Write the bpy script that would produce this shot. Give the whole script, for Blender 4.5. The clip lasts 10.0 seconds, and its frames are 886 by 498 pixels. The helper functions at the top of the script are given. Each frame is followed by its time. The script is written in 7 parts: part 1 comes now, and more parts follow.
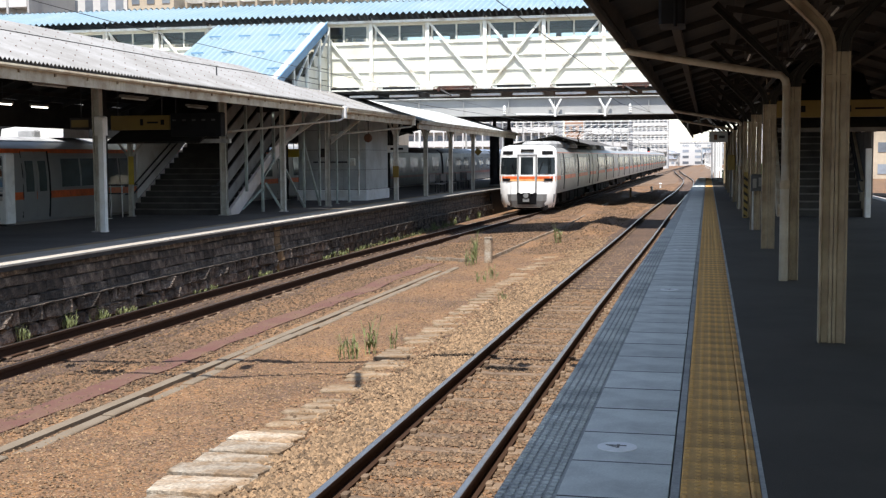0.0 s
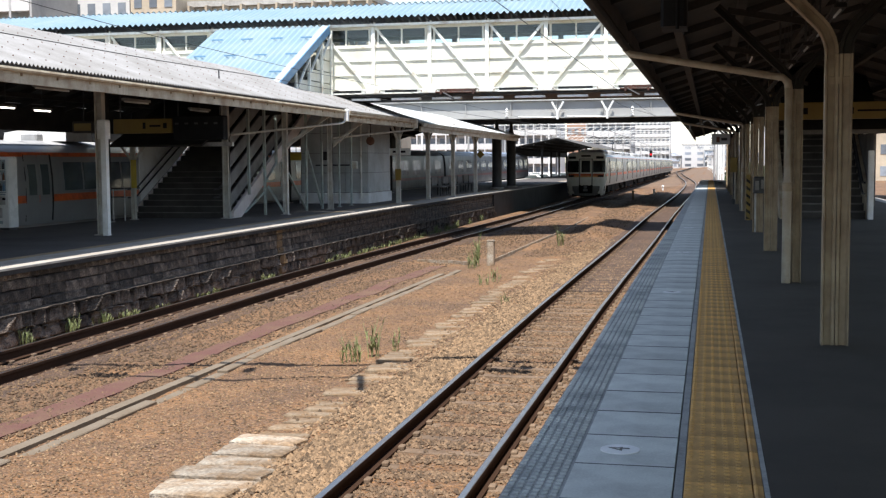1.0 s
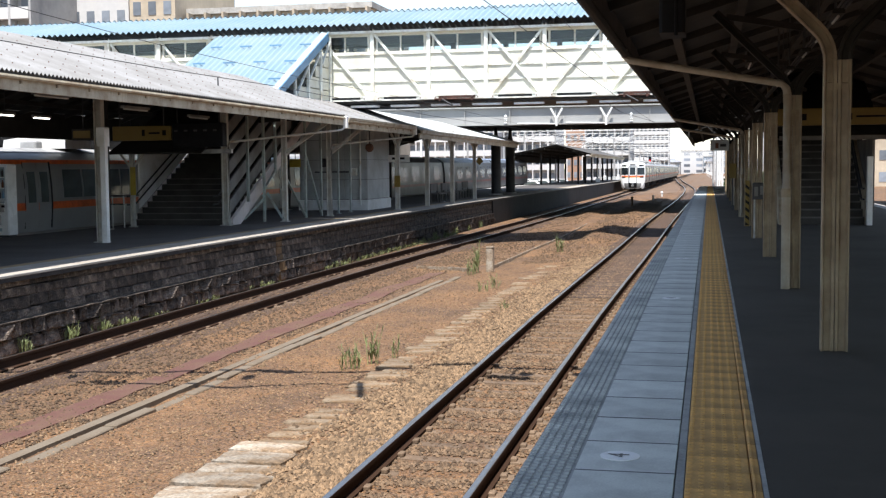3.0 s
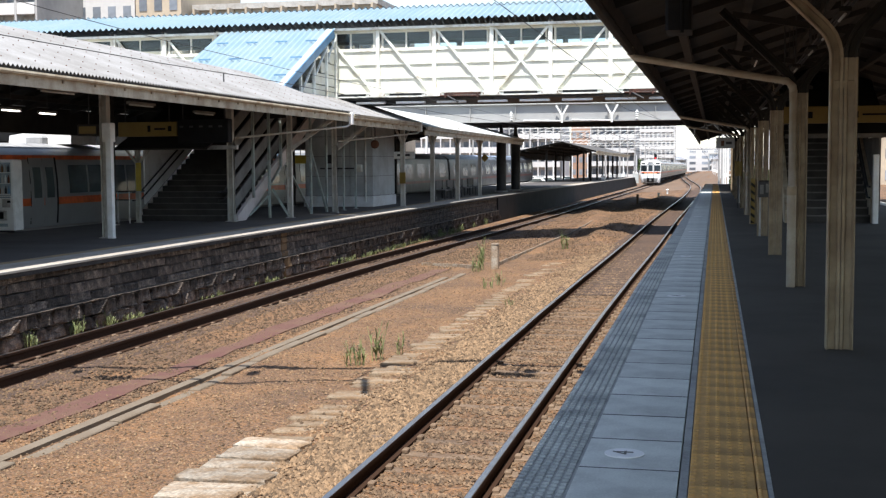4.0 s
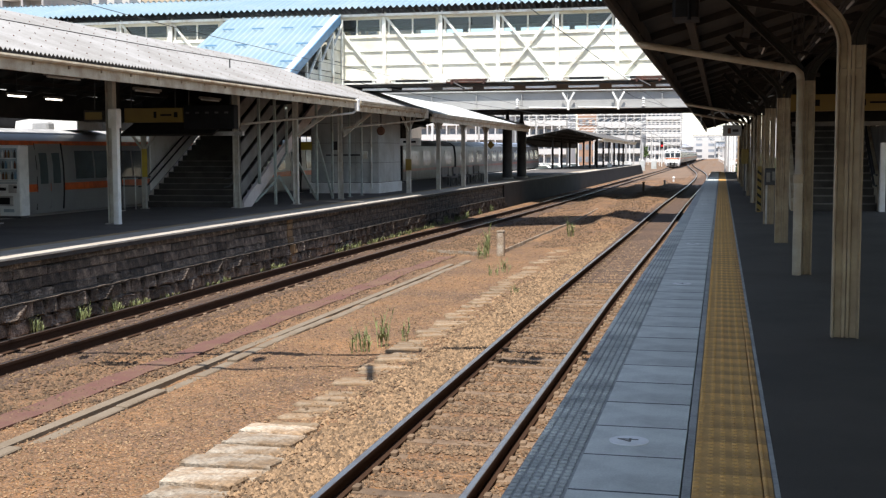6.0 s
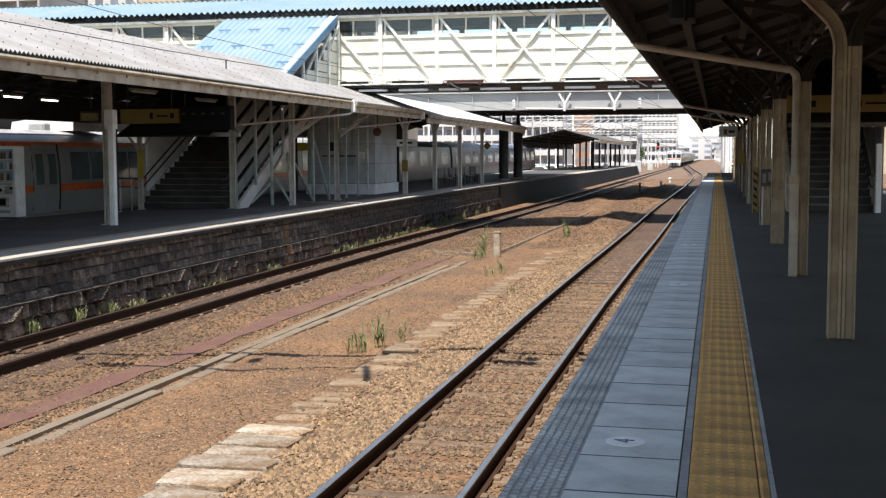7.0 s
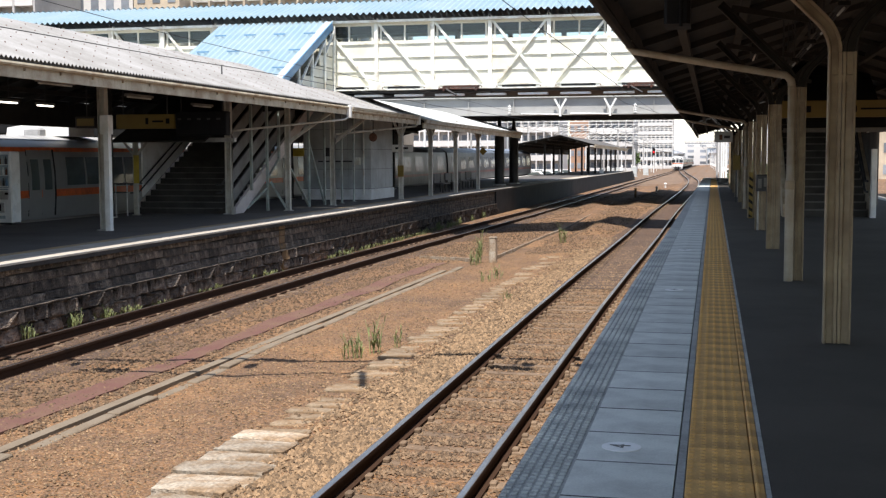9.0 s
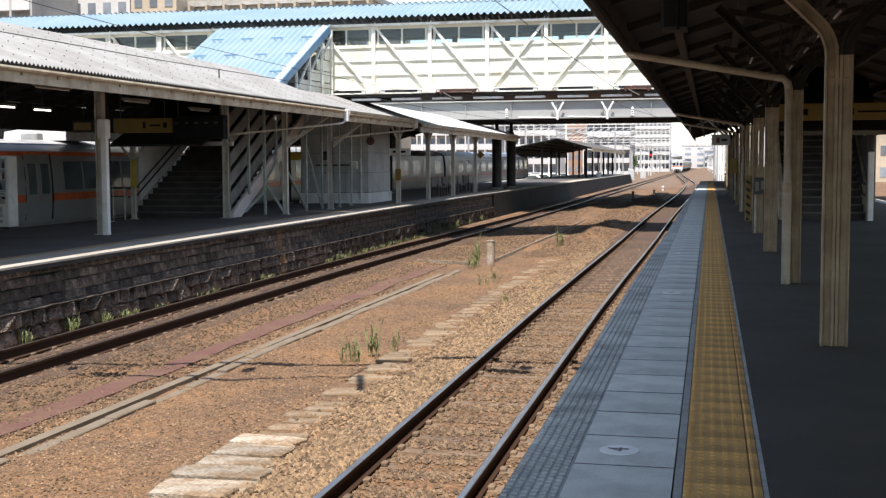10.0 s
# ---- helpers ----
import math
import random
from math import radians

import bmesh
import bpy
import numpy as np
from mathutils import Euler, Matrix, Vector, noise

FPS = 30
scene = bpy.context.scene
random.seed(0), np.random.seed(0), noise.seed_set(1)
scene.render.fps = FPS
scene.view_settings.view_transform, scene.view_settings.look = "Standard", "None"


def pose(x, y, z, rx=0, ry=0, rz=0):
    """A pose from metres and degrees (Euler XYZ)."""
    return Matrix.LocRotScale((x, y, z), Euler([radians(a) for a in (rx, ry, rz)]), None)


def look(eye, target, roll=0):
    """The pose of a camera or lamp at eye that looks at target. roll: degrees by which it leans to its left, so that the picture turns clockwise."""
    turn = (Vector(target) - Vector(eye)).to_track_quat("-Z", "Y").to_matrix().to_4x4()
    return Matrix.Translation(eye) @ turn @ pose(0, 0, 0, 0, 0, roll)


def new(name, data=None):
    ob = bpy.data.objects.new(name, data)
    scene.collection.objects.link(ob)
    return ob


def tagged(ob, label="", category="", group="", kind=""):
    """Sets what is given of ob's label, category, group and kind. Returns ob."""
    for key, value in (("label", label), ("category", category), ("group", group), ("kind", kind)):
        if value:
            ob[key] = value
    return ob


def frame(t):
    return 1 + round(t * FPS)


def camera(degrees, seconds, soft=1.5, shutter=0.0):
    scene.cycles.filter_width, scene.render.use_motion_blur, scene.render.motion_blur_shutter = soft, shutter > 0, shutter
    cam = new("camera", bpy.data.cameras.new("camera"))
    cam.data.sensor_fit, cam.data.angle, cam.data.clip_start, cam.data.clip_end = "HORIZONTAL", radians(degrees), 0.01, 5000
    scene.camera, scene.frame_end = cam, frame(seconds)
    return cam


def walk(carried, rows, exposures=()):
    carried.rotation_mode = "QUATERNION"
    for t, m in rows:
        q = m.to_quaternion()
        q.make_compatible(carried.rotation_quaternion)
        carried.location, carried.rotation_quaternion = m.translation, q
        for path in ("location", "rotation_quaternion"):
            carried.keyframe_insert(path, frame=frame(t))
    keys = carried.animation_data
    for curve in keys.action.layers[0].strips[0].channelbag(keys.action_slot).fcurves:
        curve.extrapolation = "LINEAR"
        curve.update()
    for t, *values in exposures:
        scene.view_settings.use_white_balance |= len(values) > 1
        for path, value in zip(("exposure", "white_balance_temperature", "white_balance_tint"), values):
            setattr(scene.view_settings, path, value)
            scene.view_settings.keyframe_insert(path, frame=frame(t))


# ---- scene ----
cam = camera(41.31, 10.0, soft=1.3)

# Hand-held camera on the platform: seconds, turn to the left, tilt down, lean (degrees).
SWAY = [
    (0.0, 12.689, 4.476, 0.333),
    (0.5, 12.774, 4.414, 0.390),
    (1.0, 12.809, 4.338, 0.438),
    (1.5, 12.782, 4.217, 0.406),
    (2.0, 12.734, 4.096, 0.456),
    (2.5, 12.693, 4.003, 0.564),
    (4.0, 13.017, 4.171, 0.357),
    (4.5, 13.074, 4.334, 0.204),
    (5.0, 13.257, 4.578, 0.127),
    (5.5, 13.339, 4.809, 0.212),
    (7.0, 13.121, 4.760, 0.191),
    (7.5, 13.067, 4.712, 0.271),
    (8.0, 13.060, 4.665, 0.376),
    (8.5, 13.001, 4.579, 0.270),
    (9.0, 12.917, 4.501, 0.202),
    (9.5, 12.872, 4.408, 0.256),
    (10.0, 12.798, 4.331, 0.300),
]

EYE = (0.0, 0.0, 2.55)


def aim(turn, tilt, lean):
    return pose(*EYE) @ pose(0, 0, 0, 0, 0, turn) @ pose(0, 0, 0, 90 - tilt, 0, 0) @ pose(0, 0, 0, 0, 0, -lean)


# the film's picture turns a little warmer and darker on the way: seconds, stops, kelvin, tint
TONE = [(0.0, 0.89, 6600, 10), (2.5, 0.90, 6520, 10), (5.0, 0.90, 6620, 10), (7.0, 0.87, 6850, 11), (10.0, 0.87, 6780, 11)]
walk(cam, [(t, aim(a, b, c)) for t, a, b, c in SWAY], TONE)

# ---------------------------------------------------------------- light
SUN_WAY = Vector((0.04, -0.42, 1.0)).normalized()
world = bpy.data.worlds.new("sky")
scene.world = world
world.use_nodes = True
wn = world.node_tree.nodes
sky = wn.new("ShaderNodeTexSky")
sky.sky_type = "NISHITA"
sky.sun_disc = False
sky.sun_elevation = math.asin(SUN_WAY.z)
sky.sun_rotation = math.atan2(SUN_WAY.x, SUN_WAY.y)
sky.air_density, sky.dust_density, sky.ozone_density = 1.0, 0.15, 1.6
wn["Background"].inputs[1].default_value = 0.133
hazy = wn.new("ShaderNodeHueSaturation")
hazy.inputs["Saturation"].default_value = 0.78
world.node_tree.links.new(sky.outputs[0], hazy.inputs["Color"])
world.node_tree.links.new(hazy.outputs[0], wn["Background"].inputs[0])
sun_data = bpy.data.lights.new("sun", "SUN")
sun_data.energy, sun_data.angle, sun_data.color = 4.8, radians(0.6), (1.0, 0.975, 0.945)
sun = new("sun", sun_data)
sun.matrix_world = look(SUN_WAY * 60, (0, 0, 0))

# ---------------------------------------------------------------- mesh tools


DIP_FROM = 55.0


def dip(y):
    """The yard falls gently away beyond the first stretch."""
    return -0.0037 * max(0.0, y - DIP_FROM)


class Geo:
    """Corners and faces of one part, in world metres."""

    def __init__(self):
        self.v, self.f = [], []

    def add(self, verts, faces):
        n = len(self.v)
        self.v += [tuple(p) for p in verts]
        self.f += [tuple(n + i for i in f) for f in faces]
        return self

    def box(self, x0, x1, y0, y1, z0, z1, c=0.0):
        """A box, its upright and top edges bevelled by c; a long one bends with the yard."""
        if y0 < DIP_FROM - 1 and y1 > DIP_FROM + 1:
            return self.sweep([(x0, z0), (x1, z0), (x1, z1), (x0, z1)], [(0, y0, 0), (0, DIP_FROM, 0), (0, y1, 0)])
        if c <= 0:
            v = [(x, y, z) for z in (z0, z1) for x, y in ((x0, y0), (x1, y0), (x1, y1), (x0, y1))]
            return self.add(v, [(3, 2, 1, 0), (4, 5, 6, 7), (0, 1, 5, 4), (1, 2, 6, 5), (2, 3, 7, 6), (3, 0, 4, 7)])
        v = []
        for z, i in ((z0, 0.0), (z1 - c, 0.0), (z1, c)):
            a, b, d, e = x0 + i, x1 - i, y0 + i, y1 - i
            k = c
            v += [(a + k, d, z), (b - k, d, z), (b, d + k, z), (b, e - k, z), (b - k, e, z), (a + k, e, z), (a, e - k, z), (a, d + k, z)]
        f = [tuple(range(7, -1, -1)), tuple(range(16, 24))]
        for r in (0, 8):
            f += [(r + i, r + (i + 1) % 8, r + 8 + (i + 1) % 8, r + 8 + i) for i in range(8)]
        return self.add(v, f)

    def beam(self, p, q, w, h, up=(0, 0, 1)):
        """A bar of section w by h from p to q."""
        p, q = Vector(p), Vector(q)
        d = (q - p).normalized()
        s = d.cross(Vector(up))
        if s.length < 1e-4:
            s = d.cross(Vector((0, 1, 0)))
        s.normalize()
        u = s.cross(d).normalized()
        o = [s * (a * w / 2) + u * (b * h / 2) for a, b in ((-1, -1), (1, -1), (1, 1), (-1, 1))]
        v = [p + k for k in o] + [q + k for k in o]
        return self.add(v, [(0, 1, 2, 3), (7, 6, 5, 4), (1, 0, 4, 5), (2, 1, 5, 6), (3, 2, 6, 7), (0, 3, 7, 4)])

    def tube(self, pts, r, n=10):
        """A round bar along the points."""
        pts = [Vector(p) for p in pts]
        base = len(self.v)
        for i, p in enumerate(pts):
            d = (pts[min(i + 1, len(pts) - 1)] - pts[max(i - 1, 0)]).normalized()
            s = d.cross(Vector((0, 0, 1)))
            if s.length < 1e-3:
                s = Vector((1, 0, 0))
            s.normalize()
            u = d.cross(s)
            rr = r[i] if isinstance(r, (list, tuple)) else r
            self.v += [tuple(p + rr * (math.cos(a) * s + math.sin(a) * u)) for a in [2 * math.pi * k / n for k in range(n)]]
        for i in range(len(pts) - 1):
            for k in range(n):
                a, b = base + i * n + k, base + i * n + (k + 1) % n
                self.f.append((a, b, b + n, a + n))
        self.f.append(tuple(base + k for k in range(n))[::-1])
        self.f.append(tuple(base + (len(pts) - 1) * n + k for k in range(n)))
        return self

    def sweep(self, section, path, closed=True, caps=True):
        """A section of (across, up) carried along points of the plan, upright."""
        path = [Vector(p) for p in path]
        base, n = len(self.v), len(section)
        for i, p in enumerate(path):
            d = path[min(i + 1, len(path) - 1)] - path[max(i - 1, 0)]
            s = Vector((d.y, -d.x, 0)).normalized()
            self.v += [tuple(p + s * a + Vector((0, 0, b))) for a, b in section]
        for i in range(len(path) - 1):
            for k in range(n if closed else n - 1):
                a, b = base + i * n + k, base + i * n + (k + 1) % n
                self.f.append((a, b, b + n, a + n))
        if closed and caps:
            self.f.append(tuple(base + k for k in range(n))[::-1])
            self.f.append(tuple(base + (len(path) - 1) * n + k for k in range(n)))
        return self

    def sheet(self, fn, us, vs, thick=0.0):
        """A grid of points fn(u, v), with a lower skin where it has thickness."""
        n, m, base = len(us), len(vs), len(self.v)
        top = [Vector(fn(u, w)) for u in us for w in vs]
        self.v += [tuple(p) for p in top]
        quads = [(i * m + j, (i + 1) * m + j, (i + 1) * m + j + 1, i * m + j + 1) for i in range(n - 1) for j in range(m - 1)]
        self.f += [tuple(base + k for k in q) for q in quads]
        if thick:
            low = len(self.v)
            self.v += [(p.x, p.y, p.z - thick) for p in top]
            self.f += [tuple(low + k for k in q[::-1]) for q in quads]
            rim = [i * m for i in range(n)] + [(n - 1) * m + j for j in range(1, m)] + [i * m + m - 1 for i in range(n - 2, -1, -1)] + [j for j in range(m - 2, 0, -1)]
            for a, b in zip(rim, rim[1:] + rim[:1]):
                self.f.append((base + a, low + a, low + b, base + b))
        return self


def mesh_of(name, geo, material, at=(0, 0, 0), smooth=False, sunk=True):
    me = bpy.data.meshes.new(name)
    v = [(x - at[0], y - at[1], z - at[2] + (dip(y) if sunk else 0.0)) for x, y, z in geo.v]
    me.from_pydata(v, [], geo.f)
    me.materials.append(material)
    if smooth:
        me.shade_smooth()
        me.set_sharp_from_angle(angle=radians(40))
    me.update()
    return me


def origin_of(ob):
    p = Vector((0, 0, 0))
    while ob:
        p += ob.location
        ob = ob.parent
    return p


def thing(name, at, label, category, group="", kind=""):
    ob = new(name)
    ob.empty_display_size = 0.2
    ob.location = at
    return tagged(ob, label, category, group, kind)


def part(name, geo, material, parent, label="", smooth=False, kind="", sunk=True):
    """One mesh under a thing or a part."""
    o = origin_of(parent)
    ob = new(name, mesh_of(name, geo, material, o, smooth, sunk))
    ob.parent = parent
    return tagged(ob, label, kind=kind)


def solid(name, geo, material, label="", category="", group="", kind="", at=None, smooth=False):
    """A thing of one mesh."""
    at = at or (0, 0, 0)
    ob = new(name, mesh_of(name, geo, material, at, smooth))
    ob.location = at
    return tagged(ob, label, category, group, kind)


def piece(name, mesh, parent, at, turn=0.0, size=(1, 1, 1)):
    """One of many alike pieces on a shared mesh; at is in world metres."""
    ob = new(name, mesh)
    ob.parent = parent
    ob.location = Vector(at) + Vector((0, 0, dip(at[1]))) - origin_of(parent)
    if turn:
        ob.rotation_euler = (0, 0, turn)
    ob.scale = size
    return ob


# ---------------------------------------------------------------- materials


def mat(name, color, rough=0.7, metal=0.0, vary=0.15, scale=3.0, fine=40.0, bump=0.2, other=None, amount=0.35, depth=0.01,
        by_object=0.0, by_island=0.0, stretch=(1, 1, 1), streak=0.0, spec=0.5):
    """A painted, worn or grained surface: a broad stain, a fine grain and a relief."""
    m = bpy.data.materials.new(name)
    m.use_nodes = True
    n, link = m.node_tree.nodes, m.node_tree.links.new
    bsdf = n["Principled BSDF"]
    co = n.new("ShaderNodeTexCoord")
    mp = n.new("ShaderNodeMapping")
    mp.inputs["Scale"].default_value = stretch
    link(co.outputs["Object"], mp.inputs[0])
    big = n.new("ShaderNodeTexNoise")
    big.inputs["Scale"].default_value, big.inputs["Detail"].default_value, big.inputs["Roughness"].default_value = scale, 5.0, 0.62
    small = n.new("ShaderNodeTexNoise")
    small.inputs["Scale"].default_value, small.inputs["Detail"].default_value = fine, 3.0
    link(mp.outputs[0], big.inputs[0])
    link(mp.outputs[0], small.inputs[0])
    other = other or tuple(c * 0.55 for c in color)
    ramp = n.new("ShaderNodeValToRGB")
    ramp.color_ramp.elements[0].position, ramp.color_ramp.elements[1].position = 0.62 - amount * 0.6, 0.80 - amount * 0.3
    ramp.color_ramp.elements[0].color, ramp.color_ramp.elements[1].color = (0, 0, 0, 1), (1, 1, 1, 1)
    link(big.outputs[0], ramp.inputs[0])
    mix = n.new("ShaderNodeMix")
    mix.data_type = "RGBA"
    mix.inputs["A"].default_value, mix.inputs["B"].default_value = (*color, 1), (*other, 1)
    fac = ramp.outputs[0]
    if streak:
        st_map = n.new("ShaderNodeMapping")
        st_map.inputs["Scale"].default_value = (4.0, 4.0, 0.35)
        link(co.outputs["Object"], st_map.inputs[0])
        st = n.new("ShaderNodeTexNoise")
        st.inputs["Scale"].default_value, st.inputs["Detail"].default_value = 2.5, 6.0
        link(st_map.outputs[0], st.inputs[0])
        mr = n.new("ShaderNodeMapRange")
        mr.inputs[1].default_value, mr.inputs[2].default_value, mr.inputs[4].default_value = 0.5, 0.75, streak
        link(st.outputs[0], mr.inputs[0])
        mx = n.new("ShaderNodeMath")
        mx.operation = "MAXIMUM"
        link(fac, mx.inputs[0])
        link(mr.outputs[0], mx.inputs[1])
        fac = mx.outputs[0]
    link(fac, mix.inputs["Factor"])
    hsv = n.new("ShaderNodeHueSaturation")
    link(mix.outputs["Result"], hsv.inputs["Color"])
    rng = n.new("ShaderNodeMapRange")
    rng.inputs[1].default_value, rng.inputs[2].default_value, rng.inputs[3].default_value, rng.inputs[4].default_value = 0.25, 0.75, 1 - vary, 1 + vary
    link(small.outputs[0], rng.inputs[0])
    val = rng.outputs[0]
    for strength, node, sock in ((by_object, "ShaderNodeObjectInfo", "Random"), (by_island, "ShaderNodeNewGeometry", "Random Per Island")):
        if strength:
            info = n.new(node)
            r2 = n.new("ShaderNodeMapRange")
            r2.inputs[3].default_value, r2.inputs[4].default_value = 1 - strength, 1 + strength
            link(info.outputs[sock], r2.inputs[0])
            mul = n.new("ShaderNodeMath")
            mul.operation = "MULTIPLY"
            link(val, mul.inputs[0])
            link(r2.outputs[0], mul.inputs[1])
            val = mul.outputs[0]
    link(val, hsv.inputs["Value"])
    link(hsv.outputs[0], bsdf.inputs["Base Color"])
    bsdf.inputs["Metallic"].default_value = metal
    bsdf.inputs["Specular IOR Level"].default_value = spec
    rr = n.new("ShaderNodeMapRange")
    rr.inputs[3].default_value, rr.inputs[4].default_value = max(0.05, rough - 0.12), min(1.0, rough + 0.1)
    link(big.outputs[0], rr.inputs[0])
    link(rr.outputs[0], bsdf.inputs["Roughness"])
    if bump:
        bp = n.new("ShaderNodeBump")
        bp.inputs["Strength"].default_value, bp.inputs["Distance"].default_value = bump, depth
        link(small.outputs[0], bp.inputs["Height"])
        link(bp.outputs[0], bsdf.inputs["Normal"])
    return m


def glass(name, color=(0.6, 0.7, 0.72), rough=0.03, mixed=0.75):
    m = bpy.data.materials.new(name)
    m.use_nodes = True
    n, link = m.node_tree.nodes, m.node_tree.links.new
    b = n["Principled BSDF"]
    b.inputs["Base Color"].default_value = (*color, 1)
    b.inputs["Roughness"].default_value = rough
    b.inputs["Transmission Weight"].default_value = mixed
    b.inputs["IOR"].default_value = 1.45
    return m


def lit(name, color, strength):
    m = bpy.data.materials.new(name)
    m.use_nodes = True
    b = m.node_tree.nodes["Principled BSDF"]
    b.inputs["Base Color"].default_value = (*(0.6 * c for c in color), 1)
    b.inputs["Emission Color"].default_value = (*color, 1)
    b.inputs["Emission Strength"].default_value = strength
    return m


def gravel(name, color, other):
    """Small angular stones: a cell colour each, broad stains, and the relief of the cells."""
    m = mat(name, color, 0.95, vary=0.25, scale=0.5, fine=9, bump=0.0, other=other, amount=0.5)
    n, link = m.node_tree.nodes, m.node_tree.links.new
    bsdf = n["Principled BSDF"]
    old = bsdf.inputs["Base Color"].links[0].from_socket
    co = n.new("ShaderNodeTexCoord")
    vor = n.new("ShaderNodeTexVoronoi")
    vor.inputs["Scale"].default_value = 46.0
    link(co.outputs["Object"], vor.inputs["Vector"])
    sep = n.new("ShaderNodeSeparateColor")
    link(vor.outputs["Color"], sep.inputs[0])
    mr = n.new("ShaderNodeMapRange")
    mr.inputs[3].default_value, mr.inputs[4].default_value = 0.52, 1.62
    link(sep.outputs[0], mr.inputs[0])
    hs = n.new("ShaderNodeHueSaturation")
    link(old, hs.inputs["Color"])
    link(mr.outputs[0], hs.inputs["Value"])
    ms = n.new("ShaderNodeMapRange")
    ms.inputs[3].default_value, ms.inputs[4].default_value = 0.85, 1.1
    link(sep.outputs[1], ms.inputs[0])
    link(ms.outputs[0], hs.inputs["Saturation"])
    link(hs.outputs[0], bsdf.inputs["Base Color"])
    bp = n.new("ShaderNodeBump")
    bp.inputs["Strength"].default_value, bp.inputs["Distance"].default_value = 0.9, 0.018
    bp.invert = True
    link(vor.outputs["Distance"], bp.inputs["Height"])
    link(bp.outputs[0], bsdf.inputs["Normal"])
    return m


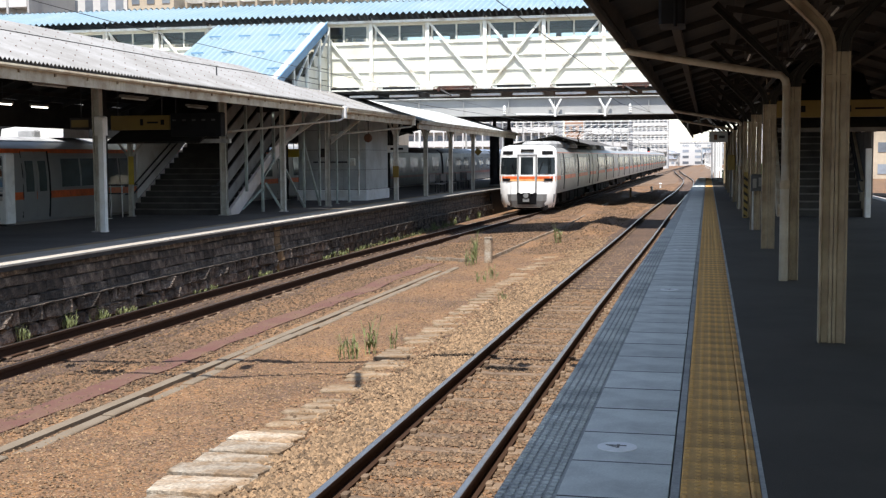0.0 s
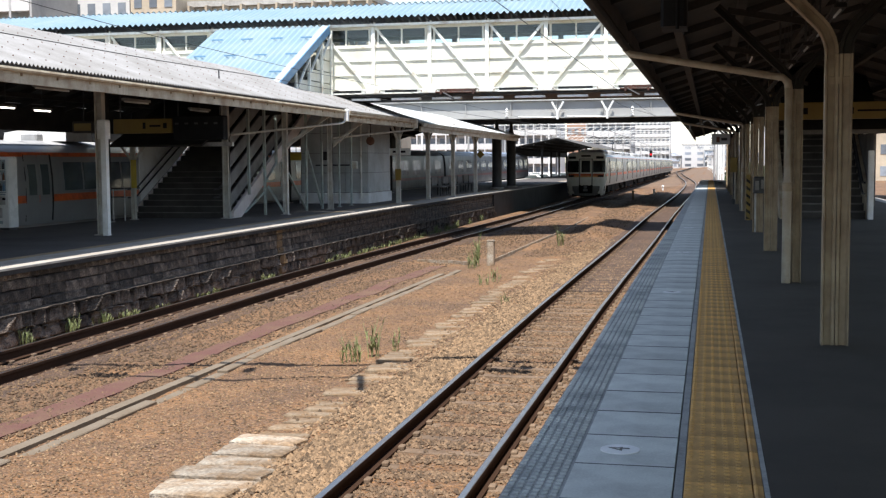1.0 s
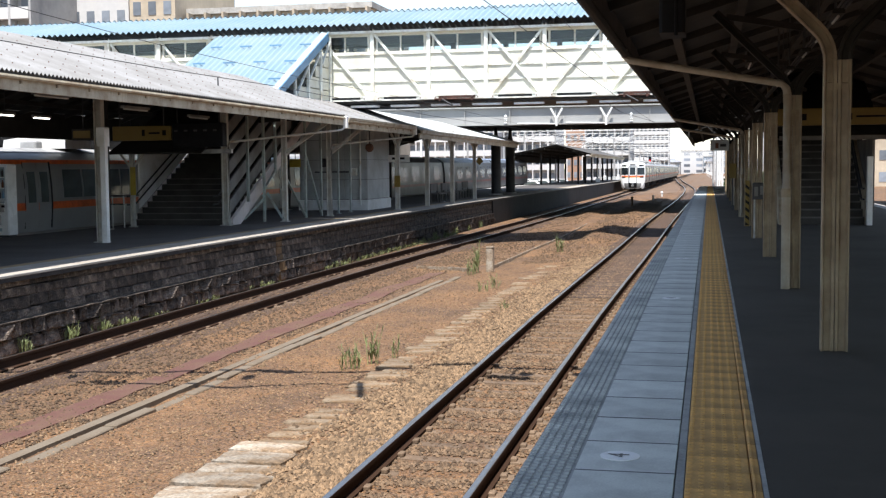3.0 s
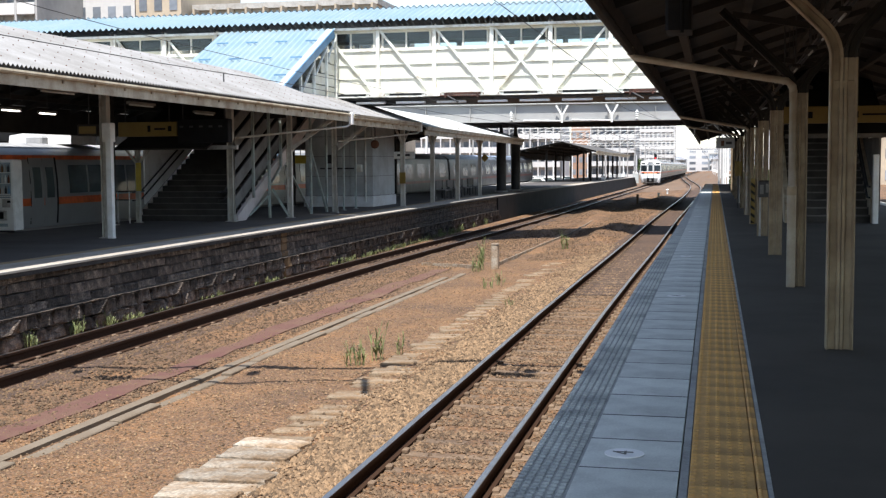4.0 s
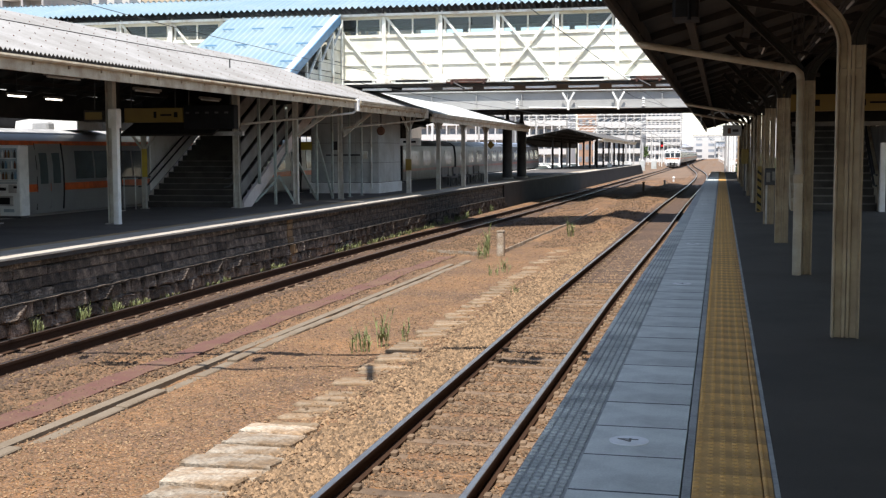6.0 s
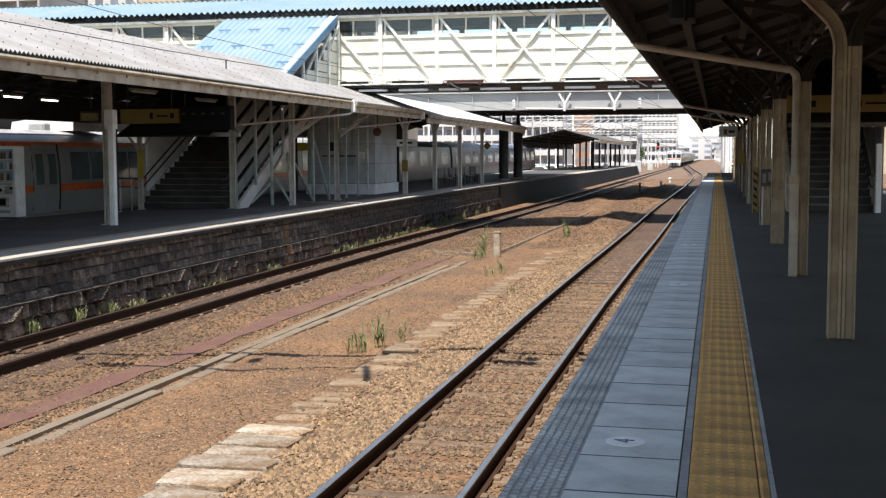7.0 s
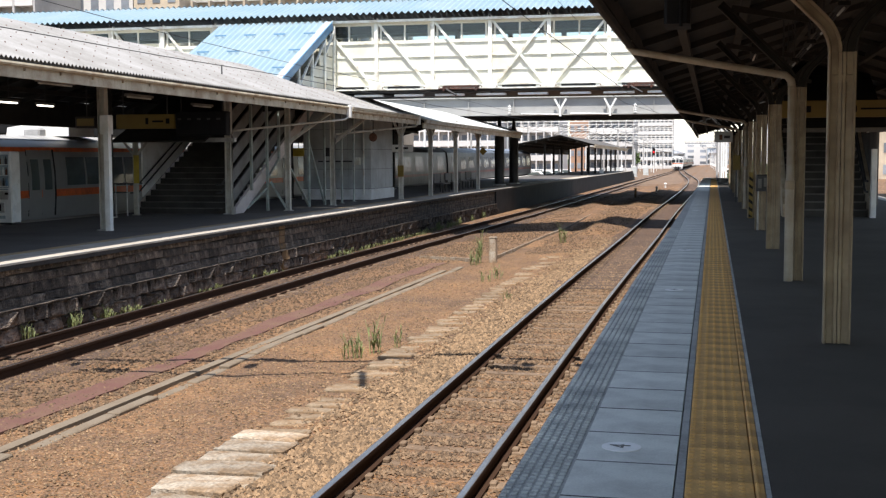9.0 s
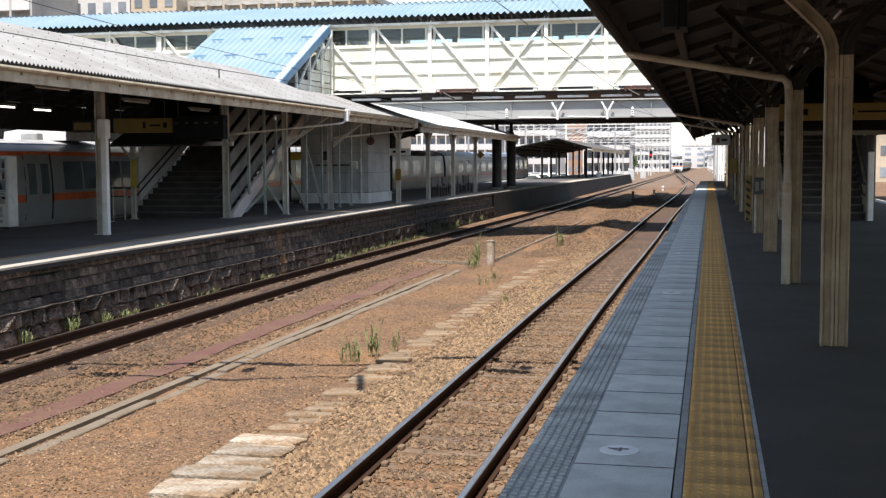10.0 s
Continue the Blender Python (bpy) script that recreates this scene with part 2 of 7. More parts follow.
M = {
    "gravel": gravel("ballast_gravel", (0.188, 0.096, 0.039), (0.108, 0.061, 0.033)),
    "stone": mat("ballast_stone", (0.20, 0.128, 0.070), 0.9, vary=0.25, scale=6, fine=60, bump=0.4, other=(0.15, 0.098, 0.055), by_island=0.6),
    "stone_dark": mat("dull_ballast_stone", (0.11, 0.068, 0.036), 0.9, vary=0.25, scale=6, fine=60, bump=0.4, other=(0.10, 0.06, 0.034), by_island=0.55),
    "stone_mid": mat("brown_ballast_stone", (0.155, 0.10, 0.058), 0.9, vary=0.25, scale=6, fine=60, bump=0.4, other=(0.12, 0.075, 0.042), by_island=0.55),
    "bed": gravel("rusty_ballast_bed", (0.09, 0.05, 0.029), (0.062, 0.037, 0.024)),
    # near-black concrete: the shade on the far wall is put into the colour
    "black_wall": mat("black_concrete", (0.016, 0.015, 0.015), 0.95, vary=0.2, scale=1, fine=15, bump=0.3),
    "dark_roof": mat("dark_grey_sheet", (0.07, 0.066, 0.062), 0.85, vary=0.12, scale=0.8, fine=20, bump=0.15, other=(0.11, 0.105, 0.1)),
    "earth": mat("far_earth", (0.33, 0.27, 0.2), 0.95, vary=0.3, scale=0.1, fine=4, bump=0.5, depth=0.05, other=(0.24, 0.22, 0.17)),
    "rail_head": mat("polished_rail", (0.42, 0.39, 0.36), 0.33, metal=1.0, vary=0.08, scale=2, fine=30, bump=0.05, other=(0.35, 0.27, 0.22), amount=0.2),
    "rail_rust": mat("rusty_rail", (0.046, 0.025, 0.015), 0.95, spec=0.1, vary=0.3, scale=4, fine=60, bump=0.3, other=(0.045, 0.025, 0.017)),
    "sleeper": mat("concrete_sleeper", (0.175, 0.12, 0.078), 0.92, vary=0.2, scale=3, fine=50, bump=0.5, other=(0.09, 0.056, 0.033), by_object=0.25),
    "rust": mat("rusted_steel", (0.16, 0.07, 0.04), 0.9, vary=0.3, scale=4, fine=50, bump=0.3),
    "asphalt": mat("platform_asphalt", (0.051, 0.042, 0.033), 0.85, vary=0.25, scale=0.6, fine=120, bump=0.5, depth=0.006, other=(0.033, 0.028, 0.022)),
    # lighter copy of the asphalt, making up for missing bounce light
    "island_asphalt": mat("lightened_island_asphalt", (0.092, 0.082, 0.074), 0.85, vary=0.25, scale=0.6, fine=120, bump=0.5, depth=0.006, other=(0.065, 0.058, 0.052)),
    "slab": mat("concrete_slab", (0.68, 0.70, 0.645), 0.7, vary=0.10, scale=2.6, fine=90, bump=0.25, depth=0.004, other=(0.47, 0.48, 0.445), by_object=0.09),
    "slab_edge": mat("ribbed_edge", (0.60, 0.615, 0.57), 0.8, vary=0.15, scale=3, fine=80, bump=0.4, other=(0.28, 0.29, 0.285)),
    # bed darker than the studs, so the shade between them is painted
    "edge_bed": mat("shaded_edge_bed", (0.40, 0.41, 0.385), 0.85, vary=0.2, scale=3, fine=80, bump=0.3, other=(0.27, 0.28, 0.265)),
    "tactile": mat("yellow_tactile", (0.78, 0.43, 0.125), 0.75, vary=0.12, scale=2.5, fine=70, bump=0.3, other=(0.42, 0.24, 0.08), by_object=0.09, amount=0.45),
    "joint": mat("grey_mortar", (0.40, 0.40, 0.38), 0.9, vary=0.15, scale=3, fine=60),
    "white": mat("white_paint", (0.78, 0.78, 0.76), 0.6, vary=0.06, scale=2, fine=40, bump=0.1, other=(0.6, 0.58, 0.53), amount=0.3),
    "worn_white": mat("worn_white_line", (0.40, 0.395, 0.38), 0.7, vary=0.15, scale=4, fine=40, bump=0.1, other=(0.3, 0.29, 0.27), amount=0.45),
    "disc": mat("fresh_white_mark", (0.90, 0.90, 0.88), 0.5, vary=0.04, scale=8, fine=60, bump=0.05, other=(0.78, 0.78, 0.76), amount=0.25),
    "cream": mat("cream_steel", (0.50, 0.44, 0.32), 0.55, vary=0.08, scale=2.2, fine=40, bump=0.12, other=(0.27, 0.19, 0.115), amount=0.38, streak=0.7),
    "post_white": mat("grey_white_post_paint", (0.50, 0.49, 0.44), 0.6, vary=0.1, scale=2.5, fine=40, bump=0.15, other=(0.30, 0.25, 0.19), amount=0.3, streak=0.5),
    "column": mat("chipped_column_paint", (0.36, 0.29, 0.19), 0.6, vary=0.12, scale=2.5, fine=40, bump=0.2, other=(0.15, 0.1, 0.06), amount=0.42, streak=0.75),
    "dim_white": mat("grimy_white_panel", (0.50, 0.52, 0.51), 0.65, vary=0.06, scale=1.2, fine=30, bump=0.1, other=(0.36, 0.37, 0.35), amount=0.4, streak=0.4),
    "bridge": mat("pale_bridge_paint", (0.72, 0.71, 0.62), 0.6, vary=0.05, scale=1.2, fine=30, bump=0.1, other=(0.62, 0.58, 0.44), amount=0.25, streak=0.5),
    "truss": mat("pale_truss_paint", (0.78, 0.80, 0.74), 0.55, vary=0.06, scale=2.5, fine=30, bump=0.1, other=(0.45, 0.38, 0.28), amount=0.25, streak=0.4),
    "blue_roof": mat("blue_roof_sheet", (0.20, 0.29, 0.345), 0.55, vary=0.05, scale=0.8, fine=25, bump=0.1, other=(0.25, 0.325, 0.365), amount=0.4),
    "blue_trim": mat("blue_trim", (0.13, 0.27, 0.42), 0.5, vary=0.08, scale=2, fine=25, other=(0.1, 0.2, 0.31)),
    "roof": mat("weathered_roof_sheet", (0.27, 0.265, 0.26), 0.75, vary=0.08, scale=0.9, fine=30, bump=0.15, other=(0.19, 0.182, 0.172), amount=0.5),
    # near-black base colours: the shade under the roofs is put into them
    "under": mat("dark_timber", (0.030, 0.026, 0.022), 0.9, vary=0.2, scale=2, fine=30, bump=0.3),
    "under_panel": mat("dark_roof_lining", (0.020, 0.018, 0.014), 0.9, vary=0.15, scale=1.2, fine=20, bump=0.2),
    "dark_steel": mat("dark_steel", (0.035, 0.035, 0.037), 0.6, vary=0.2, scale=3, fine=40),
    "steel": mat("galvanised_steel", (0.5, 0.5, 0.5), 0.45, metal=0.6, vary=0.1, scale=4, fine=50, bump=0.1),
    "masonry": mat("soot_stained_stone", (0.26, 0.20, 0.15), 0.95, vary=0.6, scale=4.5, fine=26, bump=1.0, depth=0.09, other=(0.045, 0.036, 0.031), amount=0.50, by_object=0.6, streak=0.9),
    "mortar": mat("dark_mortar", (0.035, 0.032, 0.03), 0.95, vary=0.3, scale=3, fine=30, bump=0.6),
    "brown_stain": mat("rust_stained_stone", (0.20, 0.12, 0.055), 0.95, vary=0.2, scale=4, fine=25, bump=0.7),
    "concrete": mat("weathered_concrete", (0.45, 0.43, 0.40), 0.9, vary=0.12, scale=1.5, fine=40, bump=0.35, other=(0.3, 0.28, 0.25)),
    "duct": mat("cable_duct_concrete", (0.165, 0.13, 0.092), 0.92, vary=0.15, scale=1.6, fine=45, bump=0.4, other=(0.14, 0.105, 0.07)),
    "red_earth": mat("red_strip", (0.105, 0.045, 0.034), 0.92, vary=0.2, scale=1.5, fine=40, bump=0.5, other=(0.13, 0.075, 0.046)),
    "paving": mat("grey_paving", (0.21, 0.20, 0.185), 0.9, vary=0.1, scale=1.5, fine=40, bump=0.3, other=(0.15, 0.145, 0.13)),
    "island_paving": mat("worn_pale_paving", (0.42, 0.38, 0.33), 0.9, vary=0.12, scale=1.2, fine=45, bump=0.3, other=(0.30, 0.26, 0.21), amount=0.5),
    "worn_tactile": mat("worn_yellow_strip", (0.36, 0.235, 0.10), 0.85, vary=0.2, scale=3, fine=40, bump=0.3, other=(0.2, 0.17, 0.13), amount=0.5),
    "stair": mat("dark_stair_concrete", (0.14, 0.13, 0.12), 0.9, vary=0.15, scale=2, fine=40, bump=0.3),
    # step colour is lowered to hold the gloom of the covered stairs
    "step": mat("dark_step", (0.05, 0.045, 0.041), 0.9, vary=0.15, scale=2, fine=40, bump=0.3),
    "girder": mat("grey_girder_paint", (0.37, 0.365, 0.35), 0.6, vary=0.06, scale=1, fine=20, other=(0.33, 0.33, 0.32), streak=0.4),
    "train_white": mat("white_train_paint", (0.82, 0.82, 0.80), 0.3, vary=0.03, scale=2, fine=20, bump=0.02, other=(0.7, 0.69, 0.66), amount=0.2),
    "train_steel": mat("brushed_train_steel", (0.32, 0.325, 0.32), 0.40, metal=0.3, vary=0.03, scale=1.0, fine=60, bump=0.03, other=(0.285, 0.288, 0.285)),
    "train_orange": mat("orange_stripe", (0.74, 0.135, 0.03), 0.4, vary=0.04, scale=3, fine=30, bump=0.02),
    "train_skirt": mat("grey_skirt_paint", (0.20, 0.205, 0.205), 0.5, vary=0.08, scale=2, fine=30, bump=0.03, other=(0.13, 0.125, 0.12), amount=0.35),
    "train_pale": mat("pale_orange_band", (0.82, 0.42, 0.16), 0.4, vary=0.04, scale=3, fine=30, bump=0.02),
    # underframe colour lowered: the deep shadow below the cars is put into it
    "train_dark": mat("train_underframe", (0.014, 0.013, 0.013), 0.95, spec=0.08, vary=0.3, scale=4, fine=30),
    "train_roof": mat("train_roof", (0.36, 0.36, 0.355), 0.7, vary=0.08, scale=2, fine=20),
    "train_glass": mat("tinted_glass", (0.085, 0.11, 0.11), 0.2, vary=0.05, scale=1, fine=5, bump=0.0, spec=0.8),
    "windscreen": mat("dark_windscreen", (0.014, 0.018, 0.02), 0.08, vary=0.05, scale=1, fine=5, bump=0.0, spec=0.6),
    # yellow is far darker than sign paint, to hold the canopy shade
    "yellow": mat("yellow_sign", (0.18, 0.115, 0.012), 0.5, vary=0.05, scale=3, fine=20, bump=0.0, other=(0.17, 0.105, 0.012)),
    "bright_yellow": mat("fresh_yellow_notice", (0.45, 0.33, 0.03), 0.5, vary=0.05, scale=3, fine=20, bump=0.0, other=(0.34, 0.24, 0.03)),
    "black": mat("black_paint", (0.008, 0.008, 0.009), 0.7, spec=0.15, vary=0.1, scale=3, fine=20, bump=0.0),
    "red": mat("red_paint", (0.55, 0.03, 0.02), 0.5, vary=0.1, scale=3, fine=20, bump=0.0),
    "rubber": mat("black_cable", (0.03, 0.03, 0.03), 0.7, vary=0.1, scale=3, fine=20, bump=0.0),
    "grass": mat("weed_leaf", (0.12, 0.15, 0.055), 0.7, vary=0.2, scale=3, fine=20, bump=0.0, other=(0.21, 0.21, 0.08), by_island=0.45),
    "glass": glass("window_glass", mixed=1.0),
    "lamp": lit("lamp_tube", (1.0, 0.95, 0.85), 3.0),
}
# ---------------------------------------------------------------- ground
GROUND = [(-400, -0.62), (-40, -0.6), (-11.3, -0.58), (-11.0, -0.47), (-10.85, -0.45), (-10.5, -0.475), (-9.25, -0.475), (-8.85, -0.42), (-8.2, -0.42), (-6, -0.33), (-4.6, -0.28),
          (-4.0, -0.23), (-3.35, -0.14), (-3.05, -0.15), (-2.9, -0.178), (-1.8, -0.178), (-1.65, -0.16), (-1.35, -0.14), (-0.9, -0.18), (8, -0.3), (40, -0.4), (400, -0.5)]


def ground_z(x, y):
    xs, zs = [p[0] for p in GROUND], [p[1] for p in GROUND]
    z = float(np.interp(x, xs, zs))
    if -11 < x < -1 and 4 < y < 130:
        k = 0.3 if x > -3.2 else 1.0
        z += k * (0.05 * noise.noise((x * 0.7, y * 0.5, 0)) + 0.025 * noise.noise((x * 2.5, y * 2.2, 3)))
    if 36 < y < 112 and -8.4 < x < -3.2:
        k = min(1.0, (y - 36) / 6.0, (112 - y) / 8.0)
        z += k * 0.10 * max(0.0, noise.noise((x * 0.45, y * 0.16, 5)))
        z += k * 0.26 * math.exp(-((x + 4.15) / 0.5) ** 2) * (0.7 + 0.5 * noise.noise((0, y * 0.22, 8)))
        if y > 54:
            z += k * 0.34 * math.exp(-((x + 6.5) / 0.75) ** 2) * max(0.0, 0.6 + 0.8 * noise.noise((0, y * 0.15, 2)))
    return z


g = Geo()
gx = [-400, -120, -60, -30, -20, -14] + [round(-12 + 0.25 * i, 2) for i in range(49)] + [1, 4, 10, 30, 100, 400]
gy = [-60, -20, 0, 4] + [6 + 0.35 * i for i in range(90)] + [38 + i for i in range(60)] + [100 + 5 * i for i in range(20)] + [220, 300, 420, 600, 1000, 2500]
g.sheet(lambda x, y: (x, y, ground_z(x, y)), gx, gy)
ground = solid("ground", g, M["gravel"], "brown gravel ballast yard between the tracks", "ground", kind="structure", smooth=True)

# ---------------------------------------------------------------- tracks
RAIL = [(-0.062, -0.15), (0.062, -0.15), (0.062, -0.138), (0.012, -0.12), (0.009, -0.045), (0.032, -0.035), (0.032, -0.004), (0.024, 0), (-0.024, 0),
        (-0.032, -0.004), (-0.032, -0.035), (-0.009, -0.045), (-0.012, -0.12), (-0.062, -0.138)]
HEAD = [(0.0285, -0.0015), (0.0245, 0.0008), (-0.0245, 0.0008), (-0.0285, -0.0015)]


def centre_near(y):
    return float(np.interp(y, [0, 22, 36, 50, 75, 95, 120, 140, 165, 190, 230, 290, 600], [-2.35, -2.35, -2.2, -2.15, -1.95, -1.78, -1.85, -2.15, -3.0, -4.05, -5.5, -7.4, -7.6]))


def near_path():
    ys = [-20, 0, 20, 26, 32, 38, 46, DIP_FROM, 64, 70] + [78 + 4 * i for i in range(58)] + [400, 600]
    pts = [(centre_near(y), y) for y in ys]
    out = []
    for i, (x, y) in enumerate(pts):
        lo, hi = max(0, i - 3), min(len(pts), i + 4)
        out.append((sum(p[0] for p in pts[lo:hi]) / (hi - lo) if y > 90 else x, y, 0.0))
    return out


def track(name, path, z, label, spacing, last, first=-3.0, tall=1.0):
    t = thing(name, (path[0][0], 0, z), label, "railway track", kind="structure")
    for side in (-0.535, 0.535):
        pts = []
        for i, p in enumerate(path):
            a, b = Vector(path[max(i - 1, 0)]), Vector(path[min(i + 1, len(path) - 1)])
            d = b - a
            s = Vector((d.y, -d.x, 0)).normalized() * side
            pts.append((p[0] + s.x, p[1] + s.y, z))
        rail = part("rail", Geo().sweep([(a * tall, b * tall) for a, b in RAIL], pts), M["rail_rust"], t, "rust-brown steel rail with a polished head")
        part("rail_head", Geo().sweep(HEAD, pts, closed=False), M["rail_head"], rail, "polished running surface")
    sl = Geo()
    v = []
    for yy, w in ((-1.0, 0.12), (-0.55, 0.115), (-0.3, 0.10), (0.3, 0.10), (0.55, 0.115), (1.0, 0.12)):
        zt = -0.15 if abs(yy) > 0.4 else -0.17
        v.append([(yy, -w, -0.30), (yy, -w * 0.8, zt), (yy, w * 0.8, zt), (yy, w, -0.30)])
    flat = [p for r in v for p in r]
    f = [(i * 4 + k, i * 4 + k + 1, i * 4 + k + 5, i * 4 + k + 4) for i in range(5) for k in range(3)] + [(3, 2, 1, 0), (20, 21, 22, 23)]
    sl.add(flat, f)
    for c in (-0.535, 0.535):
        for s in (-0.085, 0.085):
            sl.box(c + s - 0.03, c + s + 0.03, -0.05, 0.05, -0.152, -0.118, 0.008)
    me = mesh_of("sleeper", sl, M["sleeper"])
    px, py = [p[0] for p in path], [p[1] for p in path]
    y = first
    while y < last:
        piece("sleeper", me, t, (float(np.interp(y, py, px)), y, z + 0.15 * (1 - tall) - 0.006 + 0.006 * math.sin(y * 3.1)), 0.012 * math.sin(y * 7.7))
        y += spacing
    return t


NEAR = near_path()
FAR = [(-9.44 - 0.44 * math.cos(math.pi * min(1.0, max(0.0, (y - 24) / 38.0))), y, 0.0) for y in (-20, 0, 24, 30, 35, 40, 45, 50, DIP_FROM, 60, 64, 90, 120, 200, 300, 450, 700)]
track("near_track", NEAR, 0.0, "rusty rails on concrete sleepers half sunk in brown ballast", 0.563, 105)
track("far_track", FAR, -0.28, "rusty rails on concrete sleepers beside the stone platform", 0.60, 120, 8.0, 1.22)



def bed(path, y0, y1, half, lift, seed):
    """The rust-brown ballast that the trains have stained, a strip with a ragged edge."""
    px, py = [p[0] for p in path], [p[1] for p in path]
    ys = [y0]
    while ys[-1] < y1:
        ys.append(ys[-1] + (0.4 if ys[-1] < 45 else 1.5 if ys[-1] < 110 else 8.0))
    rows = []
    for u in (-1.0, -0.8, -0.5, -0.25, 0.0, 0.25, 0.5, 0.8, 1.0):
        rows.append(u)

    def at(u, y):
        c = float(np.interp(y, py, px))
        w = half * (1 + 0.12 * noise.noise((y * 0.9, u * 2, seed)) + 0.05 * noise.noise((y * 4.0, u * 2, seed)))
        x = c + u * w
        return (x, y, ground_z(x, y) + (lift if abs(u) < 0.9 else -0.03))

    return solid("ballast_bed", Geo().sheet(at, rows, ys), M["bed"], "rust-stained ballast bed under the rails", "ground", kind="structure", smooth=True)


bed(FAR, 8.0, 450, 1.35, 0.010, 3)
bed(NEAR, 24.0, 300, 1.15, 0.012, 9)

# ---------------------------------------------------------------- near platform
PZ = 1.1
END = 85.0


def brink(y):
    """The platform's edge draws back a little from the bending track."""
    return -0.88 + float(np.interp(y, [14, 24, 40, 60, 85], [0.0, 0.06, 0.11, 0.19, 0.235]))


EDGE_Y = [-40, 14, 24, 32, 40, DIP_FROM, 60, 72, END]
g = Geo().sheet(lambda u, y: (brink(y) + 0.04 if u == 0 else 5.6, y, PZ - 0.062), [0, 1], EDGE_Y, 1.64)
platform = solid("platform_near", g, M["stair"], "long station platform of grey concrete", "platform", kind="structure")
part("asphalt", Geo().box(0.268, 5.35, -40, END - 0.5, PZ - 0.06, PZ), M["asphalt"], platform, "dark grey asphalt surface")
part("kerb", Geo().box(0.244, 0.266, -40, END, PZ - 0.06, PZ + 0.002), M["joint"], platform, "grey mortar edging")
part("kerb", Geo().box(-0.142, -0.104, -40, END, PZ - 0.06, PZ - 0.001), M["joint"], platform, "grey mortar edging")
part("coping", Geo().box(5.37, 5.75, -40, END, PZ - 0.2, PZ), M["concrete"], platform)
edge = Geo()
part("edge_bed", Geo().sheet(lambda u, y: (brink(y) if u == 0 else -0.622, y, PZ - 0.007), [0, 1], EDGE_Y, 0.133), M["edge_bed"], platform, "bed of the ribbed edge, darkened as shade between the studs")


def stud_x(i, y, k=0.0):
    w = -0.622 - brink(y)
    return brink(y) + w * (0.03 + 0.16 * i + k)


for i in range(6):
    y = 3.2 + 0.03 * (i % 2)
    while y < 24:
        edge.box(stud_x(i, y), stud_x(i, y, 0.11), y, y + 0.026, PZ - 0.0075, PZ, 0.002)
        y += 0.06
    edge.sheet(lambda u, y: (stud_x(i, y, 0.11 * u), y, PZ - 0.001), [0, 1], [24, 32, 40, DIP_FROM, 60, 72, END], 0.007)
part("ribbed_edge", edge, M["slab_edge"], platform, "dark ribbed non-slip platform edge", kind="stuff")

# slabs
joint_mesh = mesh_of("joint", Geo().box(-0.234, 0.234, -0.006, 0.006, -0.02, 0.0015), M["dark_steel"])
slab_mesh = mesh_of("slab", Geo().box(-0.235, 0.235, -0.299, 0.299, -0.05, 0.0, 0.002), M["slab"])
tile_geo = Geo().box(-0.148, 0.148, -0.148, 0.148, -0.05, 0.0, 0.003)
for i in range(5):
    for j in range(5):
        x, y = -0.132 + 0.057 * i, -0.12 + 0.06 * j
        tile_geo.add([(x + a * r, y + b * r, zz) for r, zz in ((0.014, 0.0), (0.009, 0.005)) for a, b in ((-1, -0.5), (0, -1.1), (1, -0.5), (1, 0.5), (0, 1.1), (-1, 0.5))],
                     [tuple(range(6, 12))] + [(k, (k + 1) % 6, 6 + (k + 1) % 6, 6 + k) for k in range(6)])
tile_mesh = mesh_of("tactile_tile", tile_geo, M["tactile"])
bar_mesh = mesh_of("line_tile", Geo().box(-0.021, 0.021, -0.149, 0.149, -0.05, 0.0, 0.003).box(-0.015, -0.004, -0.146, 0.146, 0.0, 0.005, 0.002), M["tactile"])
y = 2.53
while y < END - 0.6:
    piece("slab", slab_mesh, platform, (-0.384, y + 0.3, PZ + 0.0005 * math.sin(y * 13)))
    piece("joint", joint_mesh, platform, (-0.384, y + 0.6, PZ))
    y += 0.6
y = 2.6
while y < END - 0.4:
    piece("tactile_tile", tile_mesh, platform, (0.048, y + 0.15, PZ))
    piece("line_tile", bar_mesh, platform, (0.221, y + 0.15, PZ))
    y += 0.3

# ---------------------------------------------------------------- far platform
QZ = 0.82
QEND = 172.0
g = Geo().box(-18.5, -11.46, -5, QEND, -0.7, QZ - 0.004)
island = solid("platform_far", g, M["mortar"], "island platform with a sooty stone retaining wall", "platform", kind="structure")
part("asphalt", Geo().box(-17.9, -12.45, -5, QEND - 0.4, QZ - 0.05, QZ), M["island_asphalt"], island, "dark asphalt surface")
part("paving", Geo().box(-12.20, -11.5, -5, QEND - 0.4, QZ - 0.05, QZ + 0.001), M["island_paving"], island, "pale worn concrete paving by the edge")
part("ramp", Geo().add([(x, y, z) for x in (-18.5, -11.25) for y, z in ((QEND, -0.7), (QEND + 6, -0.7), (QEND, QZ))], [(0, 1, 2), (5, 4, 3), (0, 3, 4, 1), (1, 4, 5, 2), (2, 5, 3, 0)]), M["black_wall"], island, "dark ramp at the platform end")
part("tactile_strip", Geo().box(-12.45, -12.20, -5, QEND - 0.4, QZ - 0.05, QZ + 0.004), M["worn_tactile"], island, "worn yellow warning strip")
part("coping", Geo().box(-11.5, -11.222, -5, QEND, QZ - 0.03, QZ + 0.003, 0.005), M["island_paving"], island, "pale concrete coping")
# dark band paints the shadow below the coping slab
part("coping_face", Geo().box(-11.5, -11.24, -5, QEND, QZ - 0.11, QZ - 0.032), M["mortar"], island, "coping face with the coping's shadow put into its colour")
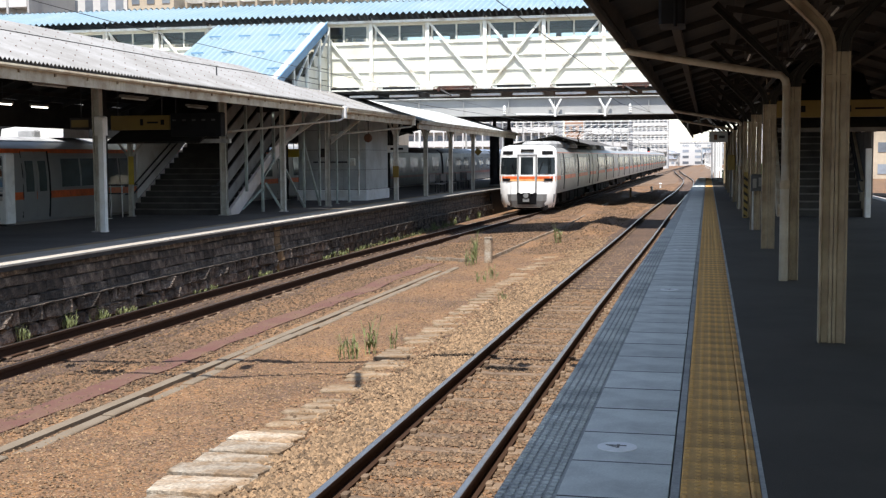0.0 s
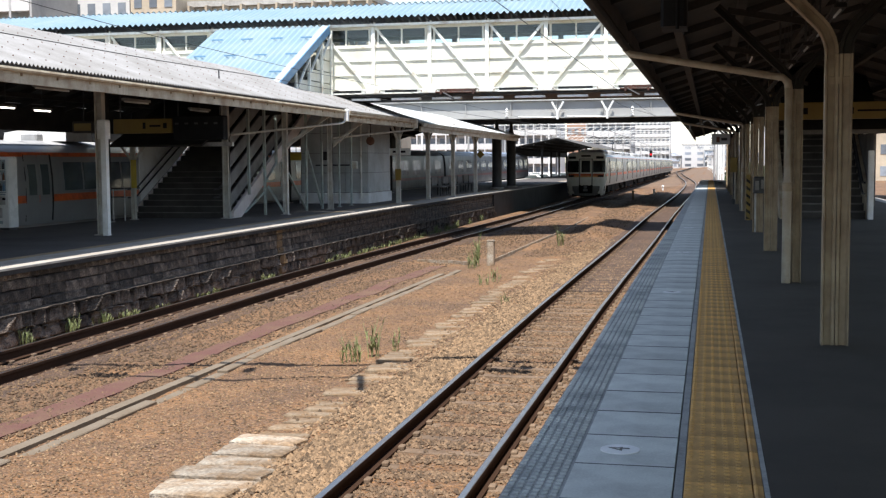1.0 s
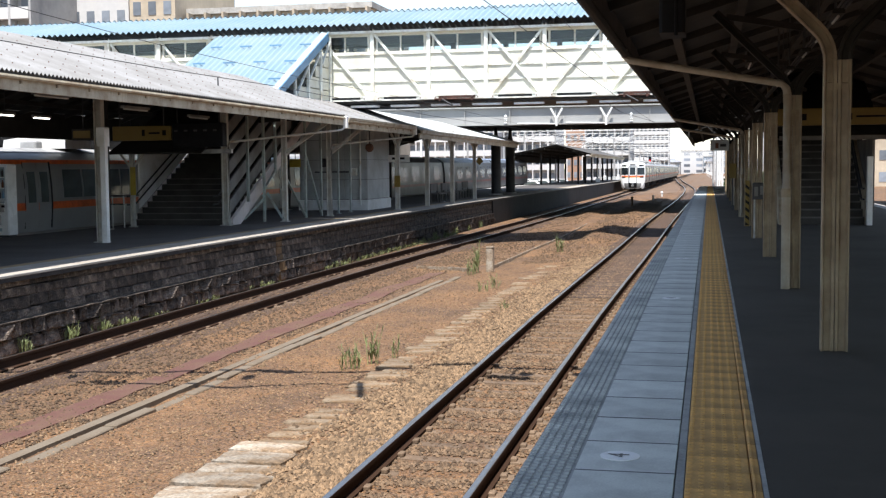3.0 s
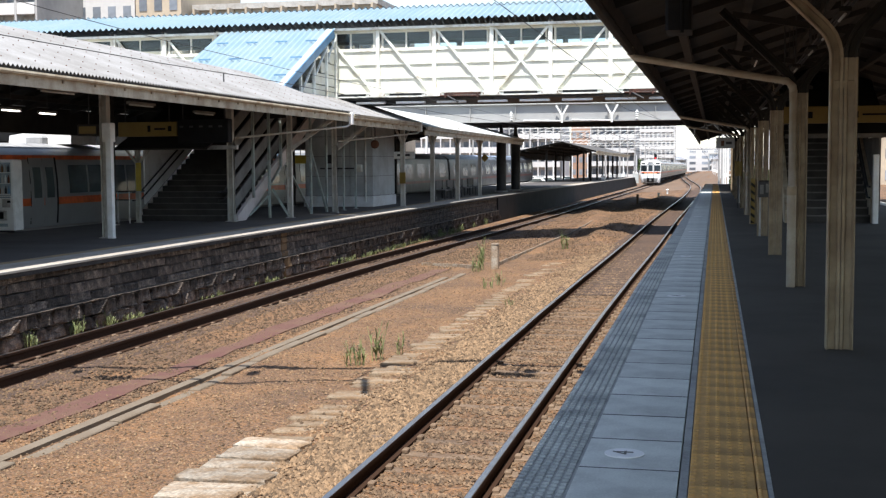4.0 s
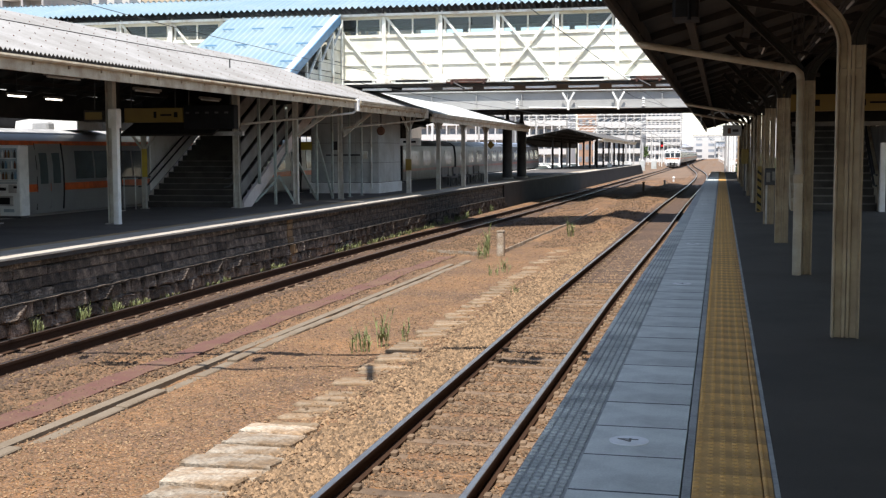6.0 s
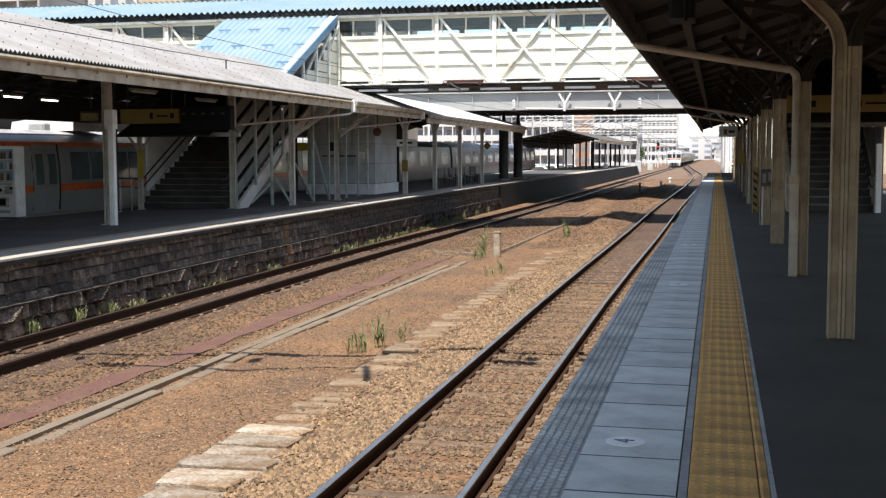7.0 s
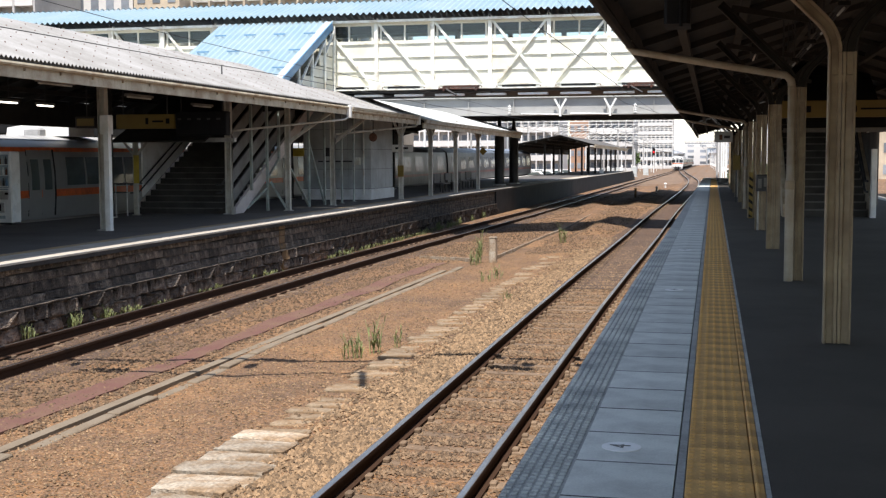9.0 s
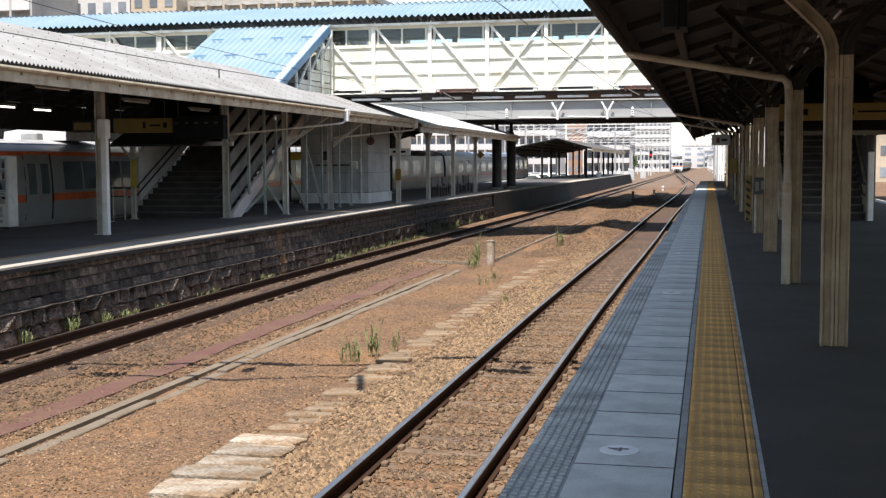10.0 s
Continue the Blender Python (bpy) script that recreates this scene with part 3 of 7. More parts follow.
part("edge_line", Geo().box(-11.268, -11.222, -5, QEND, QZ + 0.0035, QZ + 0.007), M["worn_white"], island, "worn white edge line")
part("coping", Geo().box(-18.55, -17.9, -5, QEND, QZ - 0.10, QZ + 0.003, 0.01), M["concrete"], island, "pale coping edge")

# ---------------------------------------------------------------- left canopy
EAVE_X, EAVE_Z, RIDGE_X, RIDGE_Z = -11.55, 4.27, -15.0, 5.56


def canopy(name, y0, y1, label, ex=EAVE_X, ez=EAVE_Z, rx=RIDGE_X, rz=RIDGE_Z, back=-18.8, wave=0.13, sheet="roof"):
    c = thing(name, (rx, y0, QZ), label, "canopy")
    n = int((y1 - y0) / (wave / 4))
    ys = [y0 + (y1 - y0) * i / n for i in range(n + 1)]
    up = lambda y: 0.026 * math.sin(2 * math.pi * (y - y0) / wave)
    part("roof_sheet", Geo().sheet(lambda x, y: (x, y, ez + (rz - ez) * (x - ex) / (rx - ex) + up(y)), [rx, (rx + ex) / 2, ex + 0.07], ys, 0.01), M[sheet], c, "corrugated weathered roof sheet")
    part("roof_sheet", Geo().sheet(lambda x, y: (x, y, ez + (rz - ez) * (x - back) / (rx - back) + up(y)), [back, rx], ys, 0.01), M[sheet], c, "corrugated weathered roof sheet")
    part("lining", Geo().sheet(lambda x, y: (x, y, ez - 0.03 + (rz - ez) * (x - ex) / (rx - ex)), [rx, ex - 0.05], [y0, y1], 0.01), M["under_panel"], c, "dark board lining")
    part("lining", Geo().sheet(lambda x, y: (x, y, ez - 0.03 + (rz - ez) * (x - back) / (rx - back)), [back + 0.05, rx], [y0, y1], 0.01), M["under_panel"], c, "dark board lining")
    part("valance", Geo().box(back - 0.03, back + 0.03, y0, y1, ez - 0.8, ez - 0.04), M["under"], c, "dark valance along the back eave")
    part("fascia", Geo().box(ex - 0.04, ex + 0.02, y0, y1, ez - 0.36, ez - 0.15), M["cream"], c, "cream fascia board with stains")
    # dark backing strip stands in for the shadow below the sheet edge
    part("eave_gap", Geo().box(ex - 0.02, ex + 0.05, y0, y1, ez - 0.149, ez - 0.045), M["under"], c, "dark strip painting the shadow under the roof edge")
    part("gutter_lip", Geo().sweep([(0.03, -0.175), (0.10, -0.165), (0.118, -0.135), (0.105, -0.10), (0.055, -0.105)], [(ex, y0, ez), (ex, y1, ez)]), M["cream"], c, "rounded cream gutter")
    y = y0 + 0.35
    while y < y1 and sheet == "roof":
        part("bracket", Geo().box(ex + 0.021, ex + 0.05, y - 0.02, y + 0.02, ez - 0.235, ez - 0.18), M["column"], c)
        y += 1.15
    part("gutter", Geo().sweep([(-0.06, 0.05), (-0.055, -0.02), (0, -0.055), (0.055, -0.02), (0.06, 0.05), (0.045, 0.05), (0.0, -0.035), (-0.045, 0.05)], [(ex + 0.08, y0, ez - 0.06), (ex + 0.08, y1, ez - 0.06)]), M["cream"], c) if y0 > 36 else None
    if sheet == "roof":
        bolts = Geo()
        for k in (0.1, 0.26, 0.42, 0.58, 0.74, 0.9):
            x, z = ex + (rx - ex) * k, ez + (rz - ez) * k
            y = y0 + 0.2
            while y < y1:
                bolts.box(x - 0.008, x + 0.008, y - 0.009, y + 0.009, z - 0.01, z + 0.04)
                y += 0.52
        part("roof_bolt", bolts, M["rust"], c, "rusty roof bolts", kind="stuff")
    if sheet == "roof":
        # dark panel added to cover the bright gap between neighbouring roofs
        part("end_board", Geo().add([(x, yy, z) for yy in (y1 - 0.06, y1 - 0.02) for x, z in ((back + 0.06, ez - 0.45), (ex - 0.05, ez - 0.10), (rx, rz - 0.05), (back + 0.06, ez - 0.05))],
                                    [(3, 2, 1, 0), (4, 5, 6, 7)] + [(i, (i + 1) % 4, 4 + (i + 1) % 4, 4 + i) for i in range(4)]), M["under"], c, "dark board added to hide a bright gap at the roof end")
    y = y0 + 0.4
    while y < y1:
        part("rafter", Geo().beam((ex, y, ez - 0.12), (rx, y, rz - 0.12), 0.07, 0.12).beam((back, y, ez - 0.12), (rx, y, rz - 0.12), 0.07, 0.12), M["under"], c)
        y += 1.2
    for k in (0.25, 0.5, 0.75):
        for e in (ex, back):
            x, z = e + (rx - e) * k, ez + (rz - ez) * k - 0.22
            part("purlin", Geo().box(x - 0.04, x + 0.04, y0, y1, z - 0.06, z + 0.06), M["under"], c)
    return c


canopy("platform_canopy", -4.0, 36.6, "white corrugated canopy roof on steel posts over the island platform", back=-19.1)
canopy("platform_canopy", 36.8, 45.8, "lower white corrugated canopy roof with a deep cream fascia", ez=4.18, rz=5.4)
canopy("platform_canopy", 46.2, 71.0, "far stretch of white corrugated canopy roof", ex=-11.4, ez=4.05, rz=5.1, sheet="dim_white")
canopy("end_canopy", 118.0, 165.0, "dark gabled canopy roof at the platform end", ez=3.95, rz=4.9, back=-19.8, wave=0.3, sheet="dark_roof")


def post(x, y, base, top, label, w=0.2, arm=None, material="post_white"):
    p = thing("canopy_post", (x, y, base), label, "post", "canopy posts")
    part("flange", Geo().box(x - w / 2, x - w / 2 + 0.025, y - w * 0.45, y + w * 0.45, base, top), M[material], p)
    part("flange", Geo().box(x + w / 2 - 0.025, x + w / 2, y - w * 0.45, y + w * 0.45, base, top), M[material], p)
    part("web", Geo().box(x - w / 2 + 0.025, x + w / 2 - 0.025, y - 0.012, y + 0.012, base, top), M[material], p)
    part("base_plate", Geo().box(x - w * 0.8, x + w * 0.8, y - w * 0.8, y + w * 0.8, base, base + 0.025, 0.006), M["concrete"], p)
    if arm:
        part("arm", Geo().beam((x, y, arm[2]), (arm[0], y, arm[1]), 0.09, 0.1), M[material], p)
    return p


for x, y in ((-14.11, 25.5), (-14.32, 33.4), (-13.35, 35.9), (-13.18, 39.95)):
    post(x, y, QZ, 4.75, "white-painted steel canopy post with peeling paint", 0.19 if y < 34 else 0.16, arm=(-11.7, 4.1, 3.0) if y > 34 else None)
for x, y in ((-12.2, 45.7), (-11.96, 49.8), (-11.72, 53.8), (-12.1, 61.1)):
    p = post(x, y, QZ, 4.2, "pale steel canopy post with braced arms", 0.17)
    for dy in (-1, 1):
        part("arm", Geo().beam((x, y + dy * 0.08, 3.3), (x, y + dy * 0.5, 3.62), 0.07, 0.07).beam((x, y + dy * 0.5, 3.62), (x, y + dy * 1.05, 3.92), 0.07, 0.07), M["post_white"], p, "bent brace arm")
for y in (25, 31, 46, 54, 62):
    post(-17.0, y, QZ, 4.85, "dark canopy post beside the far edge", 0.2, material="under")
for y in range(120, 166, 7):
    for x in (-13.0, -16.8):
        post(x, y, QZ, 4.1, "dark slim canopy post", 0.2, material="under")

# ---------------------------------------------------------------- near canopy
NX, NZ = -0.95, 4.12
c = thing("near_canopy", (2.4, 0, PZ), "dark platform canopy with timber rafters on old-rail columns", "canopy")
for ya, yb in ((-40, 55.2), (57.6, 80)):
    rows_ = [ya, DIP_FROM, yb] if ya < DIP_FROM else [ya, yb]
    part("roof_sheet", Geo().sheet(lambda x, y: (x, y, NZ + (x - NX) * 0.30), [NX, 2.4], rows_, 0.05), M["under_panel"], c, "dark board lining under the roof")
    part("roof_sheet", Geo().sheet(lambda x, y: (x, y, NZ + (5.75 - x) * 0.30), [2.4, 5.75], rows_, 0.05), M["under_panel"], c, "dark board lining under the roof")
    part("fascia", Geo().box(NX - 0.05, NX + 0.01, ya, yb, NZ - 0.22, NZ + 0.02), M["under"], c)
    # board added out of view to keep side light from under the canopy
    part("valance", Geo().box(5.70, 5.76, ya, yb, 3.35, NZ - 0.02), M["under"], c, "dark board added along the outer eave to cut side light")
    part("eave_pipe", Geo().tube([(NX - 0.02, y, NZ - 0.28) for y in rows_], 0.045, 8), M["under_panel"], c, "dark gutter pipe")
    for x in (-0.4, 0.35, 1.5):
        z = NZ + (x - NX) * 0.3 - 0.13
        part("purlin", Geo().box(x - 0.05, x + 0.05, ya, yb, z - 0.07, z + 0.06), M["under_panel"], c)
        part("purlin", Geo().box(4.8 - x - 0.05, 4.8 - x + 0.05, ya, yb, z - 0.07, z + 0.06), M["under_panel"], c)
y = -10.0
while y < 80:
    if not 54.9 < y < 58.0:
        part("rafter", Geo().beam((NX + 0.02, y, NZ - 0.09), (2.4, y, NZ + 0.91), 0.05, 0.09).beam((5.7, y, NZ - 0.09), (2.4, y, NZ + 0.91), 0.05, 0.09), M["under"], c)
    y += 2.36


def rail_column(x, y):
    """Two old rails side by side; one bends into a sloping arm under the roof, its twin into the other slope."""
    p = thing("rail_column", (x, y, PZ), "cream-painted column of paired old rails with a bent arm", "post", "old-rail columns")
    sec = [(-0.05, -0.055), (-0.04, -0.058), (-0.026, -0.020), (0.016, -0.014), (0.024, -0.032), (0.047, -0.032), (0.047, 0.032), (0.024, 0.032), (0.016, 0.014), (-0.026, 0.020), (-0.04, 0.058), (-0.05, 0.055)]
    for k, dx in enumerate((-0.049, 0.051)):
        way = -1 if k == 0 else 1
        low = [(x + dx, PZ), (x + dx, 3.33)]
        high = [low[-1]]
        for a in range(1, 6):
            t = a / 5 * math.pi / 4
            high.append((x + dx + way * 0.35 * (1 - math.cos(t)), 3.33 + 0.35 * math.sin(t)))
        px_, pz_ = high[-1]
        high.append((px_ + way * 0.72, pz_ + 0.72))
        # most arms take the near-black lining colour to paint the shade under the roof
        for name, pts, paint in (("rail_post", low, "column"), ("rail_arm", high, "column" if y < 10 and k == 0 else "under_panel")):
            ww, v = len(sec), []
            for i, (qx, qz) in enumerate(pts):
                a, b = pts[max(i - 1, 0)], pts[min(i + 1, len(pts) - 1)]
                d = Vector((b[0] - a[0], 0, b[1] - a[1])).normalized()
                s = Vector((d.z, 0, -d.x)) * -way
                v += [tuple(Vector((qx, y, qz)) + s * e + Vector((0, h, 0))) for e, h in sec]
            f = [(i * ww + j, i * ww + (j + 1) % ww, (i + 1) * ww + (j + 1) % ww, (i + 1) * ww + j) for i in range(len(pts) - 1) for j in range(ww)]
            f += [tuple(range(ww))[::-1], tuple((len(pts) - 1) * ww + j for j in range(ww))]
            part(name, Geo().add(v, f), M[paint], p, "old rail painted cream, chipped along its edges" if paint == "column" else "bent arm with the roof's shade put into its colour")
    part("tie", Geo().box(x - 0.1, x + 0.1, y - 0.025, y + 0.025, 3.1, 3.16, 0.005), M["column"], p)
    part("strut", Geo().beam((x - 0.75, y, 4.25), (x + 0.9, y, 3.95), 0.05, 0.07), M["under"], p)
    return p


for i in range(11):
    rail_column(0.945 - 0.012 * i, 9.46 + 4.72 * i)

# ---------------------------------------------------------------- footbridge
BY = 42.5
PAN = 2.155
bridge = thing("footbridge", (-8, BY + 2.3, 5.01), "pale steel truss footbridge with a blue corrugated roof", "footbridge")
X0, X1 = -12.28 - 10 * PAN, -3.66 + 6 * PAN
part("deck", Geo().box(X0, X1, BY + 0.1, BY + 4.5, 4.92, 5.13), M["dark_steel"], bridge, "dark deck underside")
part("bottom_chord", Geo().box(X0, X1, BY - 0.1, BY + 0.12, 5.01, 5.06).box(X0, X1, BY - 0.05, BY - 0.02, 5.06, 5.15).box(X0, X1, BY - 0.104, BY + 0.124, 5.15, 5.19), M["truss"], bridge, "rust-streaked bottom chord")
part("top_chord", Geo().box(X0, X1, BY - 0.1, BY + 0.1, 7.51, 7.60), M["truss"], bridge)
for k, (z0, z1) in enumerate(((5.21, 5.71), (5.75, 6.23), (6.27, 6.73))):
    part("wall_panel", Geo().box(X0, X1, BY + 0.14, BY + 0.2, z0, z1), M["bridge"], bridge, "cream steel wall panel")
    part("wall_rib", Geo().box(X0, X1, BY + 0.095, BY + 0.2, z1, z1 + 0.04), M["truss"], bridge)
part("window_rail", Geo().box(X0, X1, BY + 0.1, BY + 0.22, 6.77, 6.85), M["bridge"], bridge)
part("window_rail", Geo().box(X0, X1, BY + 0.1, BY + 0.22, 7.41, 7.51), M["bridge"], bridge)
part("back_wall", Geo().box(X0, X1, BY + 4.4, BY + 4.5, 5.11, 6.75).box(X0, X1, BY + 4.4, BY + 4.5, 7.43, 7.62), M["bridge"], bridge, "cream back wall below the far windows")
x = X0
while x <= X1 + 0.01:
    part("post", Geo().box(x - 0.07, x + 0.07, BY + 0.0, BY + 0.139, 5.2, 7.67), M["truss"], bridge)
    part("back_post", Geo().box(x - 0.1, x + 0.1, BY + 4.38, BY + 4.52, 5.11, 7.62), M["truss"], bridge)
    if x < X1 - 1:
        mid = x + PAN / 2
        wf = part("window_frame", Geo().box(x + 0.12, x + 0.2, BY + 0.12, BY + 0.2, 6.85, 7.41), M["bridge"], bridge, "white sliding window frame")
        part("jamb", Geo().box(x + PAN - 0.2, x + PAN - 0.12, BY + 0.12, BY + 0.2, 6.85, 7.41), M["bridge"], wf)
        part("mullion", Geo().box(mid - 0.03, mid + 0.03, BY + 0.12, BY + 0.2, 6.85, 7.41), M["bridge"], wf)
        for a, b in ((x + 0.2, mid - 0.03), (mid + 0.03, x + PAN - 0.2)):
            pane = part("pane", Geo().box(a, b, BY + 0.155, BY + 0.165, 6.85, 7.41), M["glass"], wf)
            pane.visible_shadow = False
        right = x + PAN / 2 > -6.2
        if right:
            part("diagonal", Geo().beam((x + 0.15, BY + 0.065, 5.16), (x + PAN - 0.08, BY + 0.065, 7.48), 0.05, 0.09), M["truss"], bridge)
        else:
            part("diagonal", Geo().beam((x + 0.08, BY + 0.065, 7.48), (x + PAN - 0.15, BY + 0.065, 5.16), 0.05, 0.09), M["truss"], bridge)
        if abs(x + PAN / 2 + 6.89) < 0.5:
            part("diagonal", Geo().beam((x + 0.15, BY + 0.055, 7.48 if right else 5.16), (x + PAN - 0.08, BY + 0.055, 5.16 if right else 7.48), 0.05, 0.09), M["truss"], bridge)
        part("roof_bracket", Geo().beam((x, BY + 0.05, 7.62), (x, BY - 0.15, 7.72), 0.06, 0.1), M["dark_steel"], bridge)
    x += PAN
part("ceiling_lining", Geo().box(X0, X1, BY + 0.24, BY + 4.38, 7.56, 7.60), M["stair"], bridge, "dim ceiling boards inside the bridge")
wv = 0.245
xs = [X0 + wv / 8 * i for i in range(int((X1 - X0) / wv * 8))]
up = lambda x: 0.045 * math.sin(2 * math.pi * x / wv)
part("roof_sheet", Geo().sheet(lambda x, y: (x, y, 7.79 + (y - BY + 0.4) * 0.3 + up(x)), xs, [BY - 0.25, BY + 2.3], 0.008), M["blue_roof"], bridge, "light blue corrugated roof sheet")
part("roof_sheet", Geo().sheet(lambda x, y: (x, y, 7.79 + (BY + 5.15 - y) * 0.3 + up(x)), xs, [BY + 2.3, BY + 5.15], 0.008), M["blue_roof"], bridge, "light blue corrugated roof sheet")

# ---------------------------------------------------------------- overpass behind
OY0, OY1 = 66.0, 95.0
over = thing("overpass", (-8, OY0, 4.9), "wide grey steel girder overpass across all the tracks", "overpass")
part("girder", Geo().box(-60, 30, OY0, OY0 + 0.35, 4.95, 5.84), M["girder"], over, "grey painted plate girder with stains")
part("flange", Geo().box(-60, 30, OY0 - 0.2, OY0 + 0.5, 4.88, 4.945), M["girder"], over)
part("flange", Geo().box(-60, 30, OY0 - 0.2, OY0 + 0.5, 5.845, 5.9), M["girder"], over)
for i in range(30):
    x = -50 + i * 2.6
    part("stiffener", Geo().box(x - 0.02, x + 0.02, OY0 - 0.12, OY0 - 0.004, 4.95, 5.84), M["girder"], over)
part("girder", Geo().box(-60, 30, OY1 - 0.4, OY1, 5.6, 6.2), M["girder"], over, "grey painted plate girder with stains")
part("deck", Geo().box(-60, 30, OY0 + 0.36, OY1 - 0.41, 5.62, 5.8), M["dark_steel"], over, "dark deck underside")
for i in range(10):
    y = OY0 + 2.5 + i * 2.6
    part("cross_girder", Geo().box(-60, 30, y, y + 0.25, 5.45, 5.615), M["dark_steel"], over)
for x in (-8.33, -5.57):
    h = thing("wire_hanger", (x, OY0 - 0.25, 5.0), "white forked insulator hanger under the girder", "hanger", "wire hangers")
    yy = OY0 - 0.3
    part("stem", Geo().beam((x, yy, 4.8), (x, yy, 5.25), 0.12, 0.12), M["white"], h)
    for sgn in (-1, 1):
        part("fork", Geo().beam((x, yy, 5.2), (x + sgn * 0.33, yy, 5.78), 0.1, 0.1), M["white"], h)
    part("rod", Geo().tube([(x, yy, 4.9), (x - 2.2, yy, 4.95)], 0.045, 8), M["white"], h)
for i, x in enumerate((-11.2, -4.2, -1.2)):
    ins = thing("insulator", (x, OY0 - 0.25, 5.0), "white ribbed porcelain insulator on the girder", "insulator", "insulators")
    pts = [(x, OY0 - 0.3, 5.0 + 0.06 * k) for k in range(9)]
    part("ribs", Geo().tube(pts, [0.1, 0.04, 0.1, 0.04, 0.1, 0.04, 0.1, 0.04, 0.05], 10), M["white"], ins)
    part("clamp", Geo().box(x - 0.05, x + 0.05, OY0 - 0.42, OY0 - 0.2, 4.94, 5.0), M["steel"], ins)
for x, y in ((-12.5, 75.0), (-12.72, 71.0)):
    p = thing("overpass_column", (x, y, QZ), "round steel column with a tapered cap, overpass shade put into its dark colour", "column", "overpass columns")
    # near-black shaft colour carries the shade below the overpass
    part("shaft", Geo().tube([(x, y, QZ - 0.05), (x, y, 3.9), (x, y, 4.5), (x, y, 4.95)], [0.3, 0.3, 0.12, 0.1], 16), M["dark_steel"], p, smooth=True)
    part("footing", Geo().tube([(x, y, QZ - 0.05), (x, y, QZ + 0.1)], 0.4, 16), M["concrete"], p)


# ---------------------------------------------------------------- trains
SIDE = [(1.43, 0.95), (1.49, 1.5), (1.49, 2.2), (1.44, 2.75), (1.39, 3.06), (1.08, 3.28), (0.5, 3.4)]


def ring(scale=1.0, drop=0.0):
    right = [(a * scale, b - drop * max(0.0, b - 2.6)) for a, b in SIDE]
    return right + [(-a, b) for a, b in right[::-1]]


def side_x(z):
    return float(np.interp(z, [p[1] for p in SIDE], [p[0] for p in SIDE]))


def side_panel(geo, y0, y1, z0, z1, sgn, proud=0.006, n=3):
    """A thin panel that follows the bulge of the car's side."""
    zs = [z0 + (z1 - z0) * i / n for i in range(n + 1)]
    v = []
    for z in zs:
        a, b = sgn * (side_x(z) + proud), sgn * (side_x(z) - 0.02)
        v += [(a, y0, z), (a, y1, z), (b, y1, z), (b, y0, z)]
    f = []
    for i in range(n):
        k = 4 * i
        f += [(k, k + 1, k + 5, k + 4), (k + 1, k + 2, k + 6, k + 5), (k + 3, k, k + 4, k + 7)]
    f += [(0, 3, 2, 1), (4 * n, 4 * n + 1, 4 * n + 2, 4 * n + 3)]
    return geo.add(v, f)


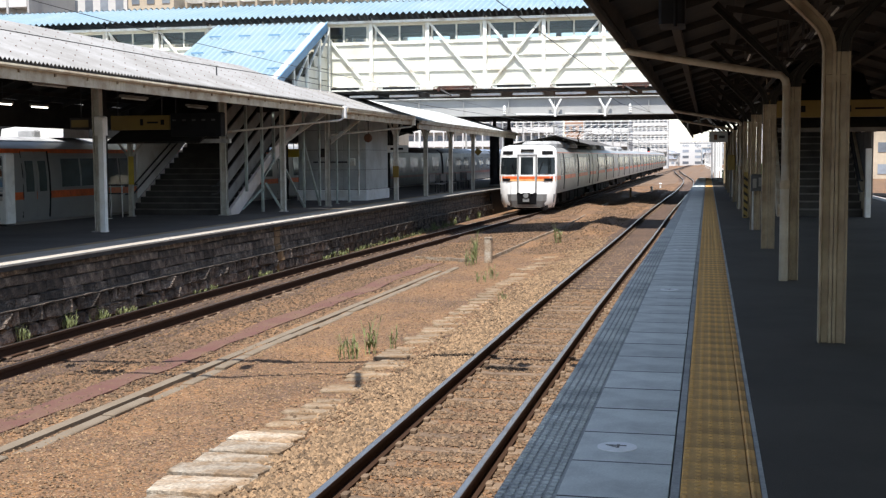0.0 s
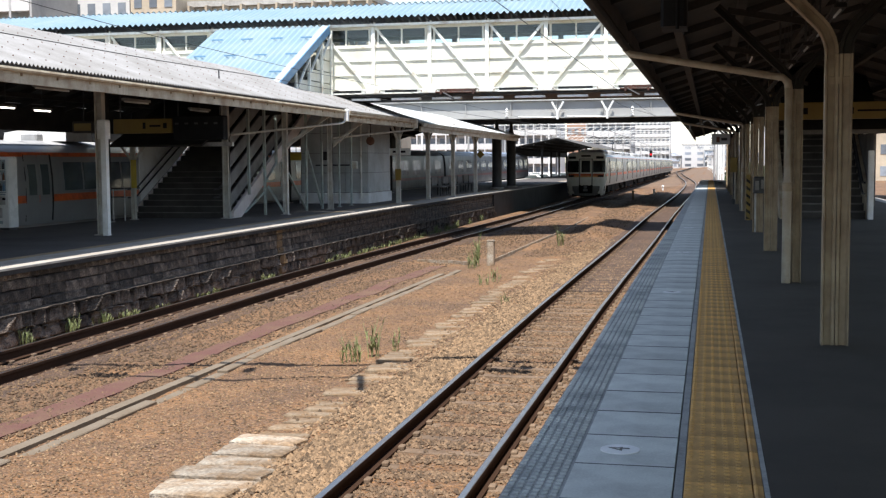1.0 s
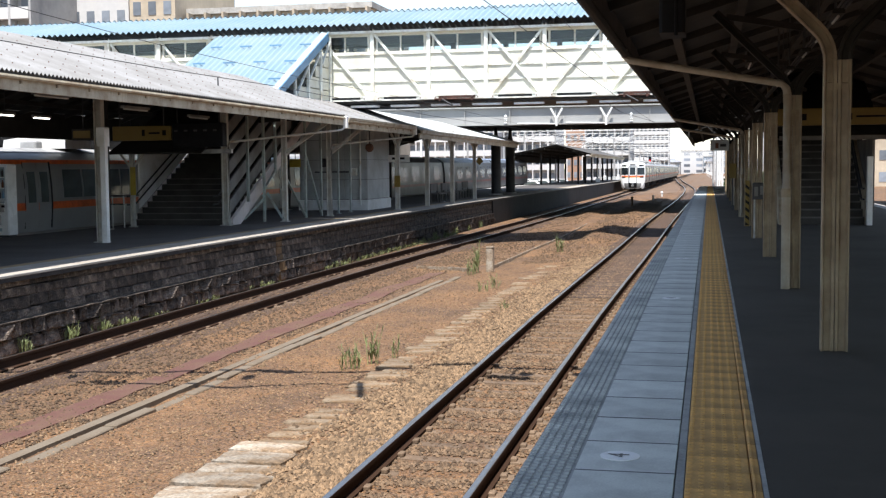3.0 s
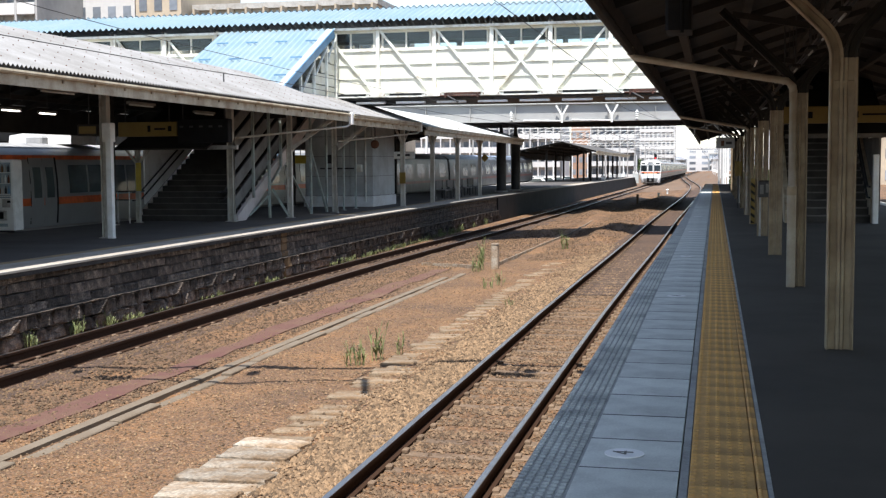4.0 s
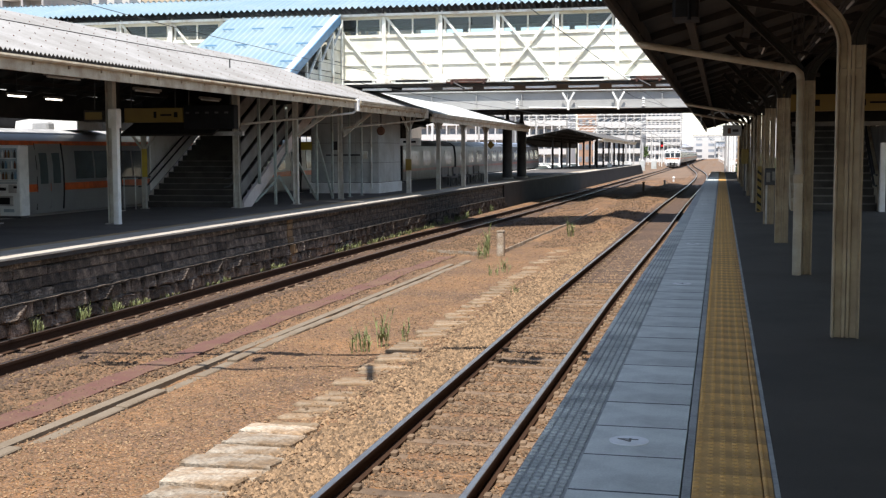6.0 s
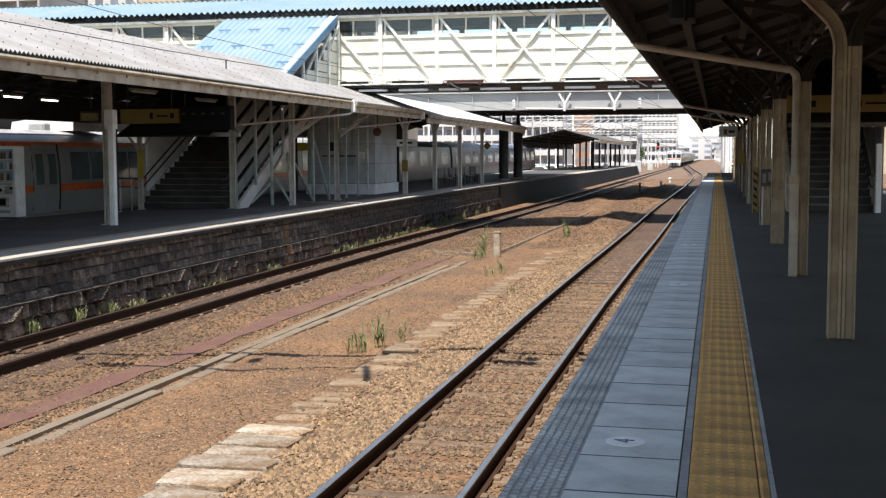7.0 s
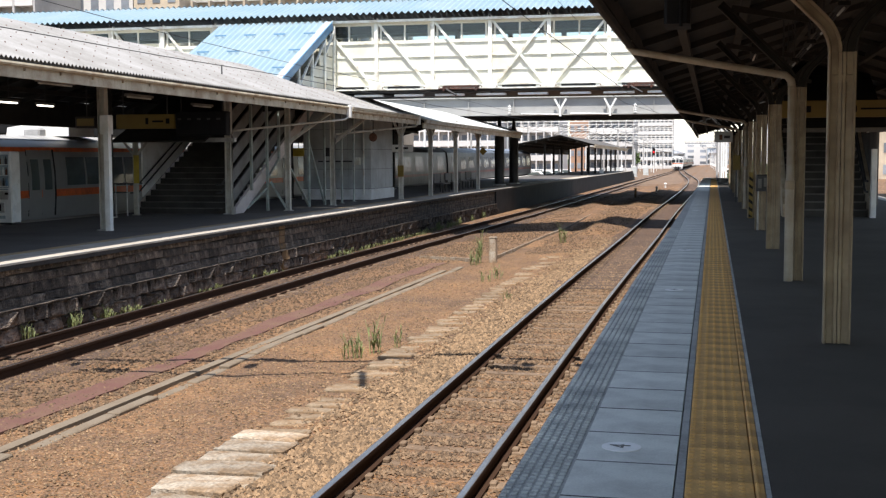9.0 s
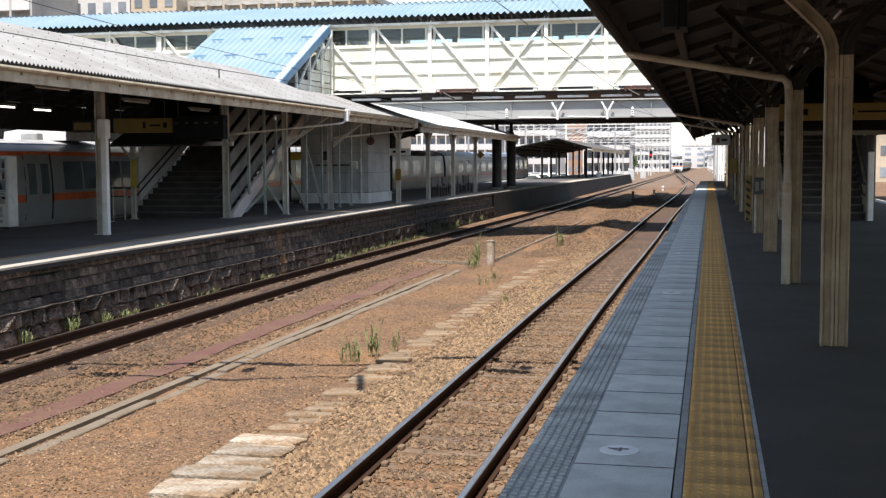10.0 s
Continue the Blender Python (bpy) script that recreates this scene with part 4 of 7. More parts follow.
def train_car(parent, y0, detail, sides=(1,), nose=0, length=19.5, band=0.035, gap=0.12):
    """One car along y from y0; nose -1 puts a driving cab at its near end. Built about x = 0 with the rail top at z = 0."""
    here = dict(sunk=False)
    y1 = y0 + length
    s = ring()
    ya = y0 + (0.6 if nose else 0.0)
    body = part("car_body", Geo().sweep(s, [(0, ya, 0), (0, y1, 0)]), M["train_steel"], parent, "ribbed stainless steel car body", True, **here)
    part("roof", Geo().sweep([(1.1, 3.276), (0.5, 3.42), (-0.5, 3.42), (-1.1, 3.276)], [(0, ya, 0), (0, y1, 0)], closed=False), M["train_roof"], body, "light grey roof", **here)
    for k in range(2 if detail else 0):
        yc = y0 + length * (0.32 + 0.36 * k)
        part("air_conditioner", Geo().box(-0.95, 0.95, yc - 1.9, yc + 1.9, 3.34, 3.68, 0.15), M["train_roof"], body, "pale roof air conditioner", **here)
    part("underframe", Geo().box(-1.0, 1.0, y0 + 0.5, y1 - 0.5, 0.62, 0.94), M["train_dark"], parent, "dark underframe", **here)
    for k, (a, b, lo) in enumerate(((0.25, 0.34, 0.36), (0.36, 0.42, 0.45), (0.44, 0.56, 0.32), (0.58, 0.64, 0.42), (0.66, 0.75, 0.36))):
        part("equipment_box", Geo().box(-1.22, 1.22, y0 + length * a, y0 + length * b, lo, 0.9, 0.03), M["train_dark"], parent, "dark underfloor equipment box", **here)
    for yc in (y0 + 2.9, y1 - 2.9):
        bogie = part("bogie", Geo().box(-1.1, 1.1, yc - 1.5, yc + 1.5, 0.36, 0.6), M["train_dark"], parent, **here)
        for dy in (-1.05, 1.05):
            for x in (-0.53, 0.53):
                part("wheel", Geo().tube([(x - 0.06, yc + dy, 0.43), (x + 0.06, yc + dy, 0.43)], 0.43, 18), M["rust"], bogie, **here)
    for sg in sides:
        part("stripe", side_panel(Geo(), ya, y1, 1.64, 1.85, sg, 0.004), M["train_orange"], body, "orange waist stripe", **here)
        part("stripe", side_panel(Geo(), ya, y1, 3.06 - band, 3.06, sg, 0.004, 1), M["train_orange"], body, "thin orange stripe under the roof", **here)
        for d in (0.14, 0.5, 0.86):
            yc = y0 + length * d
            door = part("door", side_panel(Geo(), yc - 0.65, yc - 0.02, 1.12, 2.98, sg, 0.012), M["train_steel"], body, "steel sliding door leaf", **here)
            part("door_window", side_panel(Geo(), yc - 0.52, yc - 0.14, 1.85, 2.72, sg, 0.018), M["train_glass"], door, **here)
            door = part("door", side_panel(Geo(), yc + 0.02, yc + 0.65, 1.12, 2.98, sg, 0.012), M["train_steel"], body, "steel sliding door leaf", **here)
            part("door_window", side_panel(Geo(), yc + 0.14, yc + 0.52, 1.85, 2.72, sg, 0.018), M["train_glass"], door, **here)
            # proud black strips paint the recess shadow at the door jambs
            part("door_gap", side_panel(Geo(), yc - 0.69, yc - 0.66, 1.1, 3.0, sg, 0.008), M["black"], body, **here)
            part("door_gap", side_panel(Geo(), yc + 0.66, yc + 0.66 + gap, 1.1, 3.0, sg, gap * 0.4), M["black"], body, **here)
        for a, b in ((0.205, 0.247), (0.253, 0.30), (0.32, 0.372), (0.378, 0.43), (0.57, 0.622), (0.628, 0.68), (0.70, 0.745), (0.751, 0.795)):
            part("window", side_panel(Geo(), y0 + length * a, y0 + length * b, 1.95, 2.78, sg, 0.012), M["train_glass"], body, **here)
        for z in (1.1, 1.22, 1.34):
            part("rib", side_panel(Geo(), ya, y1, z, z + 0.025, sg, 0.01, 1), M["train_steel"], body, **here)
    if nose:
        # cab front: white shell, slightly raked and rounded in plan
        rows = [(0.24, 0.10, 1.28), (0.45, 0.0, 1.36), (0.95, -0.04, 1.42), (1.5, 0.0, 1.46), (2.0, 0.03, 1.48), (2.75, 0.09, 1.46), (3.1, 0.13, 1.43), (3.24, 0.15, 1.39), (3.36, 0.2, 1.25), (3.43, 0.28, 1.0)]
        us = [-1.0, -0.93, -0.8, -0.5, -0.25, 0.0, 0.25, 0.5, 0.8, 0.93, 1.0]

        def face(z, u):
            i = [r[0] for r in rows]
            back, half = float(np.interp(z, i, [r[1] for r in rows])), float(np.interp(z, i, [r[2] for r in rows]))
            return Vector((u * half, y0 + back + 0.30 * abs(u) ** 8 + 0.06 * u * u, z))

        shell = Geo()
        v = [face(r[0], u) for r in rows for u in us]
        n = len(us)
        f = [(i * n + j, i * n + j + 1, (i + 1) * n + j + 1, (i + 1) * n + j) for i in range(len(rows) - 1) for j in range(n - 1)]
        shell.add(v, f)
        m = len(rows)
        sidev = [face(r[0], u) for u in (-1, 1) for r in rows] + [Vector((u * r[2], y0 + 0.75, r[0])) for u in (-1, 1) for r in rows]
        f = []
        for q in (0, 1):
            for i in range(m - 1):
                a, b = q * m + i, q * m + i + 1
                f.append((a, b, b + 2 * m, a + 2 * m))
        f.append((m - 1, 2 * m - 1, 4 * m - 1, 3 * m - 1))
        shell.add(sidev, f)
        cab = part("cab", shell, M["train_white"], parent, "white-painted driving cab front", True, **here)

        def inlay(name, u0, u1, z0, z1, material, proud, label=""):
            g2 = Geo()
            k = 5
            pv = [face(z, u0 + (u1 - u0) * i / k) - Vector((0, proud, 0)) for z in (z0, (z0 + z1) / 2, z1) for i in range(k + 1)]
            bv = [p + Vector((0, proud + 0.05, 0)) for p in pv]
            q = [(r * (k + 1) + i, r * (k + 1) + i + 1, (r + 1) * (k + 1) + i + 1, (r + 1) * (k + 1) + i) for r in range(2) for i in range(k)]
            g2.add(pv, q)
            lip = list(range(k + 1)) + [2 * k + 1, 3 * k + 2] + [2 * (k + 1) + i for i in range(k - 1, -1, -1)] + [k + 1]
            g2.add([pv[i] for i in lip] + [bv[i] for i in lip], [(i, (i + 1) % len(lip), len(lip) + (i + 1) % len(lip), len(lip) + i) for i in range(len(lip))])
            return part(name, g2, material, cab, label, **here)

        inlay("windscreen", -0.95, -0.36, 1.95, 2.8, M["windscreen"], 0.012, "dark tinted windscreen")
        inlay("windscreen", 0.36, 0.95, 1.95, 2.8, M["windscreen"], 0.012, "dark tinted windscreen")
        inlay("gangway_window", -0.22, 0.22, 1.95, 2.82, M["windscreen"], 0.07, "dark window of the end door")
        inlay("gangway_door", -0.29, 0.29, 1.0, 2.9, M["train_white"], 0.05, "white gangway door with a raised frame")
        inlay("destination_sign", -0.90, -0.52, 2.95, 3.13, M["black"], 0.012, "dark destination display")
        inlay("destination_sign", 0.52, 0.90, 2.95, 3.13, M["black"], 0.012, "dark destination display")
        inlay("headlamp_box", -0.24, 0.24, 3.1, 3.22, M["black"], 0.06, "dark top lamp panel")
        inlay("stripe", -0.99, -0.3, 1.69, 1.84, M["train_orange"], 0.008, "orange stripe")
        inlay("pale_stripe", -0.99, -0.3, 1.59, 1.688, M["train_pale"], 0.008, "pale orange band")
        inlay("stripe", 0.3, 0.99, 1.69, 1.84, M["train_orange"], 0.008, "orange stripe")
        inlay("pale_stripe", 0.3, 0.99, 1.59, 1.688, M["train_pale"], 0.008, "pale orange band")
        inlay("stripe", -0.28, 0.28, 1.69, 1.84, M["train_orange"], 0.056, "orange stripe")
        inlay("pale_stripe", -0.28, 0.28, 1.59, 1.688, M["train_pale"], 0.056, "pale orange band")
        inlay("lamp", -0.88, -0.6, 1.60, 1.73, M["black"], 0.025, "dark tail lamp cluster")
        inlay("lamp", 0.6, 0.88, 1.60, 1.73, M["black"], 0.025, "dark tail lamp cluster")
        inlay("door_frame", -0.35, -0.295, 1.0, 2.95, M["train_skirt"], 0.075, "grey gangway frame")
        inlay("door_frame", 0.295, 0.35, 1.0, 2.95, M["train_skirt"], 0.075, "grey gangway frame")
        inlay("door_frame", -0.35, 0.35, 2.9, 2.96, M["train_skirt"], 0.08, "grey gangway frame")
        inlay("skirt", -0.99, 0.99, 0.26, 0.93, M["train_skirt"], 0.055, "grey lower skirt")
        inlay("coupler_recess", -0.36, 0.36, 0.40, 1.0, M["black"], 0.075, "dark coupler recess")
        part("gangway_hood", Geo().box(-0.34, 0.34, y0 - 0.16, y0 + 0.02, 0.96, 1.06, 0.03), M["train_white"], cab, **here)
        part("electric_plug", Geo().tube([(0, y0 - 0.42, 0.87), (0, y0 - 0.3, 0.87)], 0.13, 14), M["train_skirt"], cab, **here)
        for u in (-0.5, 0.5):
            part("wiper", Geo().beam((u * 1.2, y0 - 0.02, 2.0), (u * 1.55, y0 + 0.02, 2.55), 0.03, 0.03), M["black"], cab, **here)
        part("coupler", Geo().box(-0.2, 0.2, y0 - 0.35, y0 + 0.1, 0.72, 1.0, 0.04), M["train_dark"], cab, "grey automatic coupler", **here)
        part("coupler_face", Geo().box(-0.17, 0.17, y0 - 0.38, y0 - 0.352, 0.55, 0.72, 0.02), M["train_skirt"], cab, "pale coupler plate", **here)
        part("snow_plough", Geo().box(-1.05, 1.05, y0 + 0.12, y0 + 0.3, 0.14, 0.4), M["train_dark"], cab, **here)
    return body


TX, TZ = -9.0, -0.28
train = thing("commuter_train", (0, 0, 0), "white-fronted steel commuter train with orange stripes, moving off", "train")
train_car(train, 0.0, True, (1, -1), nose=1)
for k in range(1, 8):
    train_car(train, 20.0 * k, k < 3, (1,))
pan = part("pantograph", Geo().box(-0.7, 0.7, 24.2, 25.8, 3.5, 3.56), M["train_dark"], train, "folded roof pantograph", sunk=False)
part("lower_arm", Geo().beam((0, 25.6, 3.56), (0, 24.0, 4.15), 0.07, 0.07), M["train_dark"], pan, sunk=False)
part("upper_arm", Geo().beam((0, 24.0, 4.15), (0, 25.4, 4.62), 0.05, 0.05), M["train_dark"], pan, sunk=False)
part("contact_strip", Geo().box(-0.85, 0.85, 25.3, 25.5, 4.62, 4.66), M["train_dark"], pan, sunk=False)
for yy in (24.3, 25.7):
    for xx in (-0.6, 0.6):
        part("insulator", Geo().tube([(xx, yy, 3.3), (xx, yy, 3.5)], 0.06, 8), M["white"], pan, sunk=False)
for k in range(7):
    part("gangway", Geo().box(-0.5, 0.5, 20 * k + 19.5, 20 * k + 20, 1.1, 3.1), M["train_dark"], train, "dark gangway bellows", sunk=False)

parked = thing("parked_train", (0, 0, 0), "stainless steel commuter train with orange stripes standing at the platform", "train")
for k in range(3):
    train_car(parked, 20.0 * k, False, (1,), band=0.12, gap=0.06)
for k in range(2):
    part("gangway", Geo().box(-0.5, 0.5, 20 * k + 19.5, 20 * k + 20, 1.1, 3.1), M["train_dark"], parked, "dark gangway bellows", sunk=False)
# shapes added on the roof stand in for something pale beyond the train
part("roof_cover", Geo().sweep([(-1.15, 3.42), (1.0, 3.42), (1.0, 3.93), (0.55, 3.97), (0.0, 3.95), (-0.25, 3.84), (-0.55, 3.77), (-1.1, 3.70)], [(0.0, 32.1, 0), (0.0, 33.6, 0)]), M["white"], parked, "white domed shape in place of the pale thing behind the train", sunk=False)
part("roof_box", Geo().box(-0.25, 0.3, 31.6, 32.0, 3.42, 3.66, 0.05), M["train_roof"], parked, "grey block beside the white dome", sunk=False)
parked.location = (-20.15, 0.44, -0.21)
# the canopy's shade on this train is put into its dark body colour
M["dark_car"] = mat("shaded_car_body", (0.055, 0.06, 0.07), 0.45, vary=0.06, scale=1.5, fine=40, bump=0.03, other=(0.04, 0.042, 0.05))
M["pale_glass"] = mat("pale_backed_glass", (0.30, 0.33, 0.36), 0.15, vary=0.3, scale=1.2, fine=3, bump=0.0, other=(0.12, 0.14, 0.16), amount=0.5, spec=0.6)
M["dull_red"] = mat("dull_red_stripe", (0.16, 0.035, 0.03), 0.5, vary=0.1, scale=3, fine=20, bump=0.0)
M["blue_car_roof"] = mat("blue_grey_car_roof", (0.24, 0.30, 0.40), 0.5, vary=0.1, scale=2, fine=20, bump=0.0)
dark_train = thing("dark_train", (-20.15, 63.0, -0.24), "train with wide windows at the platform, canopy shade put into its dark blue-grey", "train")
for k in range(3):
    ya, yb = 63.0 + 20.2 * k, 82.6 + 20.2 * k
    shift = lambda gg: Geo().add([(vx - 20.15, vy, vz - 0.24) for vx, vy, vz in gg.v], gg.f)
    body = part("car_body", shift(Geo().sweep(ring(), [(0, ya, 0), (0, yb, 0)])), M["dark_car"], dark_train, "dark car body", True, sunk=False)
    part("roof", shift(Geo().sweep([(1.25, 3.17), (0.5, 3.45), (-0.5, 3.45), (-1.25, 3.17)], [(0, ya, 0), (0, yb, 0)])), M["blue_car_roof"], body, "blue-grey roof", sunk=False)
    part("stripe", shift(side_panel(Geo(), ya, yb, 1.5, 1.66, 1, 0.005)), M["dull_red"], body, "dull red stripe", sunk=False)
    part("underframe", shift(Geo().box(-1.2, 1.2, ya + 0.5, yb - 0.5, 0.3, 0.93)), M["train_dark"], dark_train, sunk=False)
    for j in range(6):
        y = ya + 1.2 + 3.1 * j
        part("window", shift(side_panel(Geo(), y, y + 2.0, 1.85, 2.75, 1, 0.01)), M["pale_glass"], body, sunk=False)

# ---------------------------------------------------------------- stair of the island platform
SY0, SY1, SX0, SX1, STOP = 33.5, 41.9, -17.5, -14.5, 5.05
M["pale_green"] = mat("pale_green_steel_paint", (0.34, 0.40, 0.37), 0.6, vary=0.08, scale=2.5, fine=30, bump=0.1, other=(0.22, 0.22, 0.19), amount=0.35, streak=0.5)
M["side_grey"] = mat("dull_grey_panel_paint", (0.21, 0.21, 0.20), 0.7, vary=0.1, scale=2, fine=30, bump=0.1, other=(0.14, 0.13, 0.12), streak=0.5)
M["stringer"] = mat("pinkish_stringer_paint", (0.62, 0.56, 0.53), 0.6, vary=0.08, scale=2, fine=30, bump=0.1, other=(0.45, 0.38, 0.33), streak=0.4)
stair = thing("footbridge_stair", (-15.6, SY0, QZ), "covered platform stair with a blue corrugated roof and pale side walls", "staircase")
n = 24
for i in range(n):
    y, z = SY0 + (SY1 - SY0) * i / n, QZ + (STOP - QZ) * (i + 1) / n
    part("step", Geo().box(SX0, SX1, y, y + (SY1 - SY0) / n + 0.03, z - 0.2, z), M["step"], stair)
    if i < 8:
        part("nosing", Geo().box(SX0 + 0.1, SX1 - 0.1, y - 0.012, y + 0.05, z - 0.02, z + 0.006), M["stair"], stair)
part("landing", Geo().box(SX0, SX1, SY1, 42.6, STOP - 0.2, STOP), M["concrete"], stair)
slope = (STOP - QZ) / (SY1 - SY0)
for x, lab in ((SX0 - 0.06, "pale painted stringer"), (SX1 + 0.22, "pinkish-cream stringer")):
    part("stringer", Geo().add([(x + a, y, z) for a in (-0.05, 0.05) for y, z in ((SY0 + 0.2, QZ), (SY0 + 0.8, QZ), (SY1, STOP - 0.42), (SY1, STOP + 0.02), (SY0 + 0.2, QZ + 0.18))],
                               [(4, 3, 2, 1, 0), (5, 6, 7, 8, 9)] + [(i, (i + 1) % 5, 5 + (i + 1) % 5, 5 + i) for i in range(5)]), M["stringer"], stair, lab)
# left side wall panels and handrails
x = SX0 - 0.02
part("side_wall", Geo().add([(x + a, y, z) for a in (0, 0.05) for y, z in ((SY0 + 0.5, QZ + 0.5), (SY1, STOP + 0.2), (SY1, STOP + 2.1), (SY0 + 0.5, QZ + 2.3))],
                            [(3, 2, 1, 0), (4, 5, 6, 7)] + [(i, (i + 1) % 4, 4 + (i + 1) % 4, 4 + i) for i in range(4)]), M["white"], stair, "pale painted side wall")
for h in (0.65, 0.9):
    part("handrail", Geo().tube([(SX0 + 0.12, SY0 - 0.5, QZ + h), (SX0 + 0.12, SY0, QZ + h), (SX0 + 0.12, SY1, STOP + h)], 0.025, 8), M["dark_steel"], stair, "dark double handrail")
    part("handrail", Geo().tube([(SX1 - 0.12, SY0 - 0.4, QZ + h), (SX1 - 0.12, SY0, QZ + h), (SX1 - 0.12, SY1, STOP + h)], 0.025, 8), M["dark_steel"], stair, "dark double handrail")
# right side: sloping louvre boards on posts
x = SX1 + 0.02
for k in range(5):
    h = 0.34 + 0.60 * k
    ye = min(39.6, SY0 + 0.5 + (3.72 - h) / slope)
    ze = QZ + slope * (ye - SY0 - 0.5)
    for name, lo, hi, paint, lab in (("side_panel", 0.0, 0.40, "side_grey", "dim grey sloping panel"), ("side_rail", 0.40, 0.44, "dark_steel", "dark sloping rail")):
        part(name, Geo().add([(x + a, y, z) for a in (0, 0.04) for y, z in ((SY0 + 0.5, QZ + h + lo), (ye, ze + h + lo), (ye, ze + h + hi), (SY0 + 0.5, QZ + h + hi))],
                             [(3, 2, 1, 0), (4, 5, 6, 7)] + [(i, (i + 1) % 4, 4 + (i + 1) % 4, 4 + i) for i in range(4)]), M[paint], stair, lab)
for px_, y, foot, top in ((-14.2, 34.9, 1.5, 4.2), (-14.0, 35.75, QZ, 4.3), (-13.7, 38.9, QZ, 4.4), (-13.62, 40.35, QZ, 4.4), (-14.15, 37.2, 2.4, 4.5)):
    part("side_post", Geo().box(px_ - 0.035, px_ + 0.035, y - 0.05, y + 0.05, foot, top), M["pale_green"], stair, "pale green angle post")
for p, q in (((-13.95, 35.9, 1.75), (-13.4, 35.85, 0.9)), ((-14.0, 35.7, 1.55), (-14.25, 34.6, 0.95)), ((-13.4, 36.0, 2.35), (-13.7, 38.8, 0.9)), ((-13.7, 38.95, 3.0), (-13.62, 40.3, 0.9)), ((-14.0, 35.8, 1.9), (-14.15, 37.2, 2.5))):
    part("brace", Geo().beam(p, q, 0.05, 0.07, up=(1, 0, 0)), M["pale_green"], stair, "pale green brace")
# roof over the stair
RS = 0.455
wv2 = 0.24
RX0, RX1 = -18.35, -13.82
nx = int((RX1 - RX0) / wv2 * 8)
xs2 = [RX0 + (RX1 - RX0) * i / nx for i in range(nx + 1)]
stair_z = lambda y: 5.19 + (y - 37.0) * RS
part("roof_sheet", Geo().sheet(lambda x, y: (x, y, stair_z(y) + 0.048 * math.sin(2 * math.pi * x / wv2)), xs2, [36.7, 39.5, 42.2], 0.008), M["blue_roof"], stair, "light blue corrugated stair roof")
part("verge_flashing", Geo().beam((RX1 - 0.12, 36.72, stair_z(36.72) + 0.07), (RX1 - 0.12, 41.95, stair_z(41.95) + 0.07), 0.22, 0.02), M["stringer"], stair, "worn beige verge flashing")
part("roof_trim", Geo().beam((RX1 + 0.02, 36.7, stair_z(36.7) - 0.06), (RX1 + 0.02, 41.95, stair_z(41.95) - 0.06), 0.06, 0.28), M["blue_trim"], stair, "blue gable trim board")
for k in range(3):
    y = 37.6 + 1.6 * k
    for j in range(4):
        xx = RX0 + 0.4 + j * 1.15
        part("snow_guard", Geo().beam((xx, y, stair_z(y) + 0.09), (xx + 0.45, y, stair_z(y) + 0.09), 0.03, 0.05), M["blue_trim"], stair)
# gable side above the platform canopy
for k in range(5):
    z0 = 5.0 + 0.42 * k
    ya = max(37.6, 37.0 + (z0 + 1.05 - 5.19) / RS)
    part("gable_board", Geo().box(RX1 - 0.12, RX1 - 0.07, ya, 42.6, z0, z0 + 0.385), M["bridge"], stair, "pale gable board")
for y in (38.4, 39.8, 41.2, 42.3):
    part("gable_post", Geo().box(RX1 - 0.06, RX1 + 0.02, y - 0.05, y + 0.05, 4.6, stair_z(y) - 0.2), M["truss"], stair)
for ya, yb in ((38.4, 39.8), (39.8, 41.2), (41.2, 42.3)):
    part("gable_brace", Geo().beam((RX1 - 0.02, ya, stair_z(ya) - 0.9), (RX1 - 0.02, yb, stair_z(yb) - 0.35), 0.05, 0.07, up=(1, 0, 0)), M["truss"], stair)
part("soffit_beam", Geo().box(-17.6, -13.7, 32.4, 32.55, 3.0, 3.12), M["steel"], stair, "grey lintel over the stair foot")
part("soffit", Geo().add([(a, y, z) for a in (SX0, SX1) for y, z in ((32.1, 3.0), (41, 6.45), (41, 6.5), (32.1, 3.05))],
                         [(3, 2, 1, 0), (4, 5, 6, 7)] + [(i, (i + 1) % 4, 4 + (i + 1) % 4, 4 + i) for i in range(4)]), M["under"], stair, "dark ceiling lining over the steps")

# ---------------------------------------------------------------- white cabin on the island platform
cabin = thing("platform_cabin", (-14.8, 47, QZ), "white panelled service cabin on a pale plinth", "cabin")
part("body", Geo().box(-16.3, -13.47, 45.63, 49.0, QZ + 0.4, 4.55), M["stair"], cabin)
part("plinth", Geo().box(-16.36, -13.4, 45.55, 49.06, QZ, QZ + 0.42, 0.02), M["white"], cabin, "pale blue-white plinth")
for j in range(4):
    z = QZ + 0.44 + j * 0.8
    for i in range(3):
        xa = -16.28 + i * 0.94
        part("panel", Geo().box(xa + 0.006, xa + 0.928, 45.605, 45.632, z, z + 0.785), M["dim_white"], cabin)
    for i in range(3):
        ya = 45.66 + i * 1.11
        part("panel", Geo().box(-13.472, -13.445, ya, ya + 1.1, z, z + 0.785), M["dim_white"], cabin)
part("pipe", Geo().tube([(-14.1, 45.5, QZ + 1.2), (-14.1, 45.5, 4.3)], 0.035, 8), M["truss"], cabin)
part("pipe", Geo().tube([(-13.7, 45.5, QZ + 0.2), (-13.7, 45.5, 4.3)], 0.035, 8), M["truss"], cabin)
part("bar", Geo().tube([(-15.6, 45.45, QZ + 1.55), (-14.0, 45.45, QZ + 1.55)], 0.03, 8), M["dark_steel"], cabin)
part("meter_box", Geo().box(-14.15, -13.85, 45.4, 45.6, QZ + 1.4, QZ + 1.7, 0.02), M["truss"], cabin)
